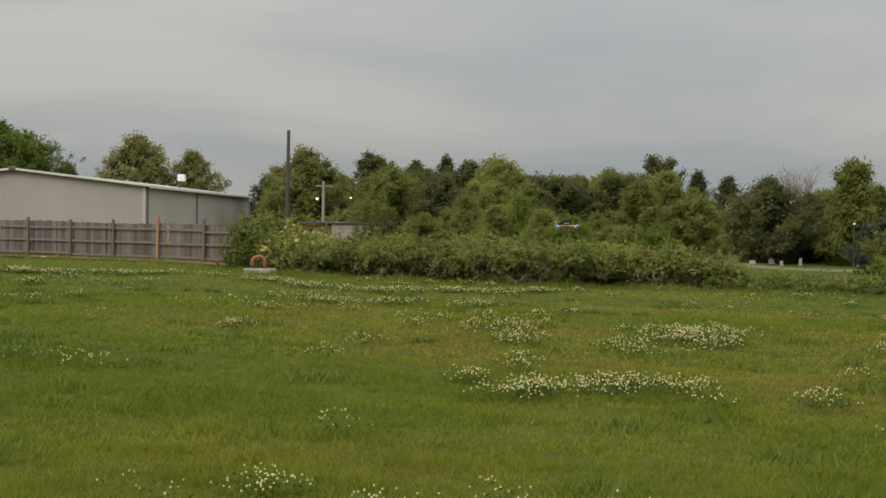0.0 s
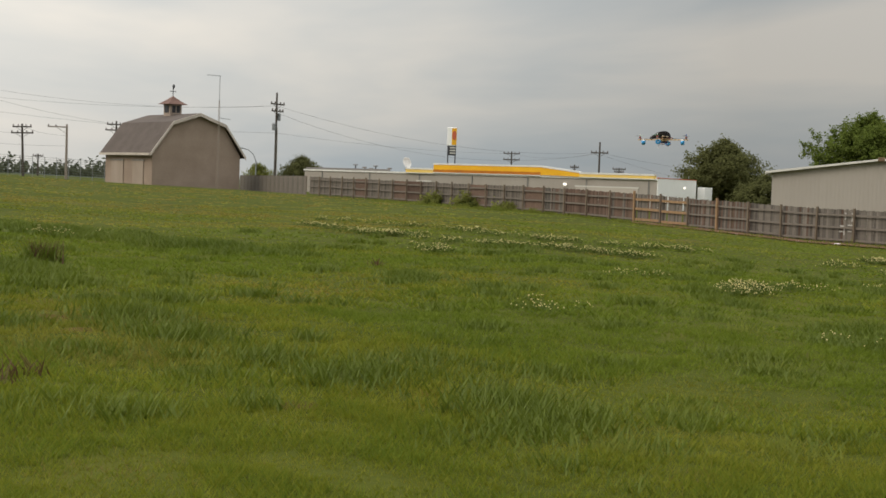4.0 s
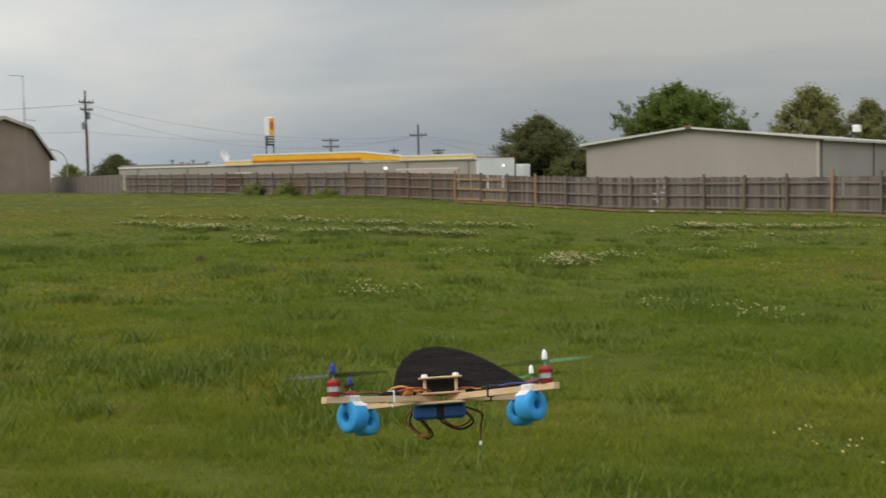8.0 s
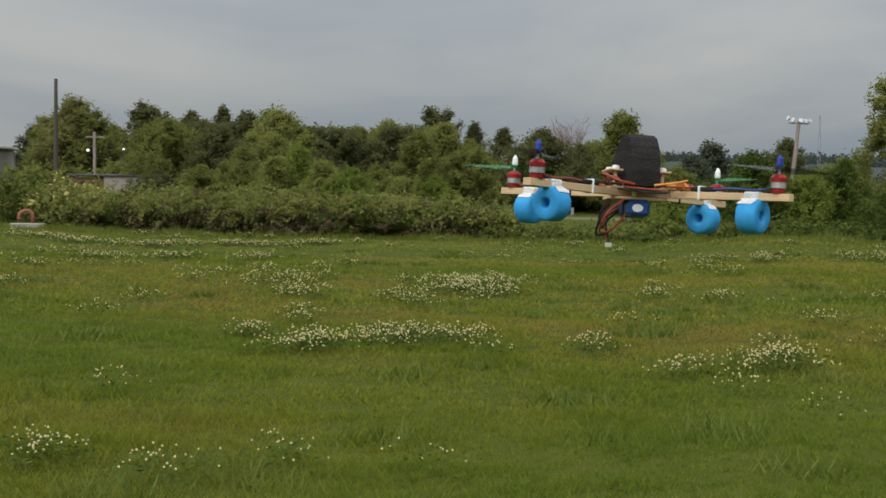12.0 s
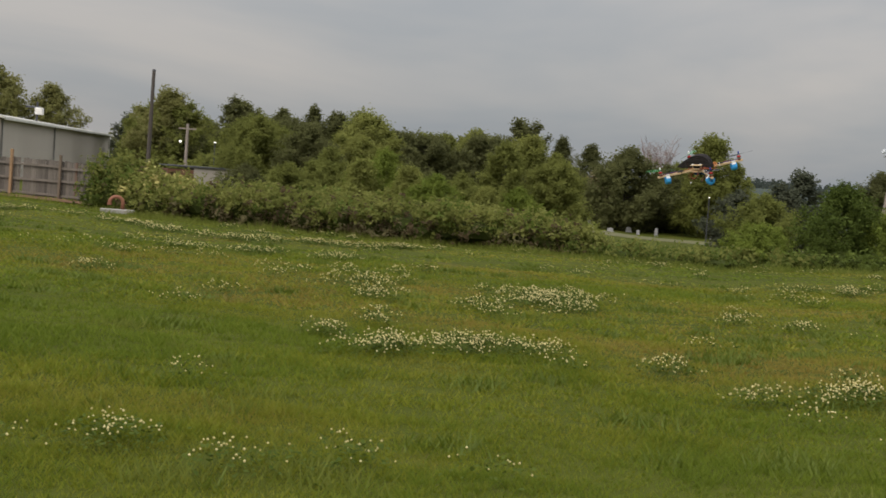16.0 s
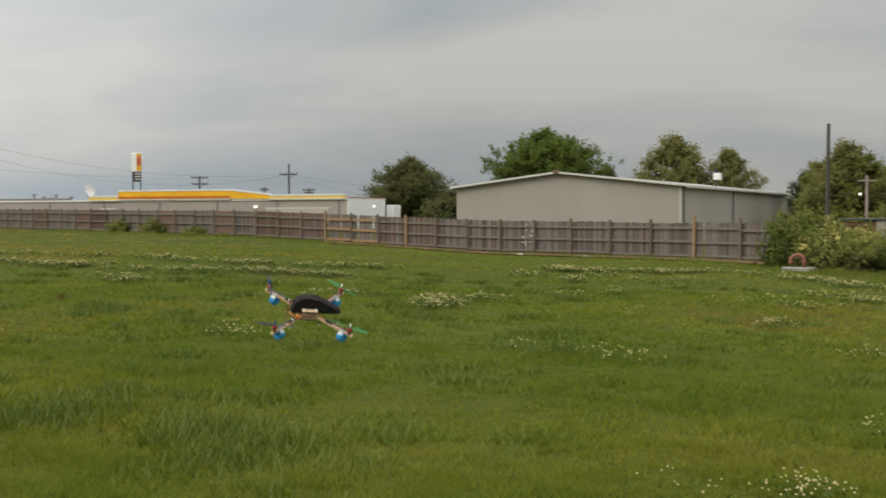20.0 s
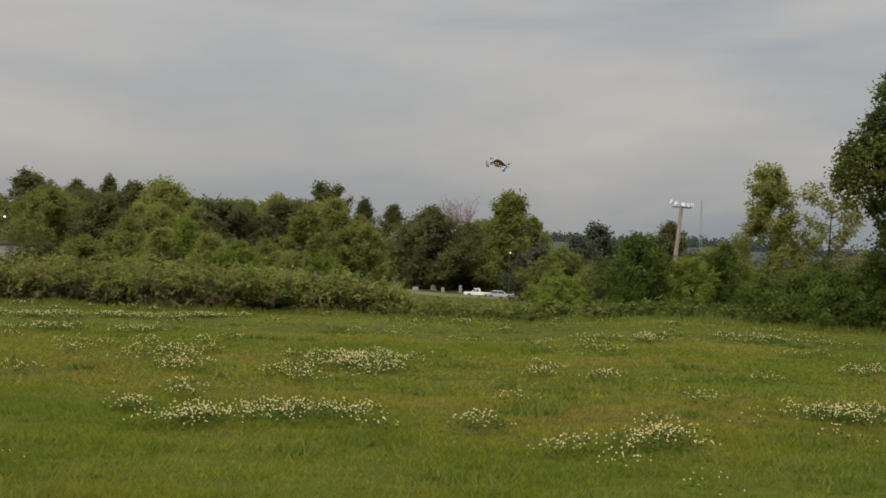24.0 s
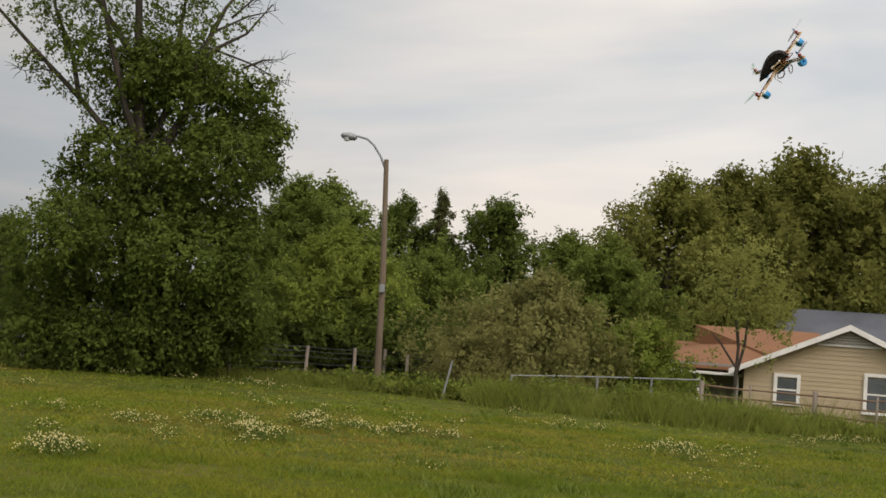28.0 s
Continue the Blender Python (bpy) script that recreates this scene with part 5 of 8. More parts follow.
    tagged(new("gravel_yard", mesh_of("gravel_yard", v, f, [gravel])), "pale gravel yard beyond the gate", "yard", kind="structure")
    v = []
    for k in range(21):
        az = -9 - k * 0.8
        for d in (207, 226):
            q = at(az, d + 3 * math.sin(k * 0.5))
            v.append((q.x, q.y, q.z + 0.05))
    tagged(new("cemetery_path", mesh_of("cemetery_path", v, f, [path_dry])), "pale dry path of the cemetery", "path", kind="structure")
    # gravestones
    rng = random.Random(8)
    for k in range(20):
        az, d = -11.3 - rng.random() * 8.5, rng.uniform(228, 262)
        p = at(az, d)
        w, h = rng.uniform(0.6, 1.2), rng.uniform(0.5, 1.0)
        if k in (0, 1, 2):
            az, h, w = (-12.88, -15.9, -15.1)[k], (1.6, 1.5, 0.9)[k], 0.55
            p = at(az, 228)
        ob = empty("gravestone", pose(p.x, p.y, p.z, 0, rng.uniform(-2, 2), az + rng.uniform(-20, 20)), "pale upright gravestone under the trees", "gravestone", "gravestones")
        part("stone", prism(bmesh.new(), [(-w / 2, 0.1), (w / 2, 0.1), (w / 2, h * 0.8), (w * 0.3, h), (-w * 0.3, h), (-w / 2, h * 0.8)], -0.08, 0.08), stone_grave, ob)
        part("plinth", boxes((-w * 0.65, w * 0.65, -0.16, 0.16, -0.1, 0.1)), stone_grave, ob)


car_white = material("car_white", (0.66, 0.67, 0.66), (0.78, 0.79, 0.78), 0.3, 2.0, gloss=0.5)
car_silver = material("car_silver", (0.40, 0.42, 0.44), (0.50, 0.52, 0.54), 0.35, 2.0, metal=0.3, gloss=0.5)


def vehicle(name, label, category, paint, side):
    """A road vehicle 5 m long that heads for its own +x; side: its outline along the length."""
    ob = empty(name, pose(0, 0, 0), label, category)
    bm = bmesh.new()
    box(bm, -2.45, 2.45, -0.88, 0.88, 0.32, 0.86)
    bmesh.ops.bevel(bm, geom=bm.edges[:], offset=0.1, segments=2, affect='EDGES')
    part("body", bm, paint, ob)
    bm = bmesh.new()
    prism(bm, side, -0.76, 0.76)
    cabin = part("cabin", bm, paint, ob)
    x0, x1, z0, z1 = side[0][0], side[1][0], 0.92, side[2][1] - 0.1
    m = (x0 + x1) / 2
    for y in (-0.775, 0.762):
        for a, b in ((x0 + 0.35, m - 0.06), (m + 0.06, x1 - 0.45)):
            part("window", boxes((a, b, y, y + 0.013, z0, z1)), pane_glass, cabin)
    part("windscreen", prism(bmesh.new(), [(x1 - 0.02, 0.92), (x1 + 0.01, 0.92), (side[2][0] + 0.06, z1), (side[2][0] + 0.03, z1)], -0.68, 0.68), pane_glass, cabin)
    for x in (-1.5, 1.5):
        for y in (-0.82, 0.82):
            w = part("wheel", lathe(bmesh.new(), [(0.05, -0.1), (0.3, -0.1), (0.34, -0.06), (0.34, 0.06), (0.3, 0.1), (0.05, 0.1)], 16, pose(x, y, 0.34, 90, 0, 0)), cable_black, ob)
            part("rim", lathe(bmesh.new(), [(0.02, -0.12), (0.2, -0.12), (0.2, 0.12), (0.02, 0.12)], 12, pose(x, y, 0.34, 90, 0, 0)), metal_grey, w)
    for y in (-0.6, 0.6):
        part("headlight", boxes((2.43, 2.47, y - 0.16, y + 0.16, 0.6, 0.75), bevel=0.01), lamp_lens, ob)
        part("tail_light", boxes((-2.47, -2.43, y - 0.16, y + 0.16, 0.6, 0.75), bevel=0.01), red_paint, ob)
    return ob


CAR_WHITE = vehicle("pickup_truck", "white pickup truck driving along the cemetery road", "pickup", car_white, [(-0.5, 0.82), (1.2, 0.82), (0.6, 1.5), (-0.35, 1.5)])
CAR_SILVER = vehicle("sedan_car", "pale silver saloon car driving along the cemetery road", "car", car_silver, [(-1.9, 0.82), (1.1, 0.82), (0.45, 1.38), (-1.2, 1.38)])


def wire_fence(name, label, spots, height, wires, post_mat, post_r=0.06, lean=4):
    """Posts at (heading, distance) with wires between."""
    ob = empty(name, pose(0, 0, 0), label, "fence")
    rng = random.Random(len(spots) * 7)
    tops = []
    for az, d in spots:
        p = at(az, d)
        dx, dy = rng.uniform(-lean, lean) * 0.01 * height, rng.uniform(-lean, lean) * 0.01 * height
        hh = height * rng.uniform(0.92, 1.06)
        part("post", tubes((((p.x, p.y, p.z - 0.3), (p.x + dx, p.y + dy, p.z + hh)), (post_r, post_r * 0.85)), sides=7), post_mat, ob)
        tops.append((p, Vector((dx, dy, 0))))
    for (p, u), (q, w) in zip(tops, tops[1:]):
        for h in wires:
            part("wire", tubes(wire(p + u * h + Vector((0, 0, height * h)), q + w * h + Vector((0, 0, height * h)), 0.03, 0.009, 6), sides=4), metal_dark, ob)
    return ob


def build_east_fences():
    wire_fence("wire_fence", "wire fence on leaning grey wooden posts", [(-41.3, 47), (-44, 46), (-46.65, 43.5), (-48.62, 43.0), (-50.15, 42.8), (-51.8, 42.4), (-54, 41.5), (-56.5, 41), (-59.0, 40.5), (-62.4, 41), (-64.6, 42), (-65.9, 43), (-67.0, 42), (-68.3, 41)],
               1.22, (0.18, 0.36, 0.54, 0.72, 0.86, 0.97), pole_pale, 0.065)
    # pale pipe rail
    ob = empty("pipe_rail", pose(0, 0, 0), "pale galvanised pipe rail on posts above tall grass", "fence")
    spots = [(-71.74, 37), (-73.6, 37), (-75.6, 37), (-78, 37), (-80.14, 37)]
    for (az, d), (az2, d2) in zip(spots, spots[1:]):
        p, q = at(az, d), at(az2, d2)
        h0, h1 = (0.86 + 0.38 * (-71.74 - a_) / 8.4 for a_ in (az, az2))
        part("rail", tubes((((p.x, p.y, p.z + h0), (q.x, q.y, q.z + h1)), 0.017), sides=8), metal_grey, ob)
        part("post", tubes((((p.x, p.y, p.z - 0.3), (p.x, p.y, p.z + h0 + 0.03)), 0.03), sides=8), metal_grey, ob)
    p = at(-68.6, 37)
    part("leaning_post", tubes((((p.x, p.y, p.z - 0.2), (p.x + 0.1, p.y - 0.25, p.z + 1.15)), 0.03), sides=6), metal_grey, ob)
    # rusty pipe fence in front of the house
    ob = empty("pipe_fence", pose(0, 0, 0), "rusty brown pipe fence with four rails before the house", "fence")
    spots = [(-80.2, 38.5), (-82.3, 38.3), (-85.05, 38), (-87.6, 37.6), (-90.5, 37.2), (-94, 37)]
    for k, ((az, d), (az2, d2)) in enumerate(zip(spots, spots[1:])):
        p, q = at(az, d), at(az2, d2)
        big = k in (0, 2)
        part("post", tubes((((p.x, p.y, p.z - 0.3), (p.x, p.y, p.z + 1.22)), 0.075 if big else 0.035), sides=8), pole_pale, ob)
        for h in (1.1, 0.82, 0.54, 0.26):
            part("rail", tubes((((p.x, p.y, p.z + h), (q.x, q.y, q.z + h - 0.02)), 0.028), sides=6), old_log, ob)
    # white gate by the vine-clad tree
    ob = empty("field_gate", pose(0, 0, 0), "weathered grey board gate at the yard entrance", "gate")
    spots = [(-40.6, 49), (-41.5, 49), (-42.6, 49.5), (-43.8, 50), (-45.2, 50), (-46.6, 50)]
    for (az, d), (az2, d2) in zip(spots, spots[1:]):
        p, q = at(az, d), at(az2, d2)
        part("post", boxes((p.x - 0.05, p.x + 0.05, p.y - 0.05, p.y + 0.05, p.z - 0.3, p.z + 1.0)), post_wood, ob)
        for h in (0.35, 0.62, 0.88):
            part("board", tubes((((p.x, p.y, p.z + h), (q.x, q.y, q.z + h)), 0.028), sides=6), post_wood, ob)
    # dark tub beside the house
    p = at(-87.8, 46)
    ob = empty("water_tub", pose(p.x, p.y, p.z), "dark plastic tub beside the house", "tub")
    part("tub", lathe(bmesh.new(), [(0.4, 0), (0.5, 0.1), (0.55, 0.55), (0.5, 0.56), (0.44, 0.3)], 16), cable_black, ob)


def fence_litter():
    """Scraps of paper at the fence's foot and worn paint strokes on its boards."""
    nrm = Vector((FENCE_DIR.y, -FENCE_DIR.x, 0))
    rng = random.Random(21)
    for s, size in ((14.6, 0.2), (10.4, 0.17), (17.2, 0.12), (21.5, 0.1), (8.2, 0.1)):
        q = FENCE_A + FENCE_DIR * s - nrm * 0.9
        bm = bmesh.new()
        bmesh.ops.create_icosphere(bm, subdivisions=1, radius=size)
        for v in bm.verts:
            v.co *= rng.uniform(0.6, 1.1)
            v.co.z *= 0.35
        ob = part("paper_scrap", bm, white_paint, None)
        ob.matrix_world = pose(q.x, q.y, float(ground_at(q.x, q.y)) + size * 0.3, 0, 0, rng.uniform(0, 90))
        tagged(ob, "crumpled white paper scrap in the grass by the fence", "litter", "litter")
    fence = bpy.data.objects["plank_fence"]
    ang = math.degrees(math.atan2(FENCE_DIR.y, FENCE_DIR.x))
    for s, z, w, h in ((14.55, 0.80, 0.07, 0.40), (14.75, 0.98, 0.28, 0.06), (14.75, 0.68, 0.24, 0.06), (15.1, 0.66, 0.07, 0.34), (15.25, 0.92, 0.24, 0.06), (15.3, 0.66, 0.22, 0.06), (14.62, 1.36, 0.09, 0.42), (15.05, 1.40, 0.07, 0.36)):
        q = FENCE_A + FENCE_DIR * s + nrm * 0.046
        m = pose(q.x, q.y, float(ground_at(q.x, q.y)) + z, 0, 0, ang)
        part("paint_stroke", boxes((-w / 2, w / 2, -0.004, 0.004, -h / 2, h / 2)), faded_paint, fence, "faded white paint stroke").matrix_basis = m


faded_paint = material("faded_paint", (0.30, 0.28, 0.26), (0.58, 0.56, 0.53), 0.9, 12.0, fine=0.5)
build_warehouse()
build_store()
build_sign()
build_barn()
build_power_lines()
build_substation()
build_mast()
build_fence()
fence_litter()
build_house()
build_far_house()
build_lamps()
build_roadside_lamp()
build_small_structures()
build_east_fences()

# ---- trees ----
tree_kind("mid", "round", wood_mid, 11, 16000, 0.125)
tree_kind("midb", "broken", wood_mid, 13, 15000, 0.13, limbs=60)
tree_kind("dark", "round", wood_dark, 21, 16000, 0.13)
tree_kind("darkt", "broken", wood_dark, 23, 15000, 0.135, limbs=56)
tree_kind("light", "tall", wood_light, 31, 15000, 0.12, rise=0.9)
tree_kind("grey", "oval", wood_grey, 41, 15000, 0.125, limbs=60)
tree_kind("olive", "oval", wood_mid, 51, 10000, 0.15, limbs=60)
tree_kind("oak", "round", leaf_olive, 56, 46000, 0.075, spray=0.10, limbs=130, twigs=12, twig=(0.12, 0.28))
tree_kind("neard", "round", leaf_mid, 57, 34000, 0.08, spray=0.10, limbs=110, twigs=10)
tree_kind("nearm", "round", leaf_green, 58, 34000, 0.08, spray=0.10, limbs=110, twigs=10, base=0.03)
tree_kind("nearl", "round", leaf_fresh, 59, 34000, 0.08, spray=0.10, limbs=110, twigs=10, base=0.03)
tree_kind("nearo", "round", leaf_spring, 60, 38000, 0.075, spray=0.10, limbs=110, twigs=12, base=0.04)
tree_kind("brown", "round", wood_brown, 61, 6000, 0.19, limbs=50)
tree_kind("far", "oval", leaf_far, 71, 7000, 0.18, limbs=50)
tree_kind("pine", "cone", wood_dark, 81, 9000, 0.12, rise=0.05, limbs=70, spray=0.14, twig=(0.10, 0.22))
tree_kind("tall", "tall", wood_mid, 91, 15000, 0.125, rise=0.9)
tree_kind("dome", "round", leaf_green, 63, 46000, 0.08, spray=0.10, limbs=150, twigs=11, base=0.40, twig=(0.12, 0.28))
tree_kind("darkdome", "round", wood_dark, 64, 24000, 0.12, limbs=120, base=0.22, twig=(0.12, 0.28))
tree_kind("bush", "round", leaf_mid, 101, 18000, 0.12, base=0.0, trunk=0.06, rise=0.9, limbs=90)
tree_kind("bushl", "broken", leaf_fresh, 111, 17000, 0.12, base=0.0, trunk=0.06, rise=0.9, limbs=80)
tree_kind("darkb", "round", leaf_dark, 115, 14000, 0.13, base=0.0, trunk=0.06, rise=0.9)
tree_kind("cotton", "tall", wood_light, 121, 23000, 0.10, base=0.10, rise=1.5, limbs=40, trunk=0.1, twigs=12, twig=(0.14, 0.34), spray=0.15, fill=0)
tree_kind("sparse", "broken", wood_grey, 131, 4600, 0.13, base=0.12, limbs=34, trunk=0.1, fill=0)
tree_kind("bloom", "round", leaf_blossom, 141, 26000, 0.09, base=0.0, trunk=0.06, rise=0.9, limbs=110, twigs=10)

for kind, az, d, h, w, label in (
        ("darkdome", 25.55, 182, 10.45, 14.60, "dark green rounded tree behind the warehouses"),
        ("dome", 19.40, 150, 12.75, 16.20, "broad green tree rising behind the grey warehouse"),
        ("dark", 16.61, 170, 8.87, 5.73, "small dark treetop behind the warehouse roof"),
        ("grey", 13.60, 190, 14.10, 15.40, "pale olive tree behind the warehouse"),
        ("grey", 11.26, 190, 12.05, 10.80, "pale olive tree behind the warehouse"),
        ("dark", 44.45, 190, 5.40, 8.40, "dark tree beside the utility pole"),
        ("olive", 46.40, 186, 3.90, 5.60, "olive low tree between the barn and the utility pole"),
        ("dark", 43.77, 200, 4.11, 6.74, "dark tree beside the utility pole"),
        ("dark", 23.64, 165, 5.36, 11.12, "dark green tree behind the warehouses"),
):
    plant_tree(kind, az, d, h, w, label, turn=az * 7.3, group="trees behind the warehouse")

for kind, az, d, h, w, label in (
        ("far", 7.95, 150, 7.45, 6.21, "pale grey-green tree beyond the hedge"),
        ("grey", 6.29, 122, 9.44, 8.30, "grey-green tree beside the tall bare pole"),
        ("darkt", 3.11, 135, 9.71, 8.79, "dark round-topped tree in the wood's edge"),
        ("dark", 1.27, 140, 9.26, 6.63, "dark tree in the wood's edge"),
        ("dark", 4.37, 130, 6.04, 6.92, "dark tree in the wood's edge"),
        ("midb", 1.52, 105, 6.22, 8.08, "leafy mid-green tree behind the hedge"),
        ("pine", -0.09, 138, 10.02, 6.23, "slim dark treetop in the wood's edge"),
        ("mid", -2.28, 122, 8.90, 8.66, "rounded green tree in the wood's edge"),
        ("darkt", -4.03, 140, 8.23, 7.46, "dark tree in the wood's edge"),
        ("midb", -5.62, 125, 7.86, 8.88, "green tree in the wood's edge"),
        ("mid", -7.53, 128, 8.94, 8.34, "green tree in the wood's edge"),
):
    plant_tree(kind, az, d, h, w, label, turn=az * 7.3, group="trees of the wood and cemetery")

for kind, az, d, h, w, label in (
        ("olive", -1.02, 95, 4.6, 4.61, "olive-green tree behind the hedge"),
        ("darkt", -9.81, 142, 12.05, 8.83, "tall dark broken-topped tree"),
        ("dark", -11.45, 145, 11.15, 5.15, "tall dark tree in the wood's edge"),
        ("light", -10.07, 108, 8.49, 7.03, "light green feathery tree behind the hedge"),
        ("light", -11.21, 108, 7.36, 4.47, "light green feathery tree behind the hedge"),
        ("pine", -12.75, 275.5, 16.86, 14.95, "dark conifer at the cemetery's edge"),
        ("dark", -14.43, 237.5, 15.95, 20.99, "dark spreading tree among the gravestones"),
        ("brown", -13.21, 256.5, 11.17, 18.56, "brownish shade tree at the cemetery"),
        ("dark", -16.14, 247, 13.41, 15.19, "dark tree at the cemetery"),
        ("midb", -16.98, 256.5, 14.66, 17.74, "green tree at the cemetery"),
        ("tall", -18.18, 237.5, 19.74, 17.18, "tall light green tree at the cemetery"),
        ("mid", -19.11, 243.2, 15.16, 9.34, "green tree at the cemetery"),
):
    plant_tree(kind, az, d, h, w, label, turn=az * 7.3, group="trees of the wood and cemetery")

# more trees stand between these, a little lower: heading, and height of the wood's top seen from the field in degrees
WOOD_TOP = ([-12.0, -10.5, -9.8, -8.2, -7.0, -5.5, -4.0, -2.3, -0.1, 1.3, 3.1, 4.6, 6.3, 8.2], [3.0, 3.2, 3.9, 2.8, 2.9, 2.6, 2.5, 3.0, 3.0, 2.6, 3.1, 1.9, 3.3, 1.6])
rng_w = random.Random(88)
for k in range(34):
    az = 7.6 - k * 0.575 + rng_w.uniform(-0.25, 0.25)
    kind, label = rng_w.choice((("midb", "green tree in the wood's edge"), ("mid", "leafy green tree in the wood's edge"), ("darkt", "dark green tree in the wood's edge"),
                                ("dark", "dark leafy tree in the wood's edge"), ("darkt", "dark green tree in the wood's edge"), ("light", "light green pointed tree in the wood's edge")))
    d = rng_w.uniform(98, 136) if az < 3.4 else rng_w.uniform(118, 140)
    h = d * math.tan(radians(float(np.interp(az, *WOOD_TOP)) * rng_w.uniform(0.60, 0.98))) + EYE + 1.2
    plant_tree(kind, az, d, h, h * rng_w.uniform(0.80, 1.15), label, turn=az * 9.1, group="trees of the wood and cemetery")

for kind, az, d, h, w, label in (
        ("light", -2.4, 69, 3.7, 4.2, "bright green saplings behind the hedge"),
        ("nearl", -3.5, 71, 4.4, 4.8, "bright green sapling thicket behind the hedge"),
        ("light", -4.6, 68, 3.6, 4.0, "bright green saplings behind the hedge"),
        ("nearl", -5.8, 66, 3.3, 4.2, "bright green saplings behind the hedge"),
        ("mid", 0.9, 72, 3.0, 4.6, "green thicket behind the hedge"),
        ("midb", -0.6, 74, 3.4, 4.4, "green thicket behind the hedge"),
        ("light", -8.2, 68, 3.0, 3.6, "light green thicket behind the hedge"),
        ("nearl", -9.6, 69, 3.2, 3.8, "light green thicket behind the hedge"),
        ("dark", 2.82, 75, 2.7, 4.2, "dark thicket behind the hedge"),
        ("mid", -7.0, 78, 3.6, 4.8, "green thicket behind the hedge"),
):
    plant_tree(kind, az, d, h, w, label, turn=az * 7.3, group="thicket behind the hedge")

for kind, az, d, h, w, label in (
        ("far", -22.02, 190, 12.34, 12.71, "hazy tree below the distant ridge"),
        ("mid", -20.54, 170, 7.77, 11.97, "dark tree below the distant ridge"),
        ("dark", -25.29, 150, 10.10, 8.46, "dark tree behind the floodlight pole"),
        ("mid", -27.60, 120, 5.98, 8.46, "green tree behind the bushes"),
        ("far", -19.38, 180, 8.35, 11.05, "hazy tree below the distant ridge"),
):
    plant_tree(kind, az, d, h, w, label, turn=az * 7.3, group="trees before the ridge")

for kind, az, d, h, w, label in (
        ("bush", -23.90, 50, 3.30, 4.50, "large rounded dark green bush at the field's edge"),
        ("bushl", -26.09, 49, 2.39, 2.84, "light green bush at the field's edge"),
        ("bushl", -20.25, 47, 1.75, 3.30, "low bright green bush at the field's edge"),
        ("bush", -27.72, 50, 3.02, 2.80, "tangled green bush at the field's edge"),
        ("bush", -29.30, 47, 1.77, 3.00, "tangled green bush at the field's edge"),
        ("bush", -31.95, 46, 2.39, 5.67, "spreading green bush beside the vine-clad tree"),
        ("bush", -33.97, 45, 2.05, 3.58, "spreading green bush beside the vine-clad tree"),
        ("bush", -39.04, 46, 2.79, 4.00, "dark green bush under the vine-clad tree"),
        ("cotton", -29.31, 56, 7.0, 5.6, "slender light green poplar sapling"),
        ("sparse", -32.25, 58, 7.02, 5.25, "thin-leaved young tree with open crown"),
):
    plant_tree(kind, az, d, h, w, label, turn=az * 7.3, group="bushes at the field edge")

for kind, az, d, h, w, label in (
        ("dark", -41.12, 150, 6.46, 8.15, "dark far tree beyond the white tank"),
        ("brown", -42.59, 150, 6.38, 6.12, "brownish far tree beyond the white tank"),
        ("far", -44.21, 135, 8.11, 8.71, "grey-green far tree beyond the white tank"),
        ("sparse", -46.08, 100, 8.74, 5.10, "sparse olive tree beside the lamp post"),
        ("far", -39.52, 170, 5.92, 8.09, "hazy far tree beyond the vine-clad tree"),
        ("nearm", -61.46, 55, 8.80, 6.35, "leafy green tree beside the maple"),
        ("darkb", -48.22, 50, 4.7, 3.7, "dark leafy small tree beside the maple"),
        ("nearm", -62.60, 58, 9.13, 11.82, "tall green tree behind the wire fence"),
        ("neard", -66.26, 62, 8.94, 8.00, "dark tree behind the street lamp"),
        ("nearl", -63.67, 48, 5.92, 8.48, "bright leafy tree behind the street lamp"),
        ("nearm", -61.27, 47, 4.24, 6.07, "leafy tree behind the wire fence"),
        ("pine", -68.04, 62, 9.53, 3.37, "dark slender pine above the thicket"),
        ("neard", -70.85, 62, 9.36, 9.05, "round dark green tree above the thicket"),
        ("nearm", -73.83, 60, 7.81, 7.74, "green tree above the thicket"),
        ("nearm", -67.86, 52, 5.63, 8.12, "green thicket tree behind the fence"),
        ("bloom", -72.94, 42, 4.37, 8.56, "broad olive shrub with pale blossom"),
        ("bloom", -70.17, 40, 2.31, 4.08, "low olive shrub by the rail fence"),
        ("bushl", -77.25, 43, 3.20, 4.38, "bright green shrub by the house"),
        ("nearo", -78.50, 72, 12.90, 14.40, "tall olive-green tree behind the house"),
        ("oak", -81.0, 79, 14.7, 16.0, "large dark oak spreading behind the house"),
        ("oak", -84.0, 82, 16.6, 23.0, "large dark oak spreading behind the house"),
        ("oak", -88.2, 84, 16.0, 23.0, "large dark oak spreading behind the house"),
        ("nearm", -75.89, 58, 7.46, 9.45, "green tree beside the house"),
        ("neard", -66.23, 46, 3.20, 6.88, "dark undergrowth behind the fence"),
        ("neard", -49.06, 70, 8.14, 6.18, "dark tree beyond the maple"),
):
    plant_tree(kind, az, d, h, w, label, turn=az * 7.3, group="trees of the east side")


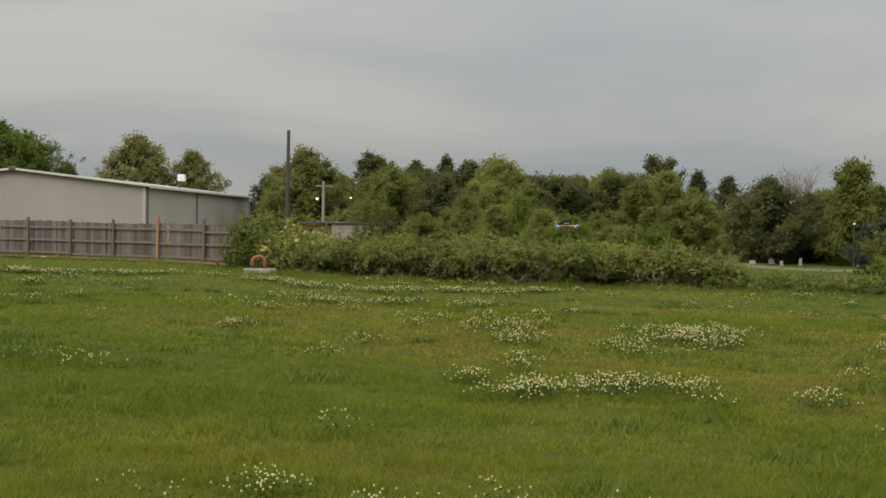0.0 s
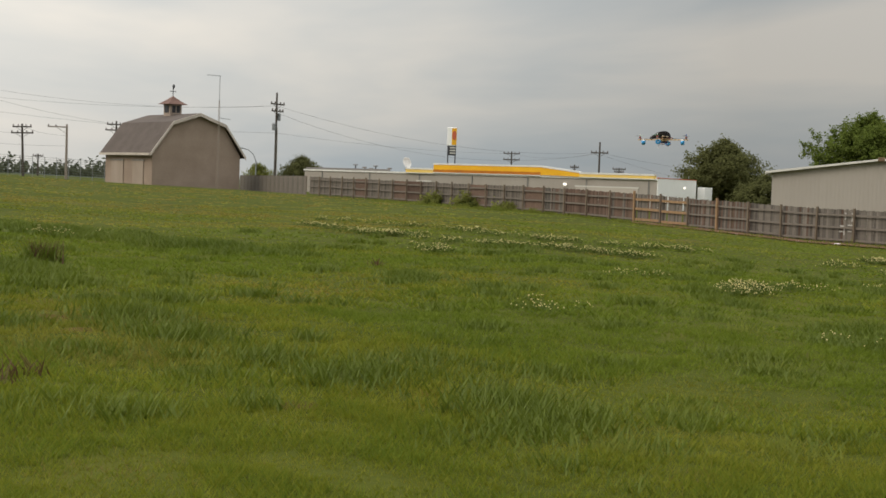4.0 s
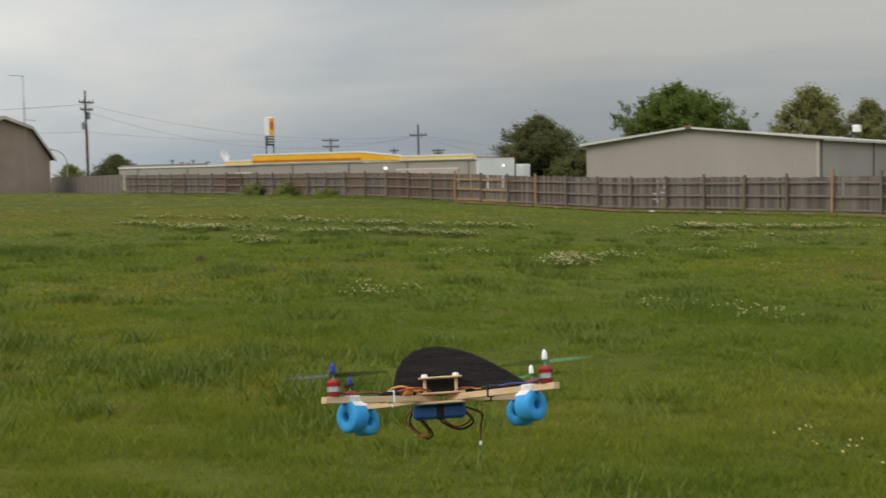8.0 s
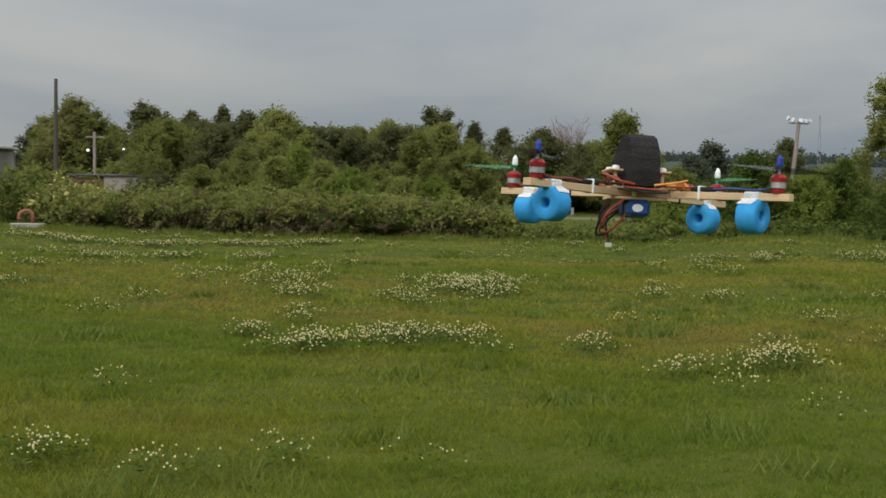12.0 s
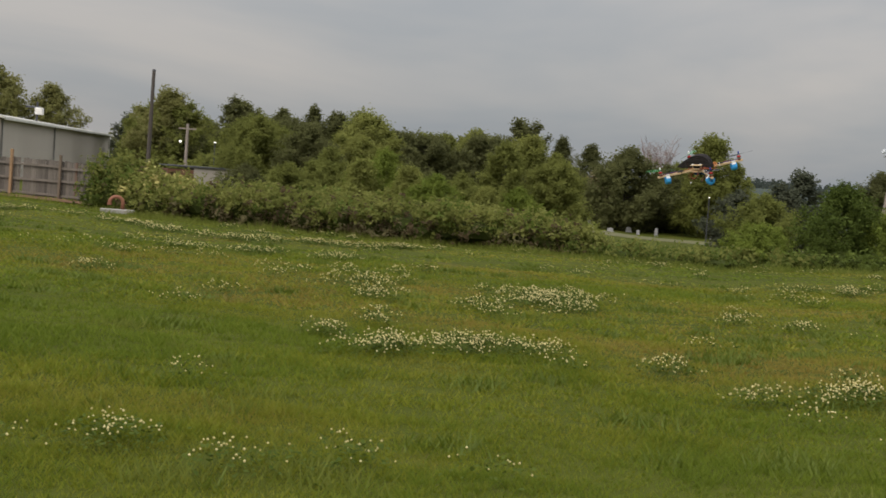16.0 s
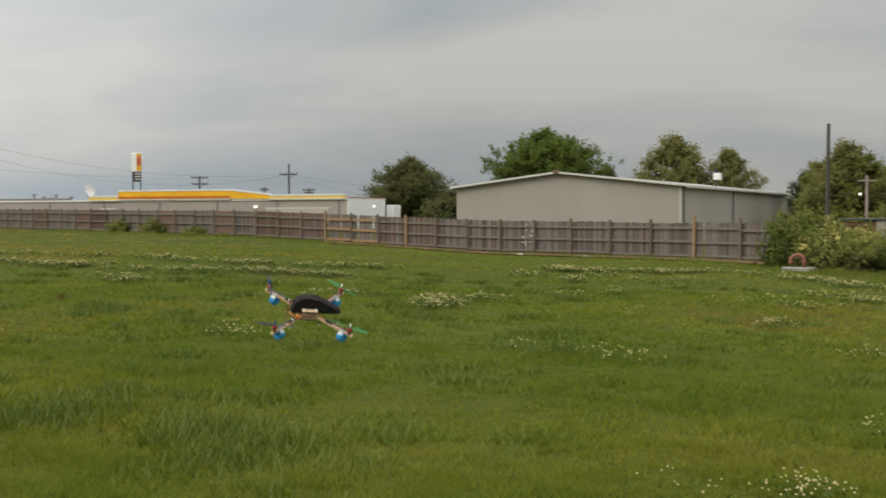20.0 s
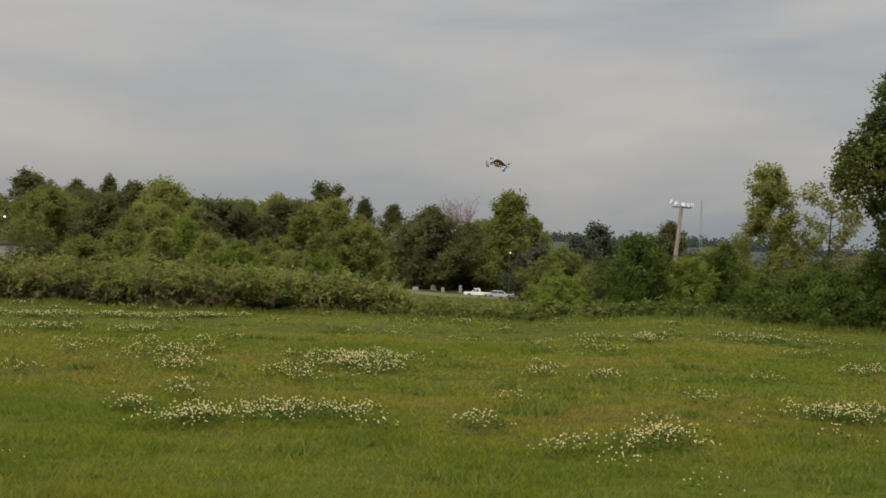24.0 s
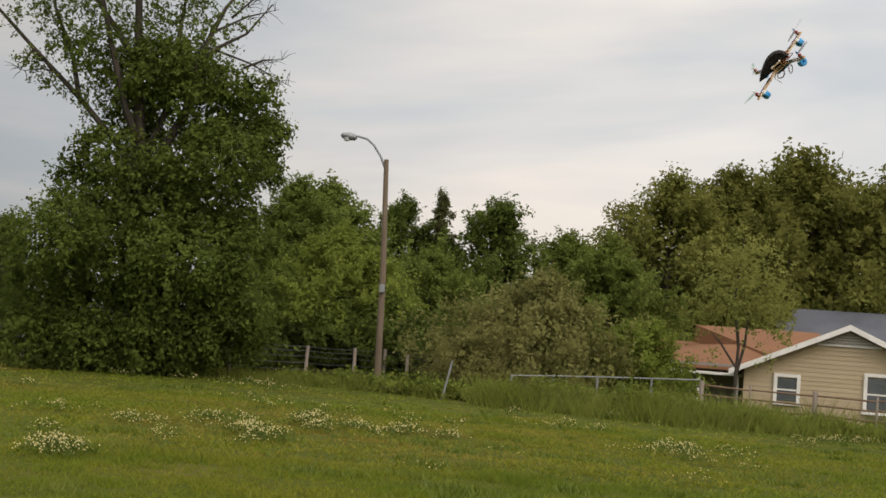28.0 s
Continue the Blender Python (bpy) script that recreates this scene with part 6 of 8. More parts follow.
def bare_tree():
    p = at(-15.75, 262)
    ob = empty("leafless_tree", pose(p.x, p.y, p.z) @ Matrix.Scale(1.75, 4), "pinkish-grey leafless tree crown above the cemetery", "tree")
    rng = random.Random(4)
    bm, tw = bmesh.new(), bmesh.new()
    tube(bm, [(0, 0, -0.2), (0.1, 0, 3), (0, 0, 6)], [0.3, 0.22, 0.15], 7)
    for k in range(26):
        a, s = rng.random() * 6.28, rng.uniform(0.5, 1.0)
        z = rng.uniform(3.5, 6)
        e = (math.cos(a) * 2.4 * s, math.sin(a) * 2.4 * s, rng.uniform(7.5, 10.2))
        m = (e[0] * 0.6, e[1] * 0.6, (z + e[2]) / 2)
        tube(bm, [(0, 0, z), m, e], [0.1, 0.06, 0.02], 5)
        for q in range(12):
            b = tuple(m[i] + (e[i] - m[i]) * rng.random() for i in range(3))
            tube(tw, [b, (b[0] + rng.uniform(-0.9, 0.9), b[1] + rng.uniform(-0.9, 0.9), b[2] + rng.uniform(0.2, 1.1))], [0.03, 0.012], 3)
    part("trunk", bm, bare_twig, ob)
    tagged(part("fine_branching", tw, bare_twig, ob), kind="stuff")


def with_depth(rng, clumps, depth):
    return [(x, rng.uniform(-depth, depth) * min(1.0, 1.5 / max(r, 0.4)), z, r, r, r * 0.9) for x, z, r in clumps]


def vine_tree():
    p = at(-37.28, 45)
    ob = empty("vine_clad_tree", pose(p.x, p.y, p.z, 0, 0, -37.3), "tall old tree smothered in dark green vines", "tree")
    rng = random.Random(12)
    cl = [(0.1, 9.3, 0.7), (-1.75, 8.5, 0.7), (0.1, 8.6, 0.8), (1.1, 8.4, 0.65), (-2.0, 7.8, 0.75), (-0.8, 7.8, 0.75), (0.5, 7.8, 0.9), (1.5, 7.8, 0.65),
          (-2.6, 7.0, 0.7), (-1.4, 7.0, 0.8), (0.0, 7.0, 0.9), (1.2, 7.0, 0.8), (1.8, 6.9, 0.5), (-3.3, 6.0, 0.75), (-2.3, 6.1, 0.6), (-0.6, 6.1, 0.8), (0.6, 6.1, 0.9), (1.4, 6.1, 0.6),
          (-3.5, 5.2, 0.65), (-2.5, 5.2, 0.6), (-0.5, 5.2, 0.9), (0.7, 5.2, 0.85), (-2.5, 4.3, 0.65), (-1.5, 4.3, 0.7), (-0.3, 4.3, 0.95), (0.8, 4.3, 0.75),
          (-2.0, 3.4, 0.7), (-1.0, 3.4, 0.8), (0.1, 3.4, 0.9), (0.9, 3.4, 0.7), (-2.2, 2.5, 0.75), (-1.0, 2.5, 0.9), (0.2, 2.5, 0.9), (1.3, 2.4, 0.8),
          (-2.6, 1.5, 0.9), (-1.2, 1.5, 1.0), (0.2, 1.5, 1.0), (1.6, 1.5, 0.95), (2.4, 1.3, 0.6), (-3.0, 0.7, 0.9), (-1.6, 0.7, 0.9), (0.0, 0.7, 0.9), (1.4, 0.7, 0.9), (2.6, 0.7, 0.7)]
    part("trunk", tubes((((0.1, 0, -0.3), (0, 0, 3), (-0.2, 0, 6), (-0.3, 0, 9)), (0.4, 0.3, 0.2, 0.06)), (((0, 0, 3.5), (-1.2, 0.2, 5.4), (-2.2, 0.3, 8)), (0.2, 0.14, 0.04)),
                        (((-0.6, 0, 4.4), (-2, -0.2, 5.0), (-3.4, -0.3, 5.3)), (0.14, 0.1, 0.03)), (((-0.1, 0, 5), (0.7, 0.1, 6.5), (1.3, 0.2, 7.6)), (0.15, 0.1, 0.03))), bark, ob)
    full = with_sprays(rng, with_depth(rng, [(x * 0.92 - 0.12, z, r * 0.76) for x, z, r in cl], 0.9))
    # darker leaves reach deep into the clumps; the lighter vines lie outside
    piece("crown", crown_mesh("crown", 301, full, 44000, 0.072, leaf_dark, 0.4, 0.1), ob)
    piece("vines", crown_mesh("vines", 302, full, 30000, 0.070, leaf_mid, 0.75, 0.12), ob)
    piece("dry_vines", crown_mesh("dry_vines", 303, with_depth(rng, [(-1.4, 7.4, 0.8), (-2.9, 5.5, 0.9), (-0.9, 6.0, 1.0), (-3.2, 5.0, 0.8), (-2.2, 6.5, 0.7)], 0.7), 5200, 0.07, leaf_olive, 0.8), ob)


def maple():
    p = at(-55.2, 40)
    ob = empty("maple_tree", pose(p.x, p.y, p.z, 0, 0, -55.2), "big tree with bare upper limbs above dense green lower growth", "tree")
    rng = random.Random(17)
    lower = [(-0.3, 9.3, 1.25), (0.6, 9.7, 1.0), (-1.1, 8.9, 1.0), (1.9, 8.9, 0.95), (2.9, 8.8, 0.6), (3.3, 7.9, 0.6), (-0.71, 8.05, 0.95), (0.62, 8.6, 0.95), (1.58, 7.76, 1.0), (2.58, 8.3, 0.7), (3.1, 7.4, 0.75), (-1.44, 6.6, 1.1), (0.27, 6.73, 1.6), (2.03, 6.55, 1.35), (-2.16, 5.3, 1.25),
             (-0.27, 5.08, 1.8), (1.63, 5.08, 1.62), (-2.85, 3.78, 1.5), (-1.16, 3.59, 1.98), (0.91, 3.42, 1.98), (2.6, 4.0, 1.2), (-3.1, 2.1, 1.4), (-1.3, 1.7, 1.8), (0.72, 1.64, 1.8), (2.4, 2.2, 1.3),
             (-3.3, 0.8, 1.1), (-1.7, 0.8, 1.25), (0.1, 0.8, 1.3), (1.6, 1.1, 1.2), (2.9, 1.4, 1.0), (3.4, 6.7, 0.6)]
    high = [(-2.9, 10.2, 0.8), (-1.8, 10.7, 1.0), (0.6, 10.9, 1.0), (1.2, 10.1, 0.85), (-2.2, 9.2, 0.6), (-4.0, 9.2, 0.3), (-1.1, 12.6, 1.3), (0.6, 12.8, 1.0), (-2.8, 12.2, 1.0), (-0.9, 10.6, 0.8), (0.1, 11.9, 0.9), (-3.6, 11.4, 0.7), (-3.4, 10.2, 0.5), (1.7, 11.2, 0.6), (-2.4, 9.8, 0.7), (1.2, 9.4, 0.6), (-1.9, 12.6, 0.9), (-4.4, 10.4, 0.4), (-1.6, 9.3, 0.6),
            (-4.2, 9.4, 0.35), (-3.2, 8.9, 0.45), (-2.8, 9.6, 0.5), (-3.6, 10.6, 0.5), (-2.4, 8.2, 0.45), (-1.9, 8.6, 0.5), (-4.8, 10.9, 0.4), (-5.4, 11.3, 0.4), (-2.2, 10.6, 0.7)]
    part("trunk", tubes((((-0.08, 0, -0.3), (-0.31, 0, 3.66), (-0.69, 0.1, 7.33), (-0.88, 0.1, 9.1), (-1.07, 0, 11.6), (-0.98, 0, 13.6)), (0.42, 0.30, 0.20, 0.15, 0.11, 0.05)), sides=10), bark, ob)
    for pts, rad in ((((-0.5, 0, 5.9), (-1.4, 0.1, 7.1), (-2.6, 0.2, 8.35), (-4.05, 0.2, 9.7), (-5.3, 0.1, 10.9), (-6.2, 0, 11.8)), (0.13, 0.105, 0.085, 0.065, 0.045, 0.02)),
                     (((-0.6, 0.1, 6.8), (-1.2, -0.3, 8.2), (-1.7, -0.6, 9.8), (-2.2, -0.8, 11.6), (-2.4, -0.8, 13.2)), (0.13, 0.11, 0.09, 0.06, 0.03)),
                     (((-0.5, 0, 6.5), (0.1, 0.4, 8.4), (0.2, 0.6, 10.2), (0.4, 0.7, 12.4)), (0.13, 0.11, 0.08, 0.04)),
                     (((-2.6, 0.2, 8.35), (-2.9, 0.5, 9.6), (-3.6, 0.7, 11.2), (-3.9, 0.7, 12.6)), (0.09, 0.07, 0.05, 0.02)),
                     (((0.8, -0.3, 9.7), (1.5, -0.5, 10.3), (2.3, -0.6, 10.8), (3.0, -0.7, 11.8)), (0.08, 0.06, 0.04, 0.015)),
                     (((-0.88, 0.1, 9.4), (-1.5, 0.3, 10.4), (-2.4, 0.5, 11.6), (-3.0, 0.5, 12.5)), (0.13, 0.1, 0.07, 0.03)),
                     (((-0.3, 0, 6.2), (0.66, -0.2, 8.2), (0.8, -0.3, 9.7), (1.1, -0.3, 10.4), (1.6, -0.3, 11.6), (2.4, -0.3, 12.8)), (0.17, 0.14, 0.11, 0.09, 0.06, 0.02))):
        part("limb", tubes((pts, rad), sides=7), bark, ob)
    tw = bmesh.new()
    starts = [((1.1, -0.3, 10.3), (3.8, -0.6, 9.3)), ((1.3, -0.3, 10.8), (3.3, 0.2, 11.9)), ((2.3, -0.4, 9.75), (3.5, -0.2, 10.2)), ((1.8, -0.3, 11.3), (3.0, -0.6, 12.3)), ((-4.05, 0.2, 9.7), (-4.4, 0.1, 8.9)),
              ((-3.2, 0.2, 9.0), (-4.3, 0.3, 9.0)), ((-5.3, 0.1, 10.9), (-5.2, 0.3, 11.9)), ((-2.4, 0.5, 11.6), (-1.9, 0.5, 12.6)), ((2.0, -0.3, 12.1), (3.3, -0.3, 12.5))]
    for a, b in starts:
        a, b = Vector(a), Vector(b)
        mid = a.lerp(b, 0.5) + Vector((0, 0, 0.12))
        tube(tw, [a, mid, b], [0.05, 0.03, 0.008], 5)
        for k in range(16):
            s = a.lerp(b, rng.uniform(0.25, 1))
            e = s + Vector((rng.uniform(-0.1, 0.55) * (1 if b.x > 0 else -1), rng.uniform(-0.3, 0.3), rng.uniform(-0.35, 0.5)))
            tube(tw, [s, s.lerp(e, 0.5) + Vector((0, 0, 0.05)), e], [0.014, 0.010, 0.004], 3)
    tagged(part("fine_branching", tw, bark, ob, "bare grey twigs"), kind="stuff")
    low = with_sprays(rng, with_depth(rng, [(x, z, r * 0.9) for x, z, r in lower], 1.6))
    piece("crown", crown_mesh("crown", 311, low, 90000, 0.070, leaf_maple, 0.6, 0.14, fill=9), ob)
    # darker leaves in the same clumps, down to near their centres
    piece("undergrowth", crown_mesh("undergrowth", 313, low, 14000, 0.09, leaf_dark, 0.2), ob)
    piece("upper_crown", crown_mesh("upper_crown", 312, with_depth(rng, [(x, z, r * 1.15) for x, z, r in high], 0.9), 15000, 0.060, leaf_maple, 0.35, 0.12, sprig=14), ob)


def house_tree():
    p = at(-81.55, 43)
    ob = empty("young_tree", pose(p.x, p.y, p.z, 0, 0, -81), "slim young tree with yellowish leaves before the house", "tree")
    part("trunk", tubes((((0, 0, -0.3), (0.05, 0, 1.2), (0.1, 0, 2.6)), (0.08, 0.065, 0.045)), (((0.05, 0, 1.5), (0.3, 0, 2.6), (0.4, 0.1, 4.2)), (0.06, 0.045, 0.02)), (((0.06, 0, 1.8), (-0.5, 0, 2.6), (-0.8, 0, 2.9)), (0.045, 0.03, 0.01)),
                        (((0.1, 0, 2.5), (-0.1, 0.1, 4), (0.1, 0, 6.2)), (0.06, 0.04, 0.01)), sides=7), bark, ob)
    rng = random.Random(9)
    cl = with_depth(rng, [(0.2, 5.9, 0.8), (-0.5, 5.2, 0.9), (0.8, 5.1, 0.9), (-0.9, 4.2, 0.9), (0.3, 4.3, 1.1), (1.2, 4.2, 0.8), (-1.0, 3.2, 0.6), (0.4, 3.4, 0.9), (1.2, 3.2, 0.6), (-0.8, 2.2, 0.35), (1.1, 2.0, 0.35)], 0.8)
    piece("crown", crown_mesh("crown", 321, cl, 4200, 0.062, wood_light, 0.2, 0.15), ob)


bare_tree()
vine_tree()
maple()
house_tree()


# ---- hedges, weeds ----
def along(spots, n):
    """n places spread along a line of (heading, distance, half height, half depth)."""
    s = np.array(spots, float)
    t = np.linspace(0, len(s) - 1, n)
    k = np.arange(len(s))
    return np.stack([np.interp(t, k, s[:, c]) for c in range(s.shape[1])], 1)


def hedge(name, label, category, spots, n, leaves_n, size, mats, seed, lump=0.35):
    rng = np.random.default_rng(seed)
    ob = empty(name, pose(0, 0, 0), label, category)
    cl = []
    for az, d, hh, dep in along(spots, n):
        d2 = d + rng.uniform(-0.5, 0.8) * dep
        p = at(az + rng.uniform(-0.15, 0.15), d2)
        h = hh * rng.uniform(1 - lump, 1 + lump * 0.4)
        cl.append((p.x, p.y, p.z + h * 0.9, dep * rng.uniform(0.7, 1.1), dep * rng.uniform(0.7, 1.1), h))
    total = sum(w for _, w in mats)
    for k, (mt, w) in enumerate(mats):
        some = cl
        # upper sprays are mostly paler leaves, which also paint highlights; brown hangs low
        if k:
            some = []
            for x, y, z, a, b, c in cl:
                for q in range(2):
                    u, s, low = rng.uniform(0, 6.28), rng.uniform(0.24, 0.5), -0.7 if mt is wood_brown else 0.3
                    some.append((x + a * 0.8 * math.cos(u), y + b * 0.8 * math.sin(u), z + c * rng.uniform(low, low + 0.6), a * s, b * s, c * s))
        piece("foliage", crown_mesh("foliage", seed + k, some, int(leaves_n * w / total), size, mt, 0.6 if k else 0.5, 0.06), ob)
    # solid dark lumps added as filler: close gaps and paint the inner shade
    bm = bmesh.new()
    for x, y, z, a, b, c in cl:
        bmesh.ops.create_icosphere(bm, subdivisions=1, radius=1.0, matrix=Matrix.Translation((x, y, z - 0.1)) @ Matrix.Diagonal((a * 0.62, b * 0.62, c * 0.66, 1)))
    tagged(part("thicket", bm, leaf_dark, ob, "dark filler lumps inside the foliage"), kind="stuff")
    return ob


hedge("bramble_hedge", "long overgrown bramble hedge with reddish and green leaves", "hedge",
      [(7.4, 51, 0.80, 1.2), (5, 48, 0.72, 1.3), (2, 47, 0.70, 1.4), (-1, 46.5, 0.72, 1.4), (-4, 46, 0.70, 1.4), (-8, 46, 0.68, 1.4), (-11, 46, 0.62, 1.3), (-12.6, 46, 0.48, 1.0)],
      110, 66000, 0.078, ((leaf_brown, 3.0), (wood_brown, 2.4), (wood_mid, 2.6), (hedge_tip, 3.8), (leaf_green, 1.6)), 401, 0.28)
hedge("low_hedge", "low ragged hedge of brambles and weeds", "hedge",
      [(-12.6, 45.5, 0.26, 0.9), (-16, 45.5, 0.28, 0.9), (-20, 45.5, 0.30, 0.9), (-22.5, 46, 0.26, 0.9)],
      34, 7800, 0.08, ((leaf_mid, 4), (wood_light, 2), (wood_mid, 2)), 421)
# dark weeds, with the stretch's shade put into a darker leaf mix
hedge("weed_fringe", "dark green fringe of weeds before the bushes", "weeds",
      [(-22.5, 46, 0.20, 0.8), (-26, 46, 0.20, 0.8), (-30, 45, 0.22, 0.8), (-36, 45, 0.20, 0.7)],
      36, 7600, 0.08, ((leaf_mid, 5), (leaf_green, 2), (leaf_dark, 2)), 423)
hedge("elder_bush", "pale green flowering bush beside the clay pipe", "bush",
      [(7.3, 50, 0.72, 0.8), (6.5, 49, 0.9, 1.0), (5.6, 48.5, 0.6, 0.8)], 10, 5200, 0.09, ((wood_light, 3), (dry_grass, 0.5)), 431)
hedge("fence_brambles", "dark brambles climbing over the fence end", "brambles",
      [(9.2, 53.0, 0.75, 0.6), (8.6, 52.0, 0.95, 0.7), (7.6, 51, 0.95, 0.9)], 12, 4600, 0.09, ((leaf_mid, 3), (wood_mid, 1.5)), 441)
for az, d, hh in ((38.55, 95.0, 0.42), (36.97, 90.6, 0.48), (35.2, 86.5, 0.2)):
    hedge("weed_clump", "green clump of tall weeds at the fence's foot", "weeds", [(az + 0.25, d, hh * 0.7, 0.5), (az, d, hh, 0.6), (az - 0.3, d, hh * 0.8, 0.5)], 5, 900, 0.10, ((wood_mid, 1), (wood_light, 0.5)), 470 + int(az))
hedge("undergrowth", "dark undergrowth behind the wire fence", "undergrowth",
      [(-47, 50, 0.9, 1.2), (-50, 47, 1.0, 1.4), (-59, 44, 0.9, 1.4), (-63, 46, 1.2, 1.6), (-67, 46, 1.3, 1.6), (-71, 44, 1.2, 1.6), (-76, 44, 1.0, 1.4), (-79, 45, 0.8, 1.2)],
      60, 15000, 0.13, ((leaf_dark, 3), (leaf_mid, 3)), 451)


hedge("weed_bank", "bank of leafy green weeds along the rail fence", "weeds",
      [(-61.5, 39.6, 0.16, 0.5), (-65, 39.2, 0.24, 0.55), (-69, 37.4, 0.26, 0.6), (-73, 36.0, 0.34, 0.6), (-77, 35.6, 0.38, 0.65), (-80.5, 35.8, 0.36, 0.6), (-84, 36.6, 0.22, 0.5), (-90, 37, 0.2, 0.5)],
      64, 17000, 0.06, ((weed_mat, 5), (leaf_fresh, 2), (leaf_green, 2)), 461)


for az, d, hh in ((-44.9, 41.5, 0.22), (-46.0, 41.3, 0.20)):
    hedge("weed_clump", "green clump of tall weeds before the gate", "weeds", [(az + 0.6, d, hh * 0.6, 0.35), (az, d, hh, 0.45), (az - 0.6, d, hh * 0.6, 0.35)], 6, 1300, 0.06, ((weed_mat, 2), (leaf_mid, 1)), 480 + int(-az))


def woods_behind():
    """Joined far foliage that closes the view between and behind the single trees."""
    rng = np.random.default_rng(77)
    for name, spots, n, cnt, size, mt, label in (
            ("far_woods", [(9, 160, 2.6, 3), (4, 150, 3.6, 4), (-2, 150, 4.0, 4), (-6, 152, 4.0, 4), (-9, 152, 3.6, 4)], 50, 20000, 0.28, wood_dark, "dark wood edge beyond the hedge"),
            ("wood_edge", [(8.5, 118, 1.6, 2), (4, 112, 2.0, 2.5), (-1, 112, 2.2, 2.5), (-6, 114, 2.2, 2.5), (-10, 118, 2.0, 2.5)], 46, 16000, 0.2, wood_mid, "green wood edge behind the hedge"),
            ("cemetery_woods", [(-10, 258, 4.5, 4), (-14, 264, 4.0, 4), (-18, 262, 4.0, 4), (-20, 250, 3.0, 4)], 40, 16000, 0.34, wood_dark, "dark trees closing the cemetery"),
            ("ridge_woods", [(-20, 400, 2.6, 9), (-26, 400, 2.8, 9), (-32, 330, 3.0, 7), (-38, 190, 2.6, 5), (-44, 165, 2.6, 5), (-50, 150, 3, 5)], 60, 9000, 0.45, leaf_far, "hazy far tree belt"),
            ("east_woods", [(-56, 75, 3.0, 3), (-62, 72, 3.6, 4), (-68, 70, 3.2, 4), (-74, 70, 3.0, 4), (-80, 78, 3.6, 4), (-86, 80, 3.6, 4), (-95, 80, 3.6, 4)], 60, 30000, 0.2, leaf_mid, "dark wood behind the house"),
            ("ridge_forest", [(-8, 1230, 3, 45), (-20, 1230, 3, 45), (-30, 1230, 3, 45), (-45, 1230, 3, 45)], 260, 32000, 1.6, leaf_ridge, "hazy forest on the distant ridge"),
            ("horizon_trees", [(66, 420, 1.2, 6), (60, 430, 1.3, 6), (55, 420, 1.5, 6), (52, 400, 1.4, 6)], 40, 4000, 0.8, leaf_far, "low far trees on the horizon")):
        cl = []
        for az, d, hh, dep in along(spots, n):
            p = at(az + rng.uniform(-0.4, 0.4), d * rng.uniform(0.95, 1.1))
            h = hh * rng.uniform(0.6, 1.2)
            cl.append((p.x, p.y, p.z + h * 0.8, dep * rng.uniform(0.7, 1.2), dep, h))
        ob = new(name, crown_mesh(name, 500 + n, cl, cnt, size, mt, 0.5, size * 0.2))
        tagged(ob, label, "woods", kind="stuff")


woods_behind()


# ---- grass and clover ----
def blades(rng, x, y, height, width, lean, turn=None):
    n = len(x)
    z = ground_at(x, y, rough=True)
    a = rng.random(n) * 2 * np.pi
    h = height * rng.uniform(0.55, 1.3, n)
    w = width * rng.uniform(0.7, 1.3, n)
    base = np.stack([x, y, z - 0.01], 1)
    side = np.stack([np.cos(a), np.sin(a), 0 * a], 1) * w[:, None]
    b = rng.random(n) * 2 * np.pi if turn is None else turn
    tip = base + np.stack([np.cos(b) * h * lean, np.sin(b) * h * lean, h], 1)
    v = np.stack([base - side, base + side, tip], 1).reshape(-1, 3)
    return v, np.arange(3 * n).reshape(-1, 3)


def sector(rng, n, d0, d1, a0=-97, a1=72, power=1.0):
    d = np.sqrt(rng.uniform(0, 1, n) ** power * (d1 ** 2 - d0 ** 2) + d0 ** 2)
    a = np.radians(rng.uniform(a0, a1, n))
    return -d * np.sin(a), d * np.cos(a)


CHANCE = np.random.default_rng(5).random((128, 128))


def patchy(x, y, size, seed=0):
    """Smooth random values from 0 to 1 with blotches of the given size."""
    u, v = x / size + seed * 17.3, y / size + seed * 31.7
    i, j = np.floor(u).astype(int), np.floor(v).astype(int)
    a, b = u - i, v - j
    a, b = a * a * (3 - 2 * a), b * b * (3 - 2 * b)
    g = lambda p, q: CHANCE[p % 128, q % 128]
    return (g(i, j) * (1 - a) + g(i + 1, j) * a) * (1 - b) + (g(i, j + 1) * (1 - a) + g(i + 1, j + 1) * a) * b


# bare patches in the turf: heading, distance, half length, half width
BARE = [(60.6, 26.9, 1.0, 0.6), (55.35, 13.8, 0.35, 0.3), (53.98, 12.9, 0.3, 0.22), (44.22, 8.9, 0.26, 0.24), (61.5, 10.5, 0.25, 0.2), (36.5, 11.4, 0.2, 0.16)]


def bare_patches():
    rng = random.Random(3)
    for az, d, r, q in BARE:
        p = at(az, d)
        v, f = [(p.x, p.y, float(ground_at(p.x, p.y, True)) + 0.012)], []
        for ring in (0.5, 1.0):
            for k in range(20):
                u = k * math.pi / 10
                s = ring * rng.uniform(0.75, 1.1)
                x, y = p.x + math.cos(u) * q * s, p.y + math.sin(u) * r * s
                v.append((x, y, float(ground_at(x, y, True)) + (0.012 if ring < 1 else -0.01)))
        tri = [(0, 1 + k, 1 + (k + 1) % 20) for k in range(20)]
        for k in range(20):
            a, b = 1 + k, 1 + (k + 1) % 20
            tri += [(a, a + 20, b + 20), (a, b + 20, b)]
        tagged(new("bare_patch", mesh_of("bare_patch", v, tri, [bare_soil], True)), "worn brownish bare patch in the turf", "soil", "bare patches", kind="structure")


bare_patches()


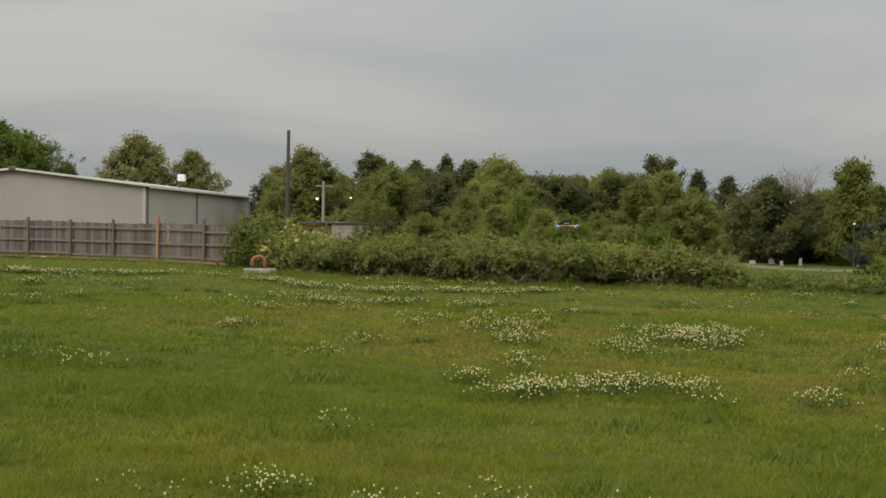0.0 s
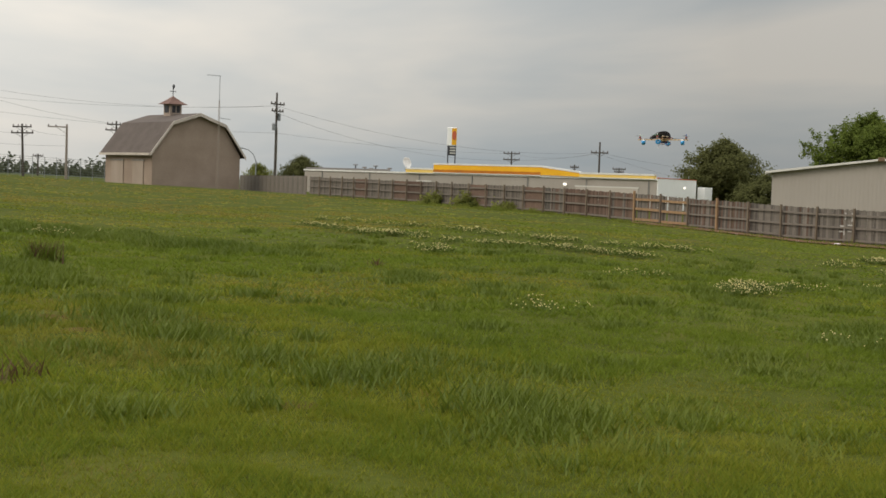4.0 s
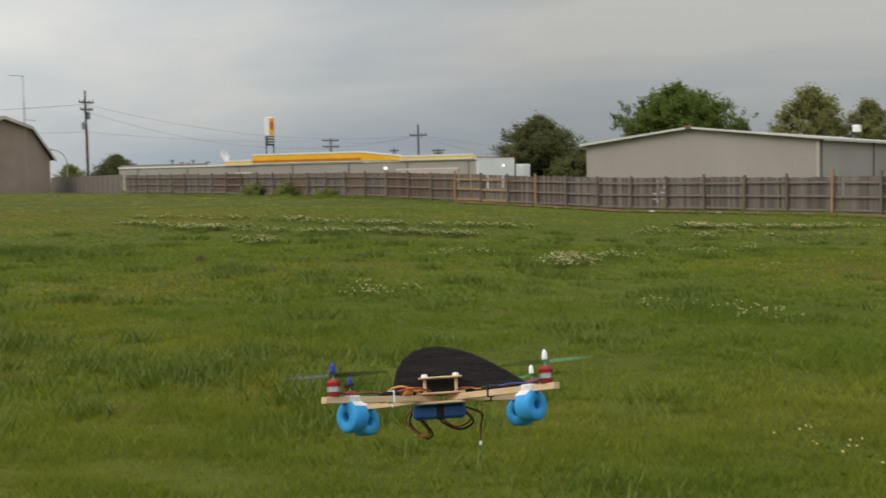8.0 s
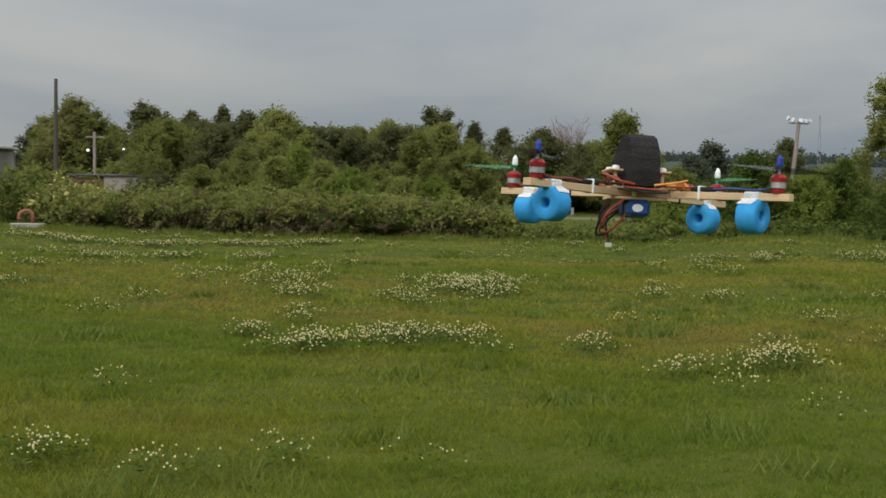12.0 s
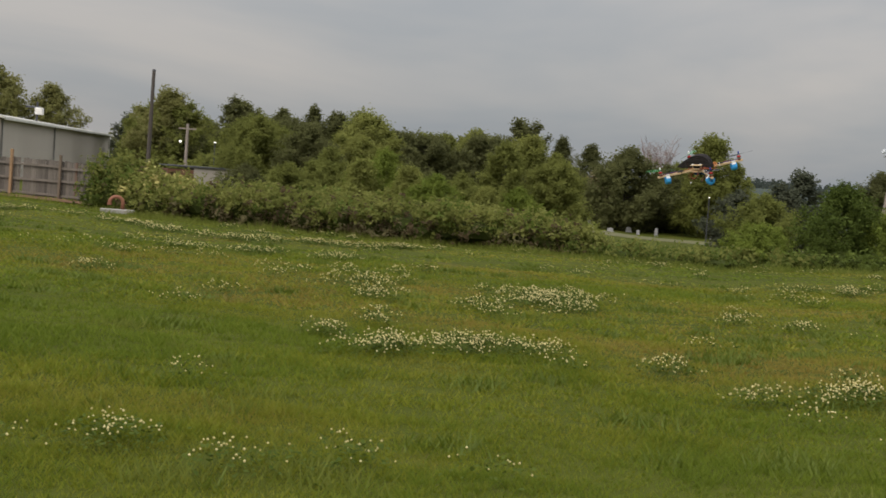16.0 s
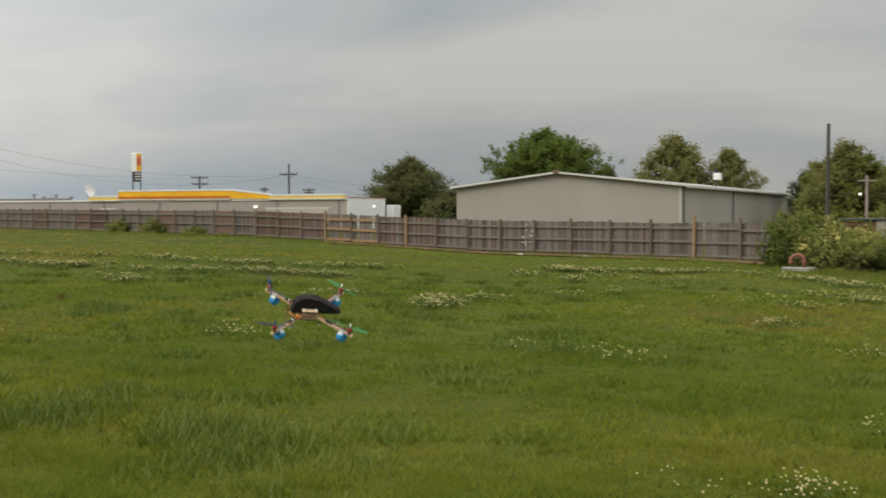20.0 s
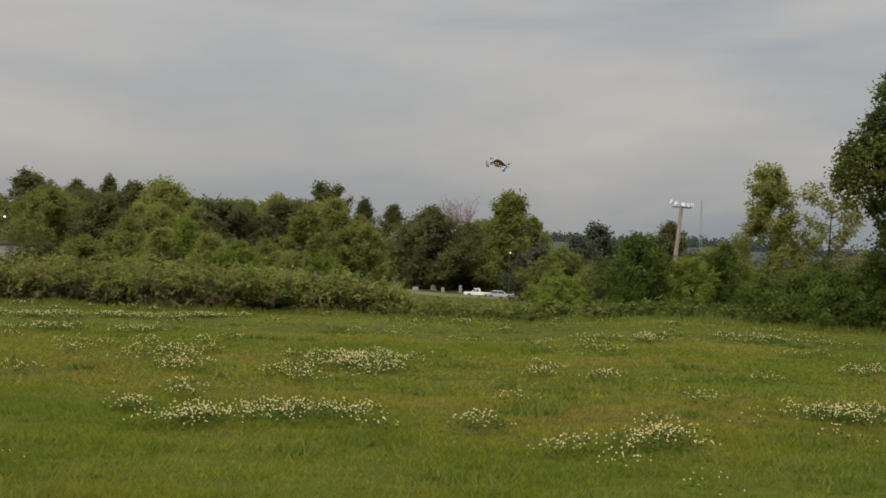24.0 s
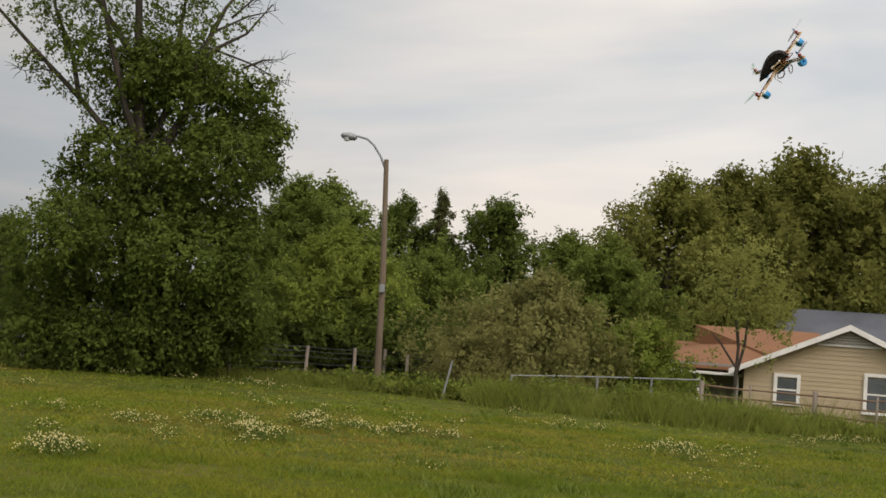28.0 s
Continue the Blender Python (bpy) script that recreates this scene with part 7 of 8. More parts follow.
def build_grass():
    rng = np.random.default_rng(901)
    # ring: from, to, blades, height, half width, lean, headings, size of the tufts
    for d0, d1, n, h, w, lean, a0, a1, tuft in (
            (4.5, 9, 290000, 0.064, 0.0042, 0.85, -97, 72, 0.45), (9, 16, 340000, 0.064, 0.0072, 0.9, -97, 72, 0.55),
            (16, 30, 340000, 0.060, 0.0140, 1.2, -97, 72, 0.8), (30, 62, 210000, 0.050, 0.028, 2.2, -97, 72, 1.3),
            (62, 125, 70000, 0.05, 0.085, 5.0, -97, 72, 2.2), (0.3, 4.5, 30000, 0.06, 0.007, 0.8, -97, 72, 0.5), (0.3, 30, 60000, 0.07, 0.014, 1.0, 72, 263, 0.9)):
        # blades stand in small tufts and lean out of them
        k = n // 9
        x, y = sector(rng, k, d0, d1, a0, a1)
        wide = 0.012 + 0.0022 * np.hypot(x, y)
        turn, out = rng.random((k, 9)) * 2 * np.pi, rng.random((k, 9)) ** 0.5
        x, y = (x[:, None] + np.cos(turn) * out * wide[:, None] * 2).ravel(), (y[:, None] + np.sin(turn) * out * wide[:, None] * 2).ravel()
        turn = turn.ravel() + rng.normal(0, 0.8, len(x))
        az, d = np.degrees(np.arctan2(-x, y)), np.hypot(x, y)
        grown = 0.6 * patchy(x, y, tuft, 1) + 0.4 * patchy(x, y, tuft * 3.2, 2)
        keep = rng.random(len(x)) < 0.72 + 0.5 * grown
        if d0 > 25:
            keep &= d < np.interp(az, EDGE_AZ, EDGE_D) + (2 if d0 < 50 else -1)
        for a, far, r, q in BARE:
            p = at(a, far)
            keep &= ((x - p.x) / q) ** 2 + ((y - p.y) / r) ** 2 > rng.uniform(-1.5, 1.5, len(x))
        x, y, az, d, grown, turn = (v[keep] for v in (x, y, az, d, grown, turn))
        tall = h * (0.40 + 1.30 * grown ** 1.5) if d0 < 16 else h * (0.55 + 0.95 * grown ** 1.4)
        kind = 0.50 * patchy(x, y, 4.3, 3) + 0.25 * patchy(x, y, 1.4, 4) + 0.25 * grown + rng.normal(0, 0.07 if d0 < 16 else 0.10, len(x))
        kind += 0.09 * np.clip((az - 8) / 15, 0, 1) * np.clip((70 - d) / 25, -1.0, 1)
        kind -= 0.26 * np.clip((az - 34) / 10, 0, 1) * np.clip((d - 34) / 18, 0, 1) * (0.4 + 1.2 * patchy(x, y, 9.0, 5))
        for pick, mt, label in ((kind < 0.27, grass_straw, "short dry brownish grass on the crest"), ((kind >= 0.27) & (kind < 0.41), grass_yellow, "short yellowish grass with dry blades"), ((kind >= 0.41) & (kind < 0.565), grass_blade, "short uneven green grass of the field"),
                                (kind >= 0.565, grass_lush, "thick dark green grass of the field")):
            v, f = blades(rng, x[pick], y[pick], tall[pick], w, lean, turn[pick])
            tagged(new("grass", mesh_of("grass", v, f, [mt])), label, "grass", kind="stuff")


def tall_grass(name, label, spots, n, height, mat, spread, seed, width=0.008):
    rng = np.random.default_rng(seed)
    s = along([(*p, 0) for p in spots], n)
    d = s[:, 1] + rng.normal(0, spread, n)
    a = np.radians(s[:, 0] + rng.uniform(-0.4, 0.4, n))
    x, y = -d * np.sin(a), d * np.cos(a)
    clump = 0.75 + 0.35 * np.sin(x * 1.9 + 1.4 * np.sin(y * 1.3)) * np.cos(y * 1.6 + seed) + 0.2 * np.sin(x * 4.3 + y * 3.1)
    v, f = blades(rng, x, y, height * (0.6 + 0.6 * rng.random(n)) * clump, width, 0.65)
    tagged(new(name, mesh_of(name, v, f, [mat])), label, "weeds", kind="stuff")


def tussocks(name, label, places, n, height, mat, seed):
    """Rank tufts of darker grass: (heading, distance, radius)."""
    rng = np.random.default_rng(seed)
    xs, ys = [], []
    for az, d, r in places:
        p = at(az, d)
        k = int(n * r * r)
        xs.append(p.x + rng.normal(0, r * 0.5, k)), ys.append(p.y + rng.normal(0, r * 0.5, k))
    x, y = np.concatenate(xs), np.concatenate(ys)
    far = np.hypot(x, y)
    v, f = blades(rng, x, y, height, 0.005 + 0.00055 * far, 0.7)
    tagged(new(name, mesh_of(name, v, f, [mat])), label, "grass", kind="stuff")


def clover(name, places, seed):
    """Patches of white clover: (heading, distance, half width across the view, half depth, flowers)."""
    rng = np.random.default_rng(seed)
    heads_v, heads_f, lv, lf = [], [], [], []
    octa = np.array([[0.75, 0, 0], [0.375, 0.65, 0], [-0.375, 0.65, 0], [-0.75, 0, 0], [-0.375, -0.65, 0], [0.375, -0.65, 0], [0, 0, 0.95], [0, 0, -0.7]])
    of = np.array([[k, (k + 1) % 6, 6] for k in range(6)] + [[(k + 1) % 6, k, 7] for k in range(6)])
    count = 0
    lc = 0
    for az, d, wide, deep, n in places:
        n = int(n * (1.2 if d > 10 else 0.85))
        p = at(az, d)
        ca, sa = math.cos(radians(az)), math.sin(radians(az))
        hubs = rng.normal(0, 0.5, (max(3, n // 14), 2)) * (wide, deep)
        pick = hubs[rng.integers(0, len(hubs), n)]
        q = pick + rng.normal(0, 0.10, (n, 2)) * (1 + 0.4 * wide)
        x, y = p.x + q[:, 0] * ca - q[:, 1] * sa, p.y + q[:, 0] * sa + q[:, 1] * ca
        z = ground_at(x, y, rough=True) + rng.uniform(0.07, 0.13, n) + 0.09 * np.exp(-((q - pick) ** 2).sum(1) / 0.02)
        r = rng.uniform(0.009, 0.0135, (n, 1, 1)) * (1.12 if d > 10 else 0.9) * (1 + max(0, d - 14) * 0.018)
        v = np.stack([x, y, z], 1)[:, None, :] + octa[None] * r
        heads_v.append(v.reshape(-1, 3))
        heads_f.append((of[None] + 8 * (count + np.arange(n))[:, None, None]).reshape(-1, 3))
        count += n
        m = int(n * 6.5)
        pick = hubs[rng.integers(0, len(hubs), m)]
        q = pick + rng.normal(0, 0.12, (m, 2)) * (1 + 0.4 * wide)
        x, y = p.x + q[:, 0] * ca - q[:, 1] * sa, p.y + q[:, 0] * sa + q[:, 1] * ca
        pl = np.stack([x, y, ground_at(x, y, rough=True) + rng.uniform(0.02, 0.10, m) + 0.09 * np.exp(-((q - pick) ** 2).sum(1) / 0.02)], 1)
        v, f = leaves(rng, pl, np.tile([0, 0, 1.0], (m, 1)), 0.017 * (1 + max(0, d - 10) * 0.03), 0.5, 0)
        lv.append(v), lf.append(f + 4 * lc)
        lc += m
    tagged(new("clover_flowers", mesh_of("clover_flowers", np.concatenate(heads_v), np.concatenate(heads_f), [clover_white])), "white clover flower heads in the grass", "clover", name, kind="stuff")
    tagged(new("clover_leaves", mesh_of("clover_leaves", np.concatenate(lv), np.concatenate(lf), [clover_leaf])), "dark green clover leaves in the grass", "clover", name, kind="stuff")


build_grass()
tall_grass("tall_weeds", "tall green weeds along the hedge", [(9, 49), (4, 45.5), (-2, 44.8), (-8, 44.6), (-13, 44.3), (-20, 44.2), (-28, 44), (-36, 43.5), (-40, 45)], 16000, 0.30, weed_mat, 0.7, 911, 0.014)
tall_grass("tall_grass", "tall seeding grass by the pipe rail", [(-70, 37), (-73, 35.8), (-77, 35.4), (-80.5, 35.6), (-83, 36.5), (-86, 37), (-92, 37)], 15000, 0.8, weed_mat, 0.8, 912, 0.017)
tall_grass("seed_heads", "dry seed stalks standing over the tall grass", [(-71, 36.5), (-75, 35.8), (-79, 35.5), (-82, 36)], 1200, 0.95, straw_mix, 0.7, 915, 0.006)
tall_grass("fence_grass", "tufts of grass at the foot of the plank fence", [(8.7, 54.0), (14.6, 57.9), (19.8, 62.3), (24.3, 67.2), (28.2, 72.5), (32.5, 80.0), (37.6, 92.0), (41.5, 104.5)], 5200, 0.20, weed_mat, 0.35, 917, 0.03)
tall_grass("fence_weeds", "weeds along the wire fence", [(-42, 46), (-47, 45), (-52, 42), (-57, 40), (-62, 39.5), (-66, 39.5), (-69, 38)], 16000, 0.45, weed_mat, 0.6, 913, 0.014)
tall_grass("plank_fence_weeds", "weeds at the foot of the plank fence", [(11, 53), (20, 63), (31, 79.5), (34, 83), (36, 86), (38, 90), (41, 98)], 5000, 0.3, weed_mat, 0.4, 914, 0.02)
clover("clover in the north field", [(-4.01, 12.5, 0.28, 0.59, 170), (-7.58, 13.1, 0.41, 0.64, 260), (-11.23, 12.9, 0.35, 0.43, 110), (-10.93, 21.6, 0.87, 2.1, 330), (-2.29, 21.5, 0.58, 1.21, 120), (-3.33, 18.9, 0.34, 0.98, 110), (-7.93, 18, 0.32, 0.8, 70), (-1.55, 13.2, 0.24, 0.37, 50), (-3.6, 15.2, 0.27, 0.48, 50), (8.65, 7.4, 0.23, 0.23, 75), (-2.8, 7.1, 0.13, 0.16, 26), (-9.02, 6.9, 0.15, 0.07, 12), (2.51, 6.8, 0.18, 0.11, 34), (2.11, 28.9, 1.2, 0.5, 90), (6.21, 28.3, 1.2, 0.5, 80), (-1.25, 28.1, 0.5, 0.91, 70), (8.98, 19.8, 0.27, 0.53, 40), (-5.09, 38.2, 0.86, 1.71, 60), (-11.44, 18.5, 0.83, 0.82, 90)], 950)
clover("clover in the west field", [(38.54, 29.3, 0.46, 1.53, 90), (24.46, 22.4, 0.5, 1.21, 150), (22.17, 24.5, 0.55, 0.71, 60), (18.2, 33.5, 0.5, 0.5, 60), (24.3, 23.6, 0.55, 0.6, 150), (20.64, 36.7, 0.66, 1.6, 60), (29.08, 24.3, 0.65, 1.07, 40), (33.76, 16.1, 0.22, 0.3, 20), (12.63, 7.2, 0.26, 0.16, 16), (54.87, 29.8, 0.67, 1.28, 60), (33.97, 16.6, 0.37, 0.41, 24)], 969)
clover("clover in the middle field", [(-11.1, 20.4, 0.73, 1.92, 300), (-24.73, 11.5, 0.36, 0.5, 170), (-21.92, 11, 0.25, 0.34, 50), (-33.29, 15, 0.37, 0.71, 150), (-40.1, 14.3, 0.71, 1.48, 420), (-38.97, 12.2, 0.44, 0.34, 180), (-37.14, 21.9, 0.88, 1.48, 260), (-33.44, 22.6, 0.41, 0.89, 70), (-19.68, 20.4, 0.37, 1.12, 60), (-23.72, 29.6, 0.93, 1.37, 160), (-29.6, 32.4, 1.45, 1.35, 160), (-22.78, 18.6, 0.33, 0.64, 40), (-16.5, 12.9, 0.46, 0.53, 50), (-27.15, 9.1, 0.16, 0.18, 14)], 973)
clover("clover in the east field", [(-51.93, 15.6, 0.35, 0.87, 140), (-60.24, 19.3, 0.43, 1.62, 220), (-62.85, 22.1, 0.5, 1.55, 170), (-66.68, 21.7, 1.07, 1.44, 200), (-79.34, 23.2, 0.47, 2.31, 150), (-82.04, 22.8, 0.26, 1.03, 24), (-86.48, 34, 1.07, 1.83, 70), (-44.1, 13.6, 0.67, 1.01, 480), (-39.02, 12.3, 0.5, 0.41, 160), (-32.39, 14.9, 0.34, 0.71, 130), (-39.96, 15.1, 0.41, 0.69, 140), (-51.95, 15.9, 0.29, 0.62, 90), (-55.9, 19.8, 0.53, 0.71, 60), (-58.57, 21.8, 0.39, 0.85, 60), (-60.2, 35.5, 1.12, 1.19, 60)], 983)
# windrows of clover left by the mower, parallel to the fence
def clover_row(spots, thick, seed):
    rng = random.Random(seed)
    out = []
    for az, d, _ in along([(*p, 0) for p in spots], int(len(spots) * 5)):
        if rng.random() < 0.82:
            out.append((az + rng.uniform(-0.3, 0.3), d + rng.uniform(-0.25, 0.25), rng.uniform(0.35, 0.9), rng.uniform(0.06, 0.18), int(thick * rng.uniform(0.3, 1.3))))
    return out


clover("clover rows in the west field", clover_row([(42.64, 48.4), (39.69, 45.7), (36.63, 43.1), (33.61, 39.2), (30.16, 38.0), (26.35, 38.8)], 26, 5)
       + clover_row([(43.79, 42.2), (41.73, 38.0), (39.68, 37.2), (37.12, 34.2), (33.85, 33.9), (31.13, 33.1), (28.95, 32.9)], 34, 6)
       + clover_row([(19.15, 41.9), (17.99, 40.7), (15.15, 40.0), (12.24, 41.5)], 46, 7), 1001)
clover("clover rows in the north field", clover_row([(10.0, 42.1), (7.74, 39.7), (5.7, 36.1), (3.4, 34.2), (0.57, 36.7), (-3.04, 36.3), (-5.6, 38.3)], 44, 8), 1002)
# small clover patches scattered between the large ones
rng_c = random.Random(31)
clover("scattered clover", [(rng_c.uniform(-96, 20), 8 + 36 * rng_c.random() ** 0.8, rng_c.uniform(0.2, 0.9), rng_c.uniform(0.2, 0.6), rng_c.randint(4, 26)) for k in range(170)], 991)
tussocks("rank_grass", "tufts of rank dark grass", [(55.4, 31.9, 1.3), (53.2, 29.8, 1.3), (49.9, 28.8, 1.2), (47.9, 28.0, 0.8), (56.6, 19.9, 0.8), (55.8, 17.5, 0.5), (54.5, 18.0, 0.4), (50.3, 16.0, 0.5),
                                                    (51.7, 14.1, 0.6), (49.4, 12.4, 0.6), (43.8, 12.6, 0.22), (45.8, 11.1, 0.5), (41.6, 10.1, 0.6), (52.1, 8.4, 0.35), (34.7, 9.2, 0.5), (32.2, 8.7, 0.5), (46.3, 8.8, 0.25)], 1900, 0.15, grass_tall, 921)
tussocks("scattered_tufts", "scattered tufts of dark green grass", [(rng_c.uniform(18, 66), rng_c.uniform(8, 36), rng_c.uniform(0.15, 0.55)) for k in range(130)], 1700, 0.12, grass_tall, 923)
tussocks("grass_tufts", "scattered taller green tufts", [(rng_c.uniform(-95, 40), rng_c.uniform(6, 34), rng_c.uniform(0.12, 0.4)) for k in range(330)], 1200, 0.10, grass_tall, 922)
tussocks("bright_tufts", "bright green tufts of coarse grass", [(-0.6, 6.9, 0.35), (-2.2, 6.6, 0.3), (5.2, 6.6, 0.3)] + [(rng_c.uniform(-95, 30), rng_c.uniform(6, 22), rng_c.uniform(0.12, 0.3)) for k in range(90)], 1000, 0.11, weed_mat, 924)
tussocks("dock_plants", "reddish brown dock stalks in the turf", [(57.7, 9.5, 0.22), (56.2, 9.9, 0.2), (58.6, 9.8, 0.15), (41.0, 24.0, 0.2)], 700, 0.16, dock_red, 925)
tussocks("tall_dock", "tall brown weed clump standing in the field", [(55.66, 21.6, 0.26)], 1300, 0.36, dock_red, 926)
tussocks("tall_dock_leaves", "green leaves at the foot of the weed clump", [(55.66, 21.6, 0.32)], 2600, 0.3, grass_tall, 927)


# seconds, place and turn of the flying quadcopter
DRONE_ROWS = [
    (0, 2.36, 24.00, 1.46, 0, 0, -96), (0.5, 2.08, 23.07, 1.89, 0, -0, -95), (1, 0.78, 22.15, 2.52, 0, -0, -107),
    (1.5, -0.30, 21.80, 2.37, 0, -0, -104), (2, -3.81, 27.42, 2.58, 10, 8, -83), (2.5, -5.29, 20.90, 2.24, 1, 1, -112),
    (3, -7.15, 19.31, 2.24, -1, -1, -88), (3.5, -7.91, 16.65, 2.36, 0, -0, -55), (4.5, -7.27, 12.53, 2.14, 1, -1, -8),
    (5.5, -6.62, 8.40, 1.92, 1, -2, 38), (6, -6.12, 6.64, 1.80, 1, 5, 42), (6.5, -4.85, 4.45, 1.68, 4, 8, 52),
    (7, -3.75, 3.11, 1.54, 4, 13.7, 70.8), (7.5, -2.45, 2.34, 1.33, 3, 16, 93), (8, -1.34, 2.30, 1.12, -2.5, 12.9, 119.8),
    (8.5, -0.71, 2.60, 1.12, -8.5, 3.1, 147), (9, -0.37, 2.68, 1.23, -1, -2, 164), (9.5, -0.04, 2.65, 1.39, -2, -1, 176),
    (10, 0.23, 2.51, 1.36, 1, 1, -178), (11, 0.54, 2.39, 1.48, 1, 0, 179), (12, 0.77, 2.28, 1.56, 3, -3, 172),
    (12.5, 1.02, 2.31, 1.62, 5, -4, 172), (14.5, 2.80, 4.76, 1.32, 4, 2, -175), (15, 3.17, 6.25, 1.14, 4, 2, -172),
    (16, 2.88, 9.08, 1.80, 3, 20, -137), (17, 0.79, 12.60, 3.14, 15, 19, -114), (18, -3.83, 15.65, 4.45, 14, 34, -66),
    (18.33, -4.84, 14.19, 4.11, 42, 26, -6), (18.67, -5.84, 12.74, 3.77, 50, 1, 42), (19, -6.85, 11.28, 3.44, 37, -21, 90),
    (20, -3.63, 6.24, 1.03, 4, -29, 126), (20.5, -2.16, 6.79, 0.39, -4, -9, 74), (21.5, -0.42, 11.86, 1.34, 9, 3, 126),
    (22.5, 1.31, 16.92, 2.30, 27, -0, -179), (23, 2.66, 18.75, 2.67, 21, -6, 161), (23.5, 5.42, 22.42, 3.08, 15, -11, 112),
    (24, 8.18, 26.09, 3.48, 15, -17, 61), (25, 11.66, 22.36, 3.86, 24, -18, -2), (26, 12.28, 16.87, 3.13, 17, -12, 1),
    (26.5, 10.63, 11.42, 2.71, 18, -9, 19), (27, 9.10, 5.84, 2.77, 14, -16, 3), (27.5, 10.34, 2.33, 3.76, -47, -51, 19),
    (27.67, 10.04, 1.95, 3.76, 44, -59, -89), (27.83, 9.74, 1.58, 3.76, 65, -13, -131), (28, 9.44, 1.20, 3.77, 50, 37, -168)
]

# ---- the quadcopter ----
balsa = material("balsa_wood", (0.50, 0.34, 0.19), (0.68, 0.50, 0.30), 0.65, 25.0, stretch=(1, 1, 6), bump=0.1, bump_scale=200)
blue_foam = material("blue_foam", (0.022, 0.215, 0.50), (0.060, 0.36, 0.72), 0.75, 30.0, bump=0.12, bump_scale=420)
felt = material("charcoal_felt", (0.014, 0.013, 0.014), (0.060, 0.052, 0.050), 0.95, 30.0, stretch=(1, 0.25, 2.5), fine=0.5, bump=0.8, bump_scale=240, gloss=0.1)
motor_red = material("motor_red", (0.20, 0.012, 0.011), (0.34, 0.024, 0.020), 0.3, 20.0, metal=0.5)
motor_steel = material("motor_steel", (0.35, 0.34, 0.33), (0.6, 0.58, 0.56), 0.35, 40.0, metal=0.8)
cap_blue = material("cap_blue", (0.010, 0.025, 0.20), (0.02, 0.05, 0.32), 0.3, 20.0)
cap_white = material("cap_white", (0.72, 0.72, 0.70), (0.85, 0.85, 0.83), 0.35, 20.0)
prop_black = material("prop_black", (0.012, 0.012, 0.014), (0.03, 0.03, 0.034), 0.35, 20.0)
prop_green = material("prop_green", (0.015, 0.17, 0.045), (0.035, 0.27, 0.08), 0.35, 20.0)
for blade, clear in ((prop_black, 0.55), (prop_green, 0.68)):
    nt, ln = blade.node_tree.nodes, blade.node_tree.links
    mixer, thin = nt.new("ShaderNodeMixShader"), nt.new("ShaderNodeBsdfTransparent")
    mixer.inputs[0].default_value = clear
    ln.new(nt["Principled BSDF"].outputs[0], mixer.inputs[1]), ln.new(thin.outputs[0], mixer.inputs[2])
    ln.new(mixer.outputs[0], nt["Material Output"].inputs["Surface"])
pack_blue = material("pack_blue", (0.012, 0.05, 0.18), (0.025, 0.10, 0.30), 0.35, 20.0)
tape_white = material("tape_white", (0.62, 0.61, 0.58), (0.80, 0.79, 0.76), 0.6, 60.0, bump=0.5, bump_scale=180)
strap_black = material("strap_black", (0.01, 0.01, 0.012), (0.03, 0.03, 0.034), 0.8, 60.0)
wire_red = material("wire_red", (0.20, 0.035, 0.015), (0.34, 0.07, 0.03), 0.5, 40.0)
wire_orange = material("wire_orange", (0.55, 0.20, 0.04), (0.72, 0.32, 0.08), 0.5, 40.0)
wire_blue = material("wire_blue", (0.03, 0.05, 0.22), (0.06, 0.10, 0.36), 0.5, 40.0)

ARM = 0.21
drone = empty("quadcopter", pose(0, 8, 2), "home-built wooden quadcopter with blue foam feet and a black felt hood", "drone")


def curve_tube(points, r, n=14, sides=6):
    """A smooth round cord through a few points."""
    p = [Vector(q) for q in points]
    out = []
    for i in range(len(p) - 1):
        a, b, c, d = p[max(i - 1, 0)], p[i], p[i + 1], p[min(i + 2, len(p) - 1)]
        for k in range(n // 2):
            t = k / (n // 2)
            out.append(0.5 * ((2 * b) + (c - a) * t + (2 * a - 5 * b + 4 * c - d) * t * t + (3 * b - a - 3 * c + d) * t ** 3))
    out.append(p[-1])
    return tube(bmesh.new(), out, r, sides)


def build_prop(name, mat, hand):
    """A two-bladed propeller about its own hub."""
    bm = bmesh.new()
    lathe(bm, [(0.006, -0.003), (0.008, 0.0), (0.008, 0.006), (0.005, 0.008)], 12)
    for s in (1, -1):
        rows = []
        for k in range(11):
            u = k / 10
            x = 0.006 + u * 0.104
            c = 0.005 + 0.0115 * math.sin(math.pi * min(1, 0.12 + 0.80 * u)) * (1 - 0.35 * u)
            tw = hand * (0.42 - 0.30 * u)
            rows.append([(s * x, s * c * 1.1 * math.cos(tw), 0.002 + c * math.sin(tw)), (s * x, -s * c * 0.7 * math.cos(tw), 0.002 - c * 0.7 * math.sin(tw))])
        for th in (0.0007, -0.0007):
            vs = [[bm.verts.new((q[0], q[1], q[2] + th)) for q in r] for r in rows]
            for a, b in zip(vs, vs[1:]):
                bm.faces.new((a[0], b[0], b[1], a[1]) if th > 0 else (a[1], b[1], b[0], a[0]))
    return part(name, bm, mat, drone)


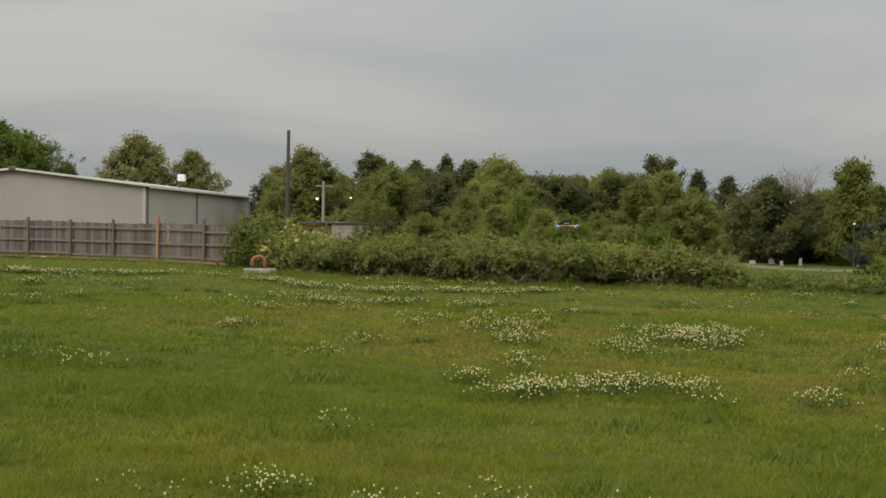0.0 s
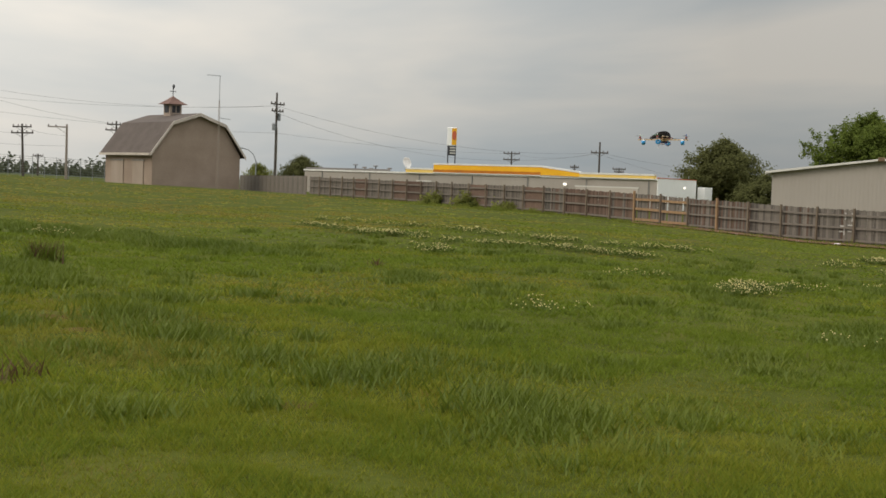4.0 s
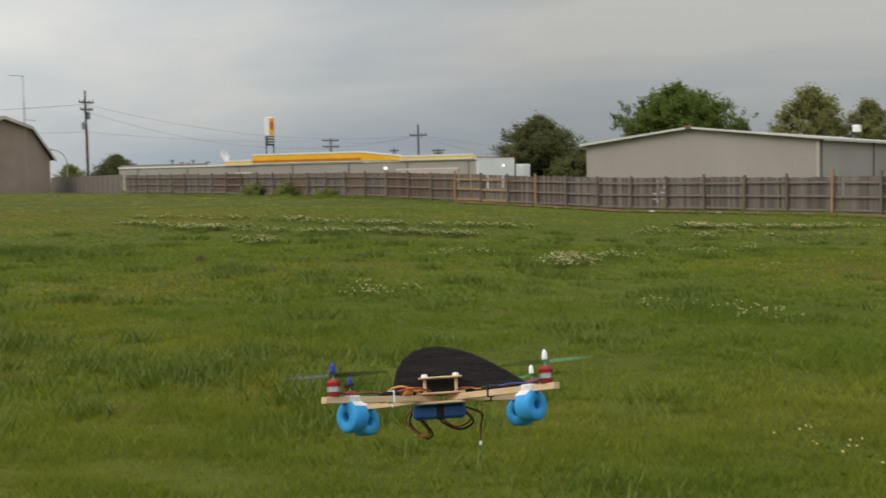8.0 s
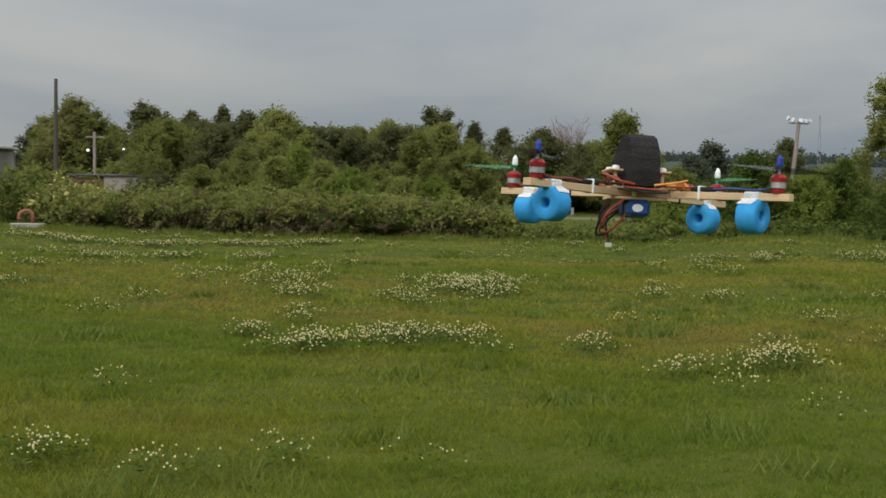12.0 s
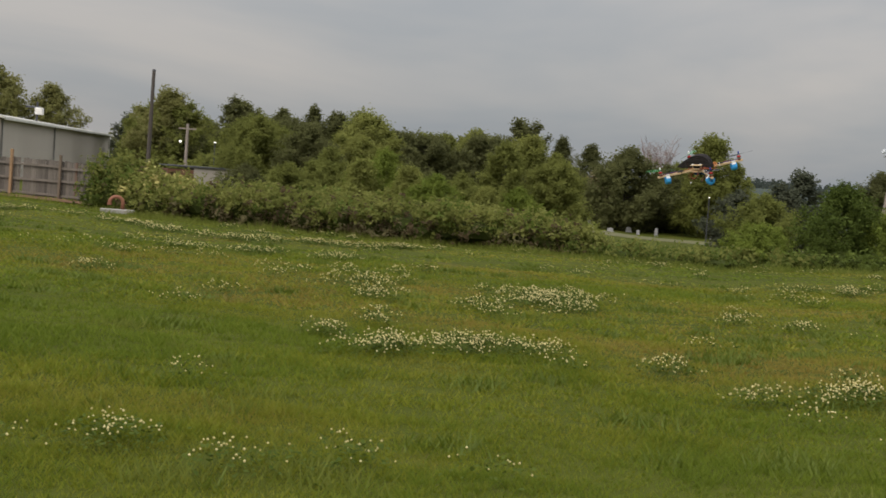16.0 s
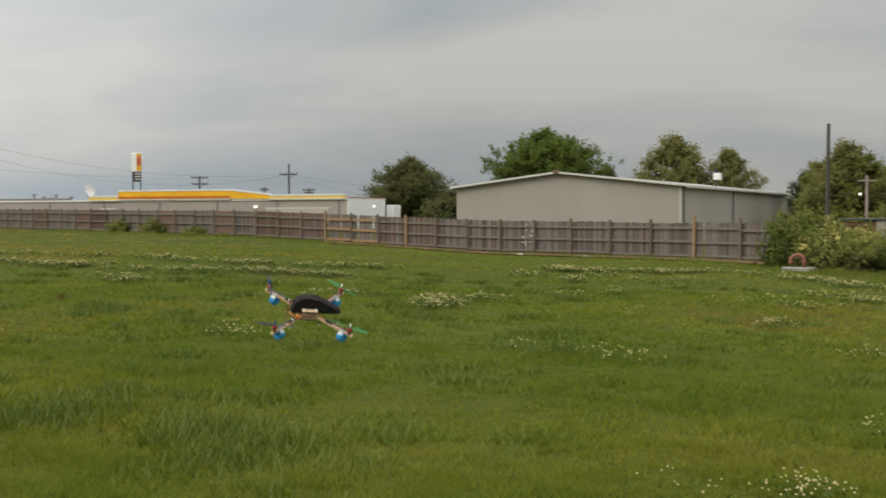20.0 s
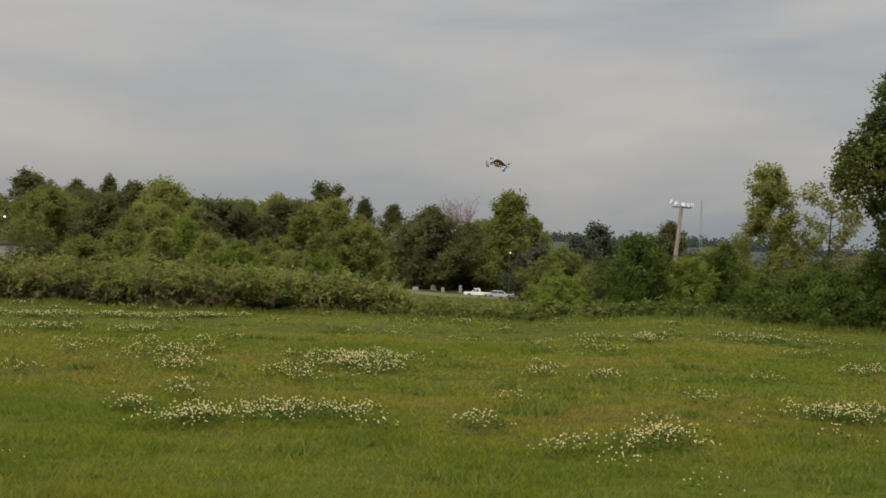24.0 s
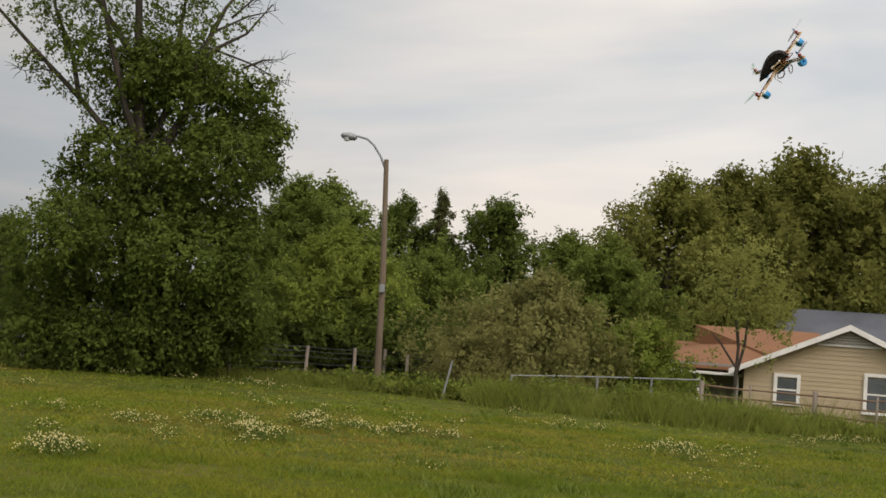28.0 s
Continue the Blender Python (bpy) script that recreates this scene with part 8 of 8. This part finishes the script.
PROPS = []
for sx, sy, cap, pm, pname in ((-1, 1, cap_blue, prop_black, "black two-bladed propeller"), (1, 1, cap_blue, prop_black, "black two-bladed propeller"),
                               (-1, -1, cap_white, prop_green, "green two-bladed propeller"), (1, -1, cap_white, prop_green, "green two-bladed propeller")):
    turn = math.degrees(math.atan2(sy, sx))
    m = pose(0, 0, 0, 0, 0, turn)
    length = ARM * math.sqrt(2)
    # arm, laid from the middle plates outwards
    arm = part("arm", box(bmesh.new(), 0.02, length + 0.026, -0.0085, 0.0085, -0.0065, 0.0065, 0.0008, m), balsa, drone, "square balsa arm")
    part("speed_controller", box(bmesh.new(), length * 0.42, length * 0.58, -0.009, 0.009, 0.008, 0.016, 0.002, m), strap_black, arm)
    part("tie", box(bmesh.new(), length * 0.48, length * 0.495, -0.0105, 0.0105, -0.0085, 0.0175, 0.001, m), cap_white if sy > 0 else strap_black, arm)
    for k, wm in enumerate((wire_blue, strap_black, wire_red)):
        y = (k - 1) * 0.005
        bm = curve_tube([m @ Vector(q) for q in ((length * 0.58, y, 0.012), (length * 0.72, y * 2, 0.014), (length * 0.86, y, 0.012), (length - 0.012, y, 0.016))], 0.0014)
        part("wire", bm, wm, arm)
        bm = curve_tube([m @ Vector(q) for q in ((0.045, y * 1.5, 0.012), (length * 0.26, y * 2.4, 0.017), (length * 0.36, -y, 0.012), (length * 0.43, y, 0.012))], 0.0014)
        part("wire", bm, (wire_red, strap_black, wire_orange)[k], arm)
    # motor
    at_motor = Matrix.Translation((sx * ARM, sy * ARM, 0))
    motor = part("motor", lathe(bmesh.new(), [(0.004, 0.007), (0.0125, 0.0075), (0.0125, 0.0145), (0.008, 0.0155), (0.008, 0.017)], 20, at_motor), motor_red, drone, "red and silver brushless motor")
    part("windings", lathe(bmesh.new(), [(0.009, 0.0155), (0.0135, 0.016), (0.0138, 0.026), (0.009, 0.027)], 20, at_motor), motor_steel, motor)
    part("bell", lathe(bmesh.new(), [(0.008, 0.0265), (0.0145, 0.0268), (0.0145, 0.034), (0.0105, 0.039), (0.004, 0.041)], 20, at_motor), motor_red, motor)
    part("shaft", lathe(bmesh.new(), [(0.0025, 0.04), (0.0025, 0.048)], 8, at_motor), motor_steel, motor)
    prop = build_prop("propeller", pm, 1 if sx * sy > 0 else -1)
    tagged(prop, pname)
    part("spinner", lathe(bmesh.new(), [(0.0055, 0.006), (0.006, 0.010), (0.0052, 0.020), (0.002, 0.0265), (0.0005, 0.027)], 12), cap, prop, "pointed spinner cap")
    PROPS.append((prop, sx, sy))
    # foam foot: a slice of tube hung under the arm, taped on
    foot_at = m @ pose(length * 0.845, 0, -0.0335, 0, 90, 0)
    bm = bmesh.new()
    ri, ro, hw, n = 0.0095, 0.031, 0.0195, 28
    prof = [(ri, -hw + 0.002), (ri + 0.002, -hw), (ro - 0.004, -hw), (ro, -hw + 0.004), (ro, hw - 0.004), (ro - 0.004, hw), (ri + 0.002, hw), (ri, hw - 0.002)]
    rings = [[bm.verts.new((r * math.cos(2 * math.pi * k / n), r * math.sin(2 * math.pi * k / n), z)) for k in range(n)] for r, z in prof]
    for a, b in zip(rings, rings[1:] + rings[:1]):
        for k in range(n):
            bm.faces.new((a[k], a[(k + 1) % n], b[(k + 1) % n], b[k]))
    bmesh.ops.transform(bm, matrix=foot_at, verts=bm.verts)
    foot = part("foam_foot", bm, blue_foam, drone, "bright blue foam tube foot", smooth=True)
    bm = bmesh.new()
    for k in range(10):
        a0 = math.pi * (0.22 + 0.56 * k / 10)
        a1 = math.pi * (0.22 + 0.56 * (k + 1) / 10)
        for w0, w1, rr in ((-0.017, 0.012, ro + 0.0012),):
            q = [m @ Vector((length * 0.845 + x, math.cos(a) * rr, -0.0335 + math.sin(a) * rr)) for a, x in ((a0, w0 - 0.003 * math.sin(k * 2.1)), (a1, w0 - 0.003 * math.sin(k * 2.1 + 2.1)), (a1, w1 + 0.003 * math.sin(k * 1.7 + 1.7)), (a0, w1 + 0.003 * math.sin(k * 1.7)))]
            bm.faces.new([bm.verts.new(v) for v in q])
    part("tape", bm, tape_white, foot, "crumpled white tape")
    part("tape_wrap", box(bmesh.new(), length * 0.79, length * 0.895, -0.0105, 0.0105, -0.009, 0.009, 0.003, m), tape_white, foot)

# middle plates and posts
part("lower_plate", box(bmesh.new(), -0.052, 0.052, -0.052, 0.052, -0.0125, -0.0075, 0.001), balsa, drone, "thin plywood plate")
part("middle_plate", box(bmesh.new(), -0.052, 0.052, -0.052, 0.052, 0.0075, 0.0115, 0.001), balsa, drone, "thin plywood plate")
for sx in (-1, 1):
    part("top_plate", box(bmesh.new(), min(sx * 0.031, sx * 0.058), max(sx * 0.031, sx * 0.058), -0.046, 0.046, 0.040, 0.0435, 0.001), balsa, drone, "thin plywood plate")
    for sy in (-1, 1):
        post = part("standoff", lathe(bmesh.new(), [(0.0038, 0.0115), (0.0038, 0.0405)], 10, Matrix.Translation((sx * 0.044, sy * 0.033, 0))), balsa, drone)
        part("nut", lathe(bmesh.new(), [(0.007, 0.0435), (0.0075, 0.0455), (0.0065, 0.0495), (0.003, 0.0505)], 10, Matrix.Translation((sx * 0.044, sy * 0.033, 0))), cap_white, post, "white nylon nut")
part("flight_board", box(bmesh.new(), -0.026, 0.026, -0.03, 0.03, 0.0125, 0.020, 0.001), wire_red, drone)

# felt hood: blunt in front, drawn out to a point behind
bm = bmesh.new()
outline = [(0.118, 0.012), (0.117, 0.035), (0.110, 0.058), (0.096, 0.078), (0.076, 0.092), (0.050, 0.099), (0.022, 0.099), (-0.008, 0.094), (-0.040, 0.083), (-0.075, 0.066), (-0.110, 0.046), (-0.140, 0.026), (-0.148, 0.020), (-0.140, 0.016), (-0.100, 0.012), (-0.05, 0.012), (0.0, 0.012), (0.06, 0.012)]
mid_c = (-0.025, 0.05)
layers = []
outline = [(y * 1.06 - 0.025, 0.012 + (z - 0.012) * 1.12) for y, z in outline]
for x, k in ((-0.0275, 0.95), (-0.0255, 1.0), (0.0, 1.012), (0.0255, 1.0), (0.0275, 0.95)):
    layers.append([bm.verts.new((x, mid_c[0] + (y - mid_c[0]) * k, mid_c[1] + (z - mid_c[1]) * k)) for y, z in outline])
for a, b in zip(layers, layers[1:]):
    for k in range(len(a)):
        bm.faces.new((a[k], a[(k + 1) % len(a)], b[(k + 1) % len(a)], b[k]))
bm.faces.new(layers[0][::-1]), bm.faces.new(layers[-1])
bmesh.ops.recalc_face_normals(bm, faces=bm.faces)
part("hood", bm, felt, drone, "charcoal felt teardrop hood")

# battery under the plates
bm = box(bmesh.new(), -0.020, 0.020, -0.050, 0.062, -0.043, -0.0135, 0.006)
pack = part("battery", bm, pack_blue, drone, "dark blue battery pack")
part("strap", box(bmesh.new(), -0.0215, 0.0215, -0.006, 0.014, -0.0445, -0.0126, 0.004), strap_black, pack, "black strap")
part("sticker", lathe(bmesh.new(), [(0.0005, 0), (0.0085, 0.0), (0.0085, 0.0006), (0.0005, 0.0007)], 18, Matrix.Translation((0.004, 0.0622, -0.028)) @ Euler((radians(-90), 0, 0)).to_matrix().to_4x4() @ Matrix.Diagonal((1.2, 0.85, 1, 1))), cap_white, pack, "pale round sticker")
for pts, wm, r in ((((0.018, -0.048, -0.026), (0.045, -0.062, -0.045), (0.058, -0.03, -0.060), (0.060, 0.0, -0.040), (0.045, 0.01, -0.012)), wire_red, 0.0024),
                   (((0.018, -0.048, -0.030), (0.038, -0.066, -0.052), (0.052, -0.035, -0.066), (0.064, 0.004, -0.045), (0.050, 0.016, -0.010)), strap_black, 0.0024),
                   (((0.010, -0.05, -0.020), (0.030, -0.085, -0.035), (0.036, -0.082, -0.060), (0.030, -0.078, -0.094)), strap_black, 0.0016),
                   (((0.010, -0.05, -0.022), (0.033, -0.083, -0.037), (0.039, -0.080, -0.062), (0.032, -0.077, -0.094)), wire_red, 0.0012),
                   (((0.05, 0.02, 0.012), (0.066, 0.04, 0.020), (0.05, 0.062, 0.028), (0.034, 0.07, 0.014)), wire_red, 0.0018),
                   (((0.035, 0.05, 0.012), (0.055, 0.07, 0.024), (0.06, 0.04, 0.034), (0.035, 0.03, 0.03)), strap_black, 0.0018),
                   (((0.03, 0.055, 0.010), (0.02, 0.122, 0.006), (-0.02, 0.122, 0.004), (-0.045, 0.06, 0.008)), wire_red, 0.0018),
                   (((0.04, 0.05, 0.006), (0.01, 0.124, 0.000), (-0.03, 0.118, 0.000), (-0.055, 0.055, 0.006)), strap_black, 0.0018)):
    part("cable", curve_tube(pts, r), wm, pack)
for pts, wm in ((((0.050, 0.045, 0.013), (0.075, 0.085, 0.030), (0.050, 0.112, 0.018), (0.020, 0.105, 0.013)), wire_red), (((-0.050, 0.045, 0.013), (-0.080, 0.080, 0.026), (-0.055, 0.110, 0.020), (-0.015, 0.106, 0.013)), wire_orange),
                (((0.058, 0.030, 0.013), (0.092, 0.060, 0.022), (0.080, 0.100, 0.014), (0.040, 0.092, 0.013)), strap_black), (((-0.056, 0.020, 0.013), (-0.090, 0.050, 0.020), (-0.086, 0.095, 0.014), (-0.040, 0.095, 0.013)), wire_red),
                (((0.030, 0.060, -0.014), (0.062, 0.080, -0.040), (0.070, 0.050, -0.075), (0.045, 0.030, -0.070), (0.022, 0.050, -0.040)), wire_red), (((0.034, 0.058, -0.014), (0.070, 0.072, -0.046), (0.074, 0.040, -0.080), (0.046, 0.024, -0.072), (0.022, 0.046, -0.040)), strap_black)):
    part("lead", curve_tube(pts, 0.0022), wm, drone)
part("balance_plug", box(bmesh.new(), 0.024, 0.036, -0.081, -0.075, -0.103, -0.094, 0.0008), cap_white, pack, "white plug")
part("cable_tie", curve_tube([(-0.068, 0.062, 0.010), (-0.078, 0.060, 0.020), (-0.085, 0.075, 0.010), (-0.076, 0.078, -0.002), (-0.066, 0.066, 0.004)], 0.0042), wire_orange, drone, "bunched orange lead")
part("yellow_plug", box(bmesh.new(), -0.062, -0.044, 0.066, 0.076, 0.010, 0.018, 0.001), wire_orange, drone)


def motions():
    walk(drone, [(t, pose(x, y, z, a, b, c)) for t, x, y, z, a, b, c in DRONE_ROWS])
    for prop, sx, sy in PROPS:
        way = 1 if sx * sy > 0 else -1
        walk(prop, [(k / FPS, pose(sx * ARM, sy * ARM, 0.047, 0, 0, way * (83.0 * k + 40 * sx + 20 * sy))) for k in range(28 * FPS + 1)])
    # two vehicles pass each other on the cemetery road: seconds, heading
    for car, rows, d, turned in ((CAR_SILVER, ((0, 26), (18.5, 4), (22.9, -13.4), (24.1, -18.1), (28, -33)), 214, 0),
                                 (CAR_WHITE, ((0, -46), (18, -38), (23.7, -17.9), (24.5, -14.75), (28, -1)), 217, 180)):
        walk(car, [(t, pose(*at(az, d + 0.02 * t), 0, 0, az + turned)) for t, az in rows])


motions()
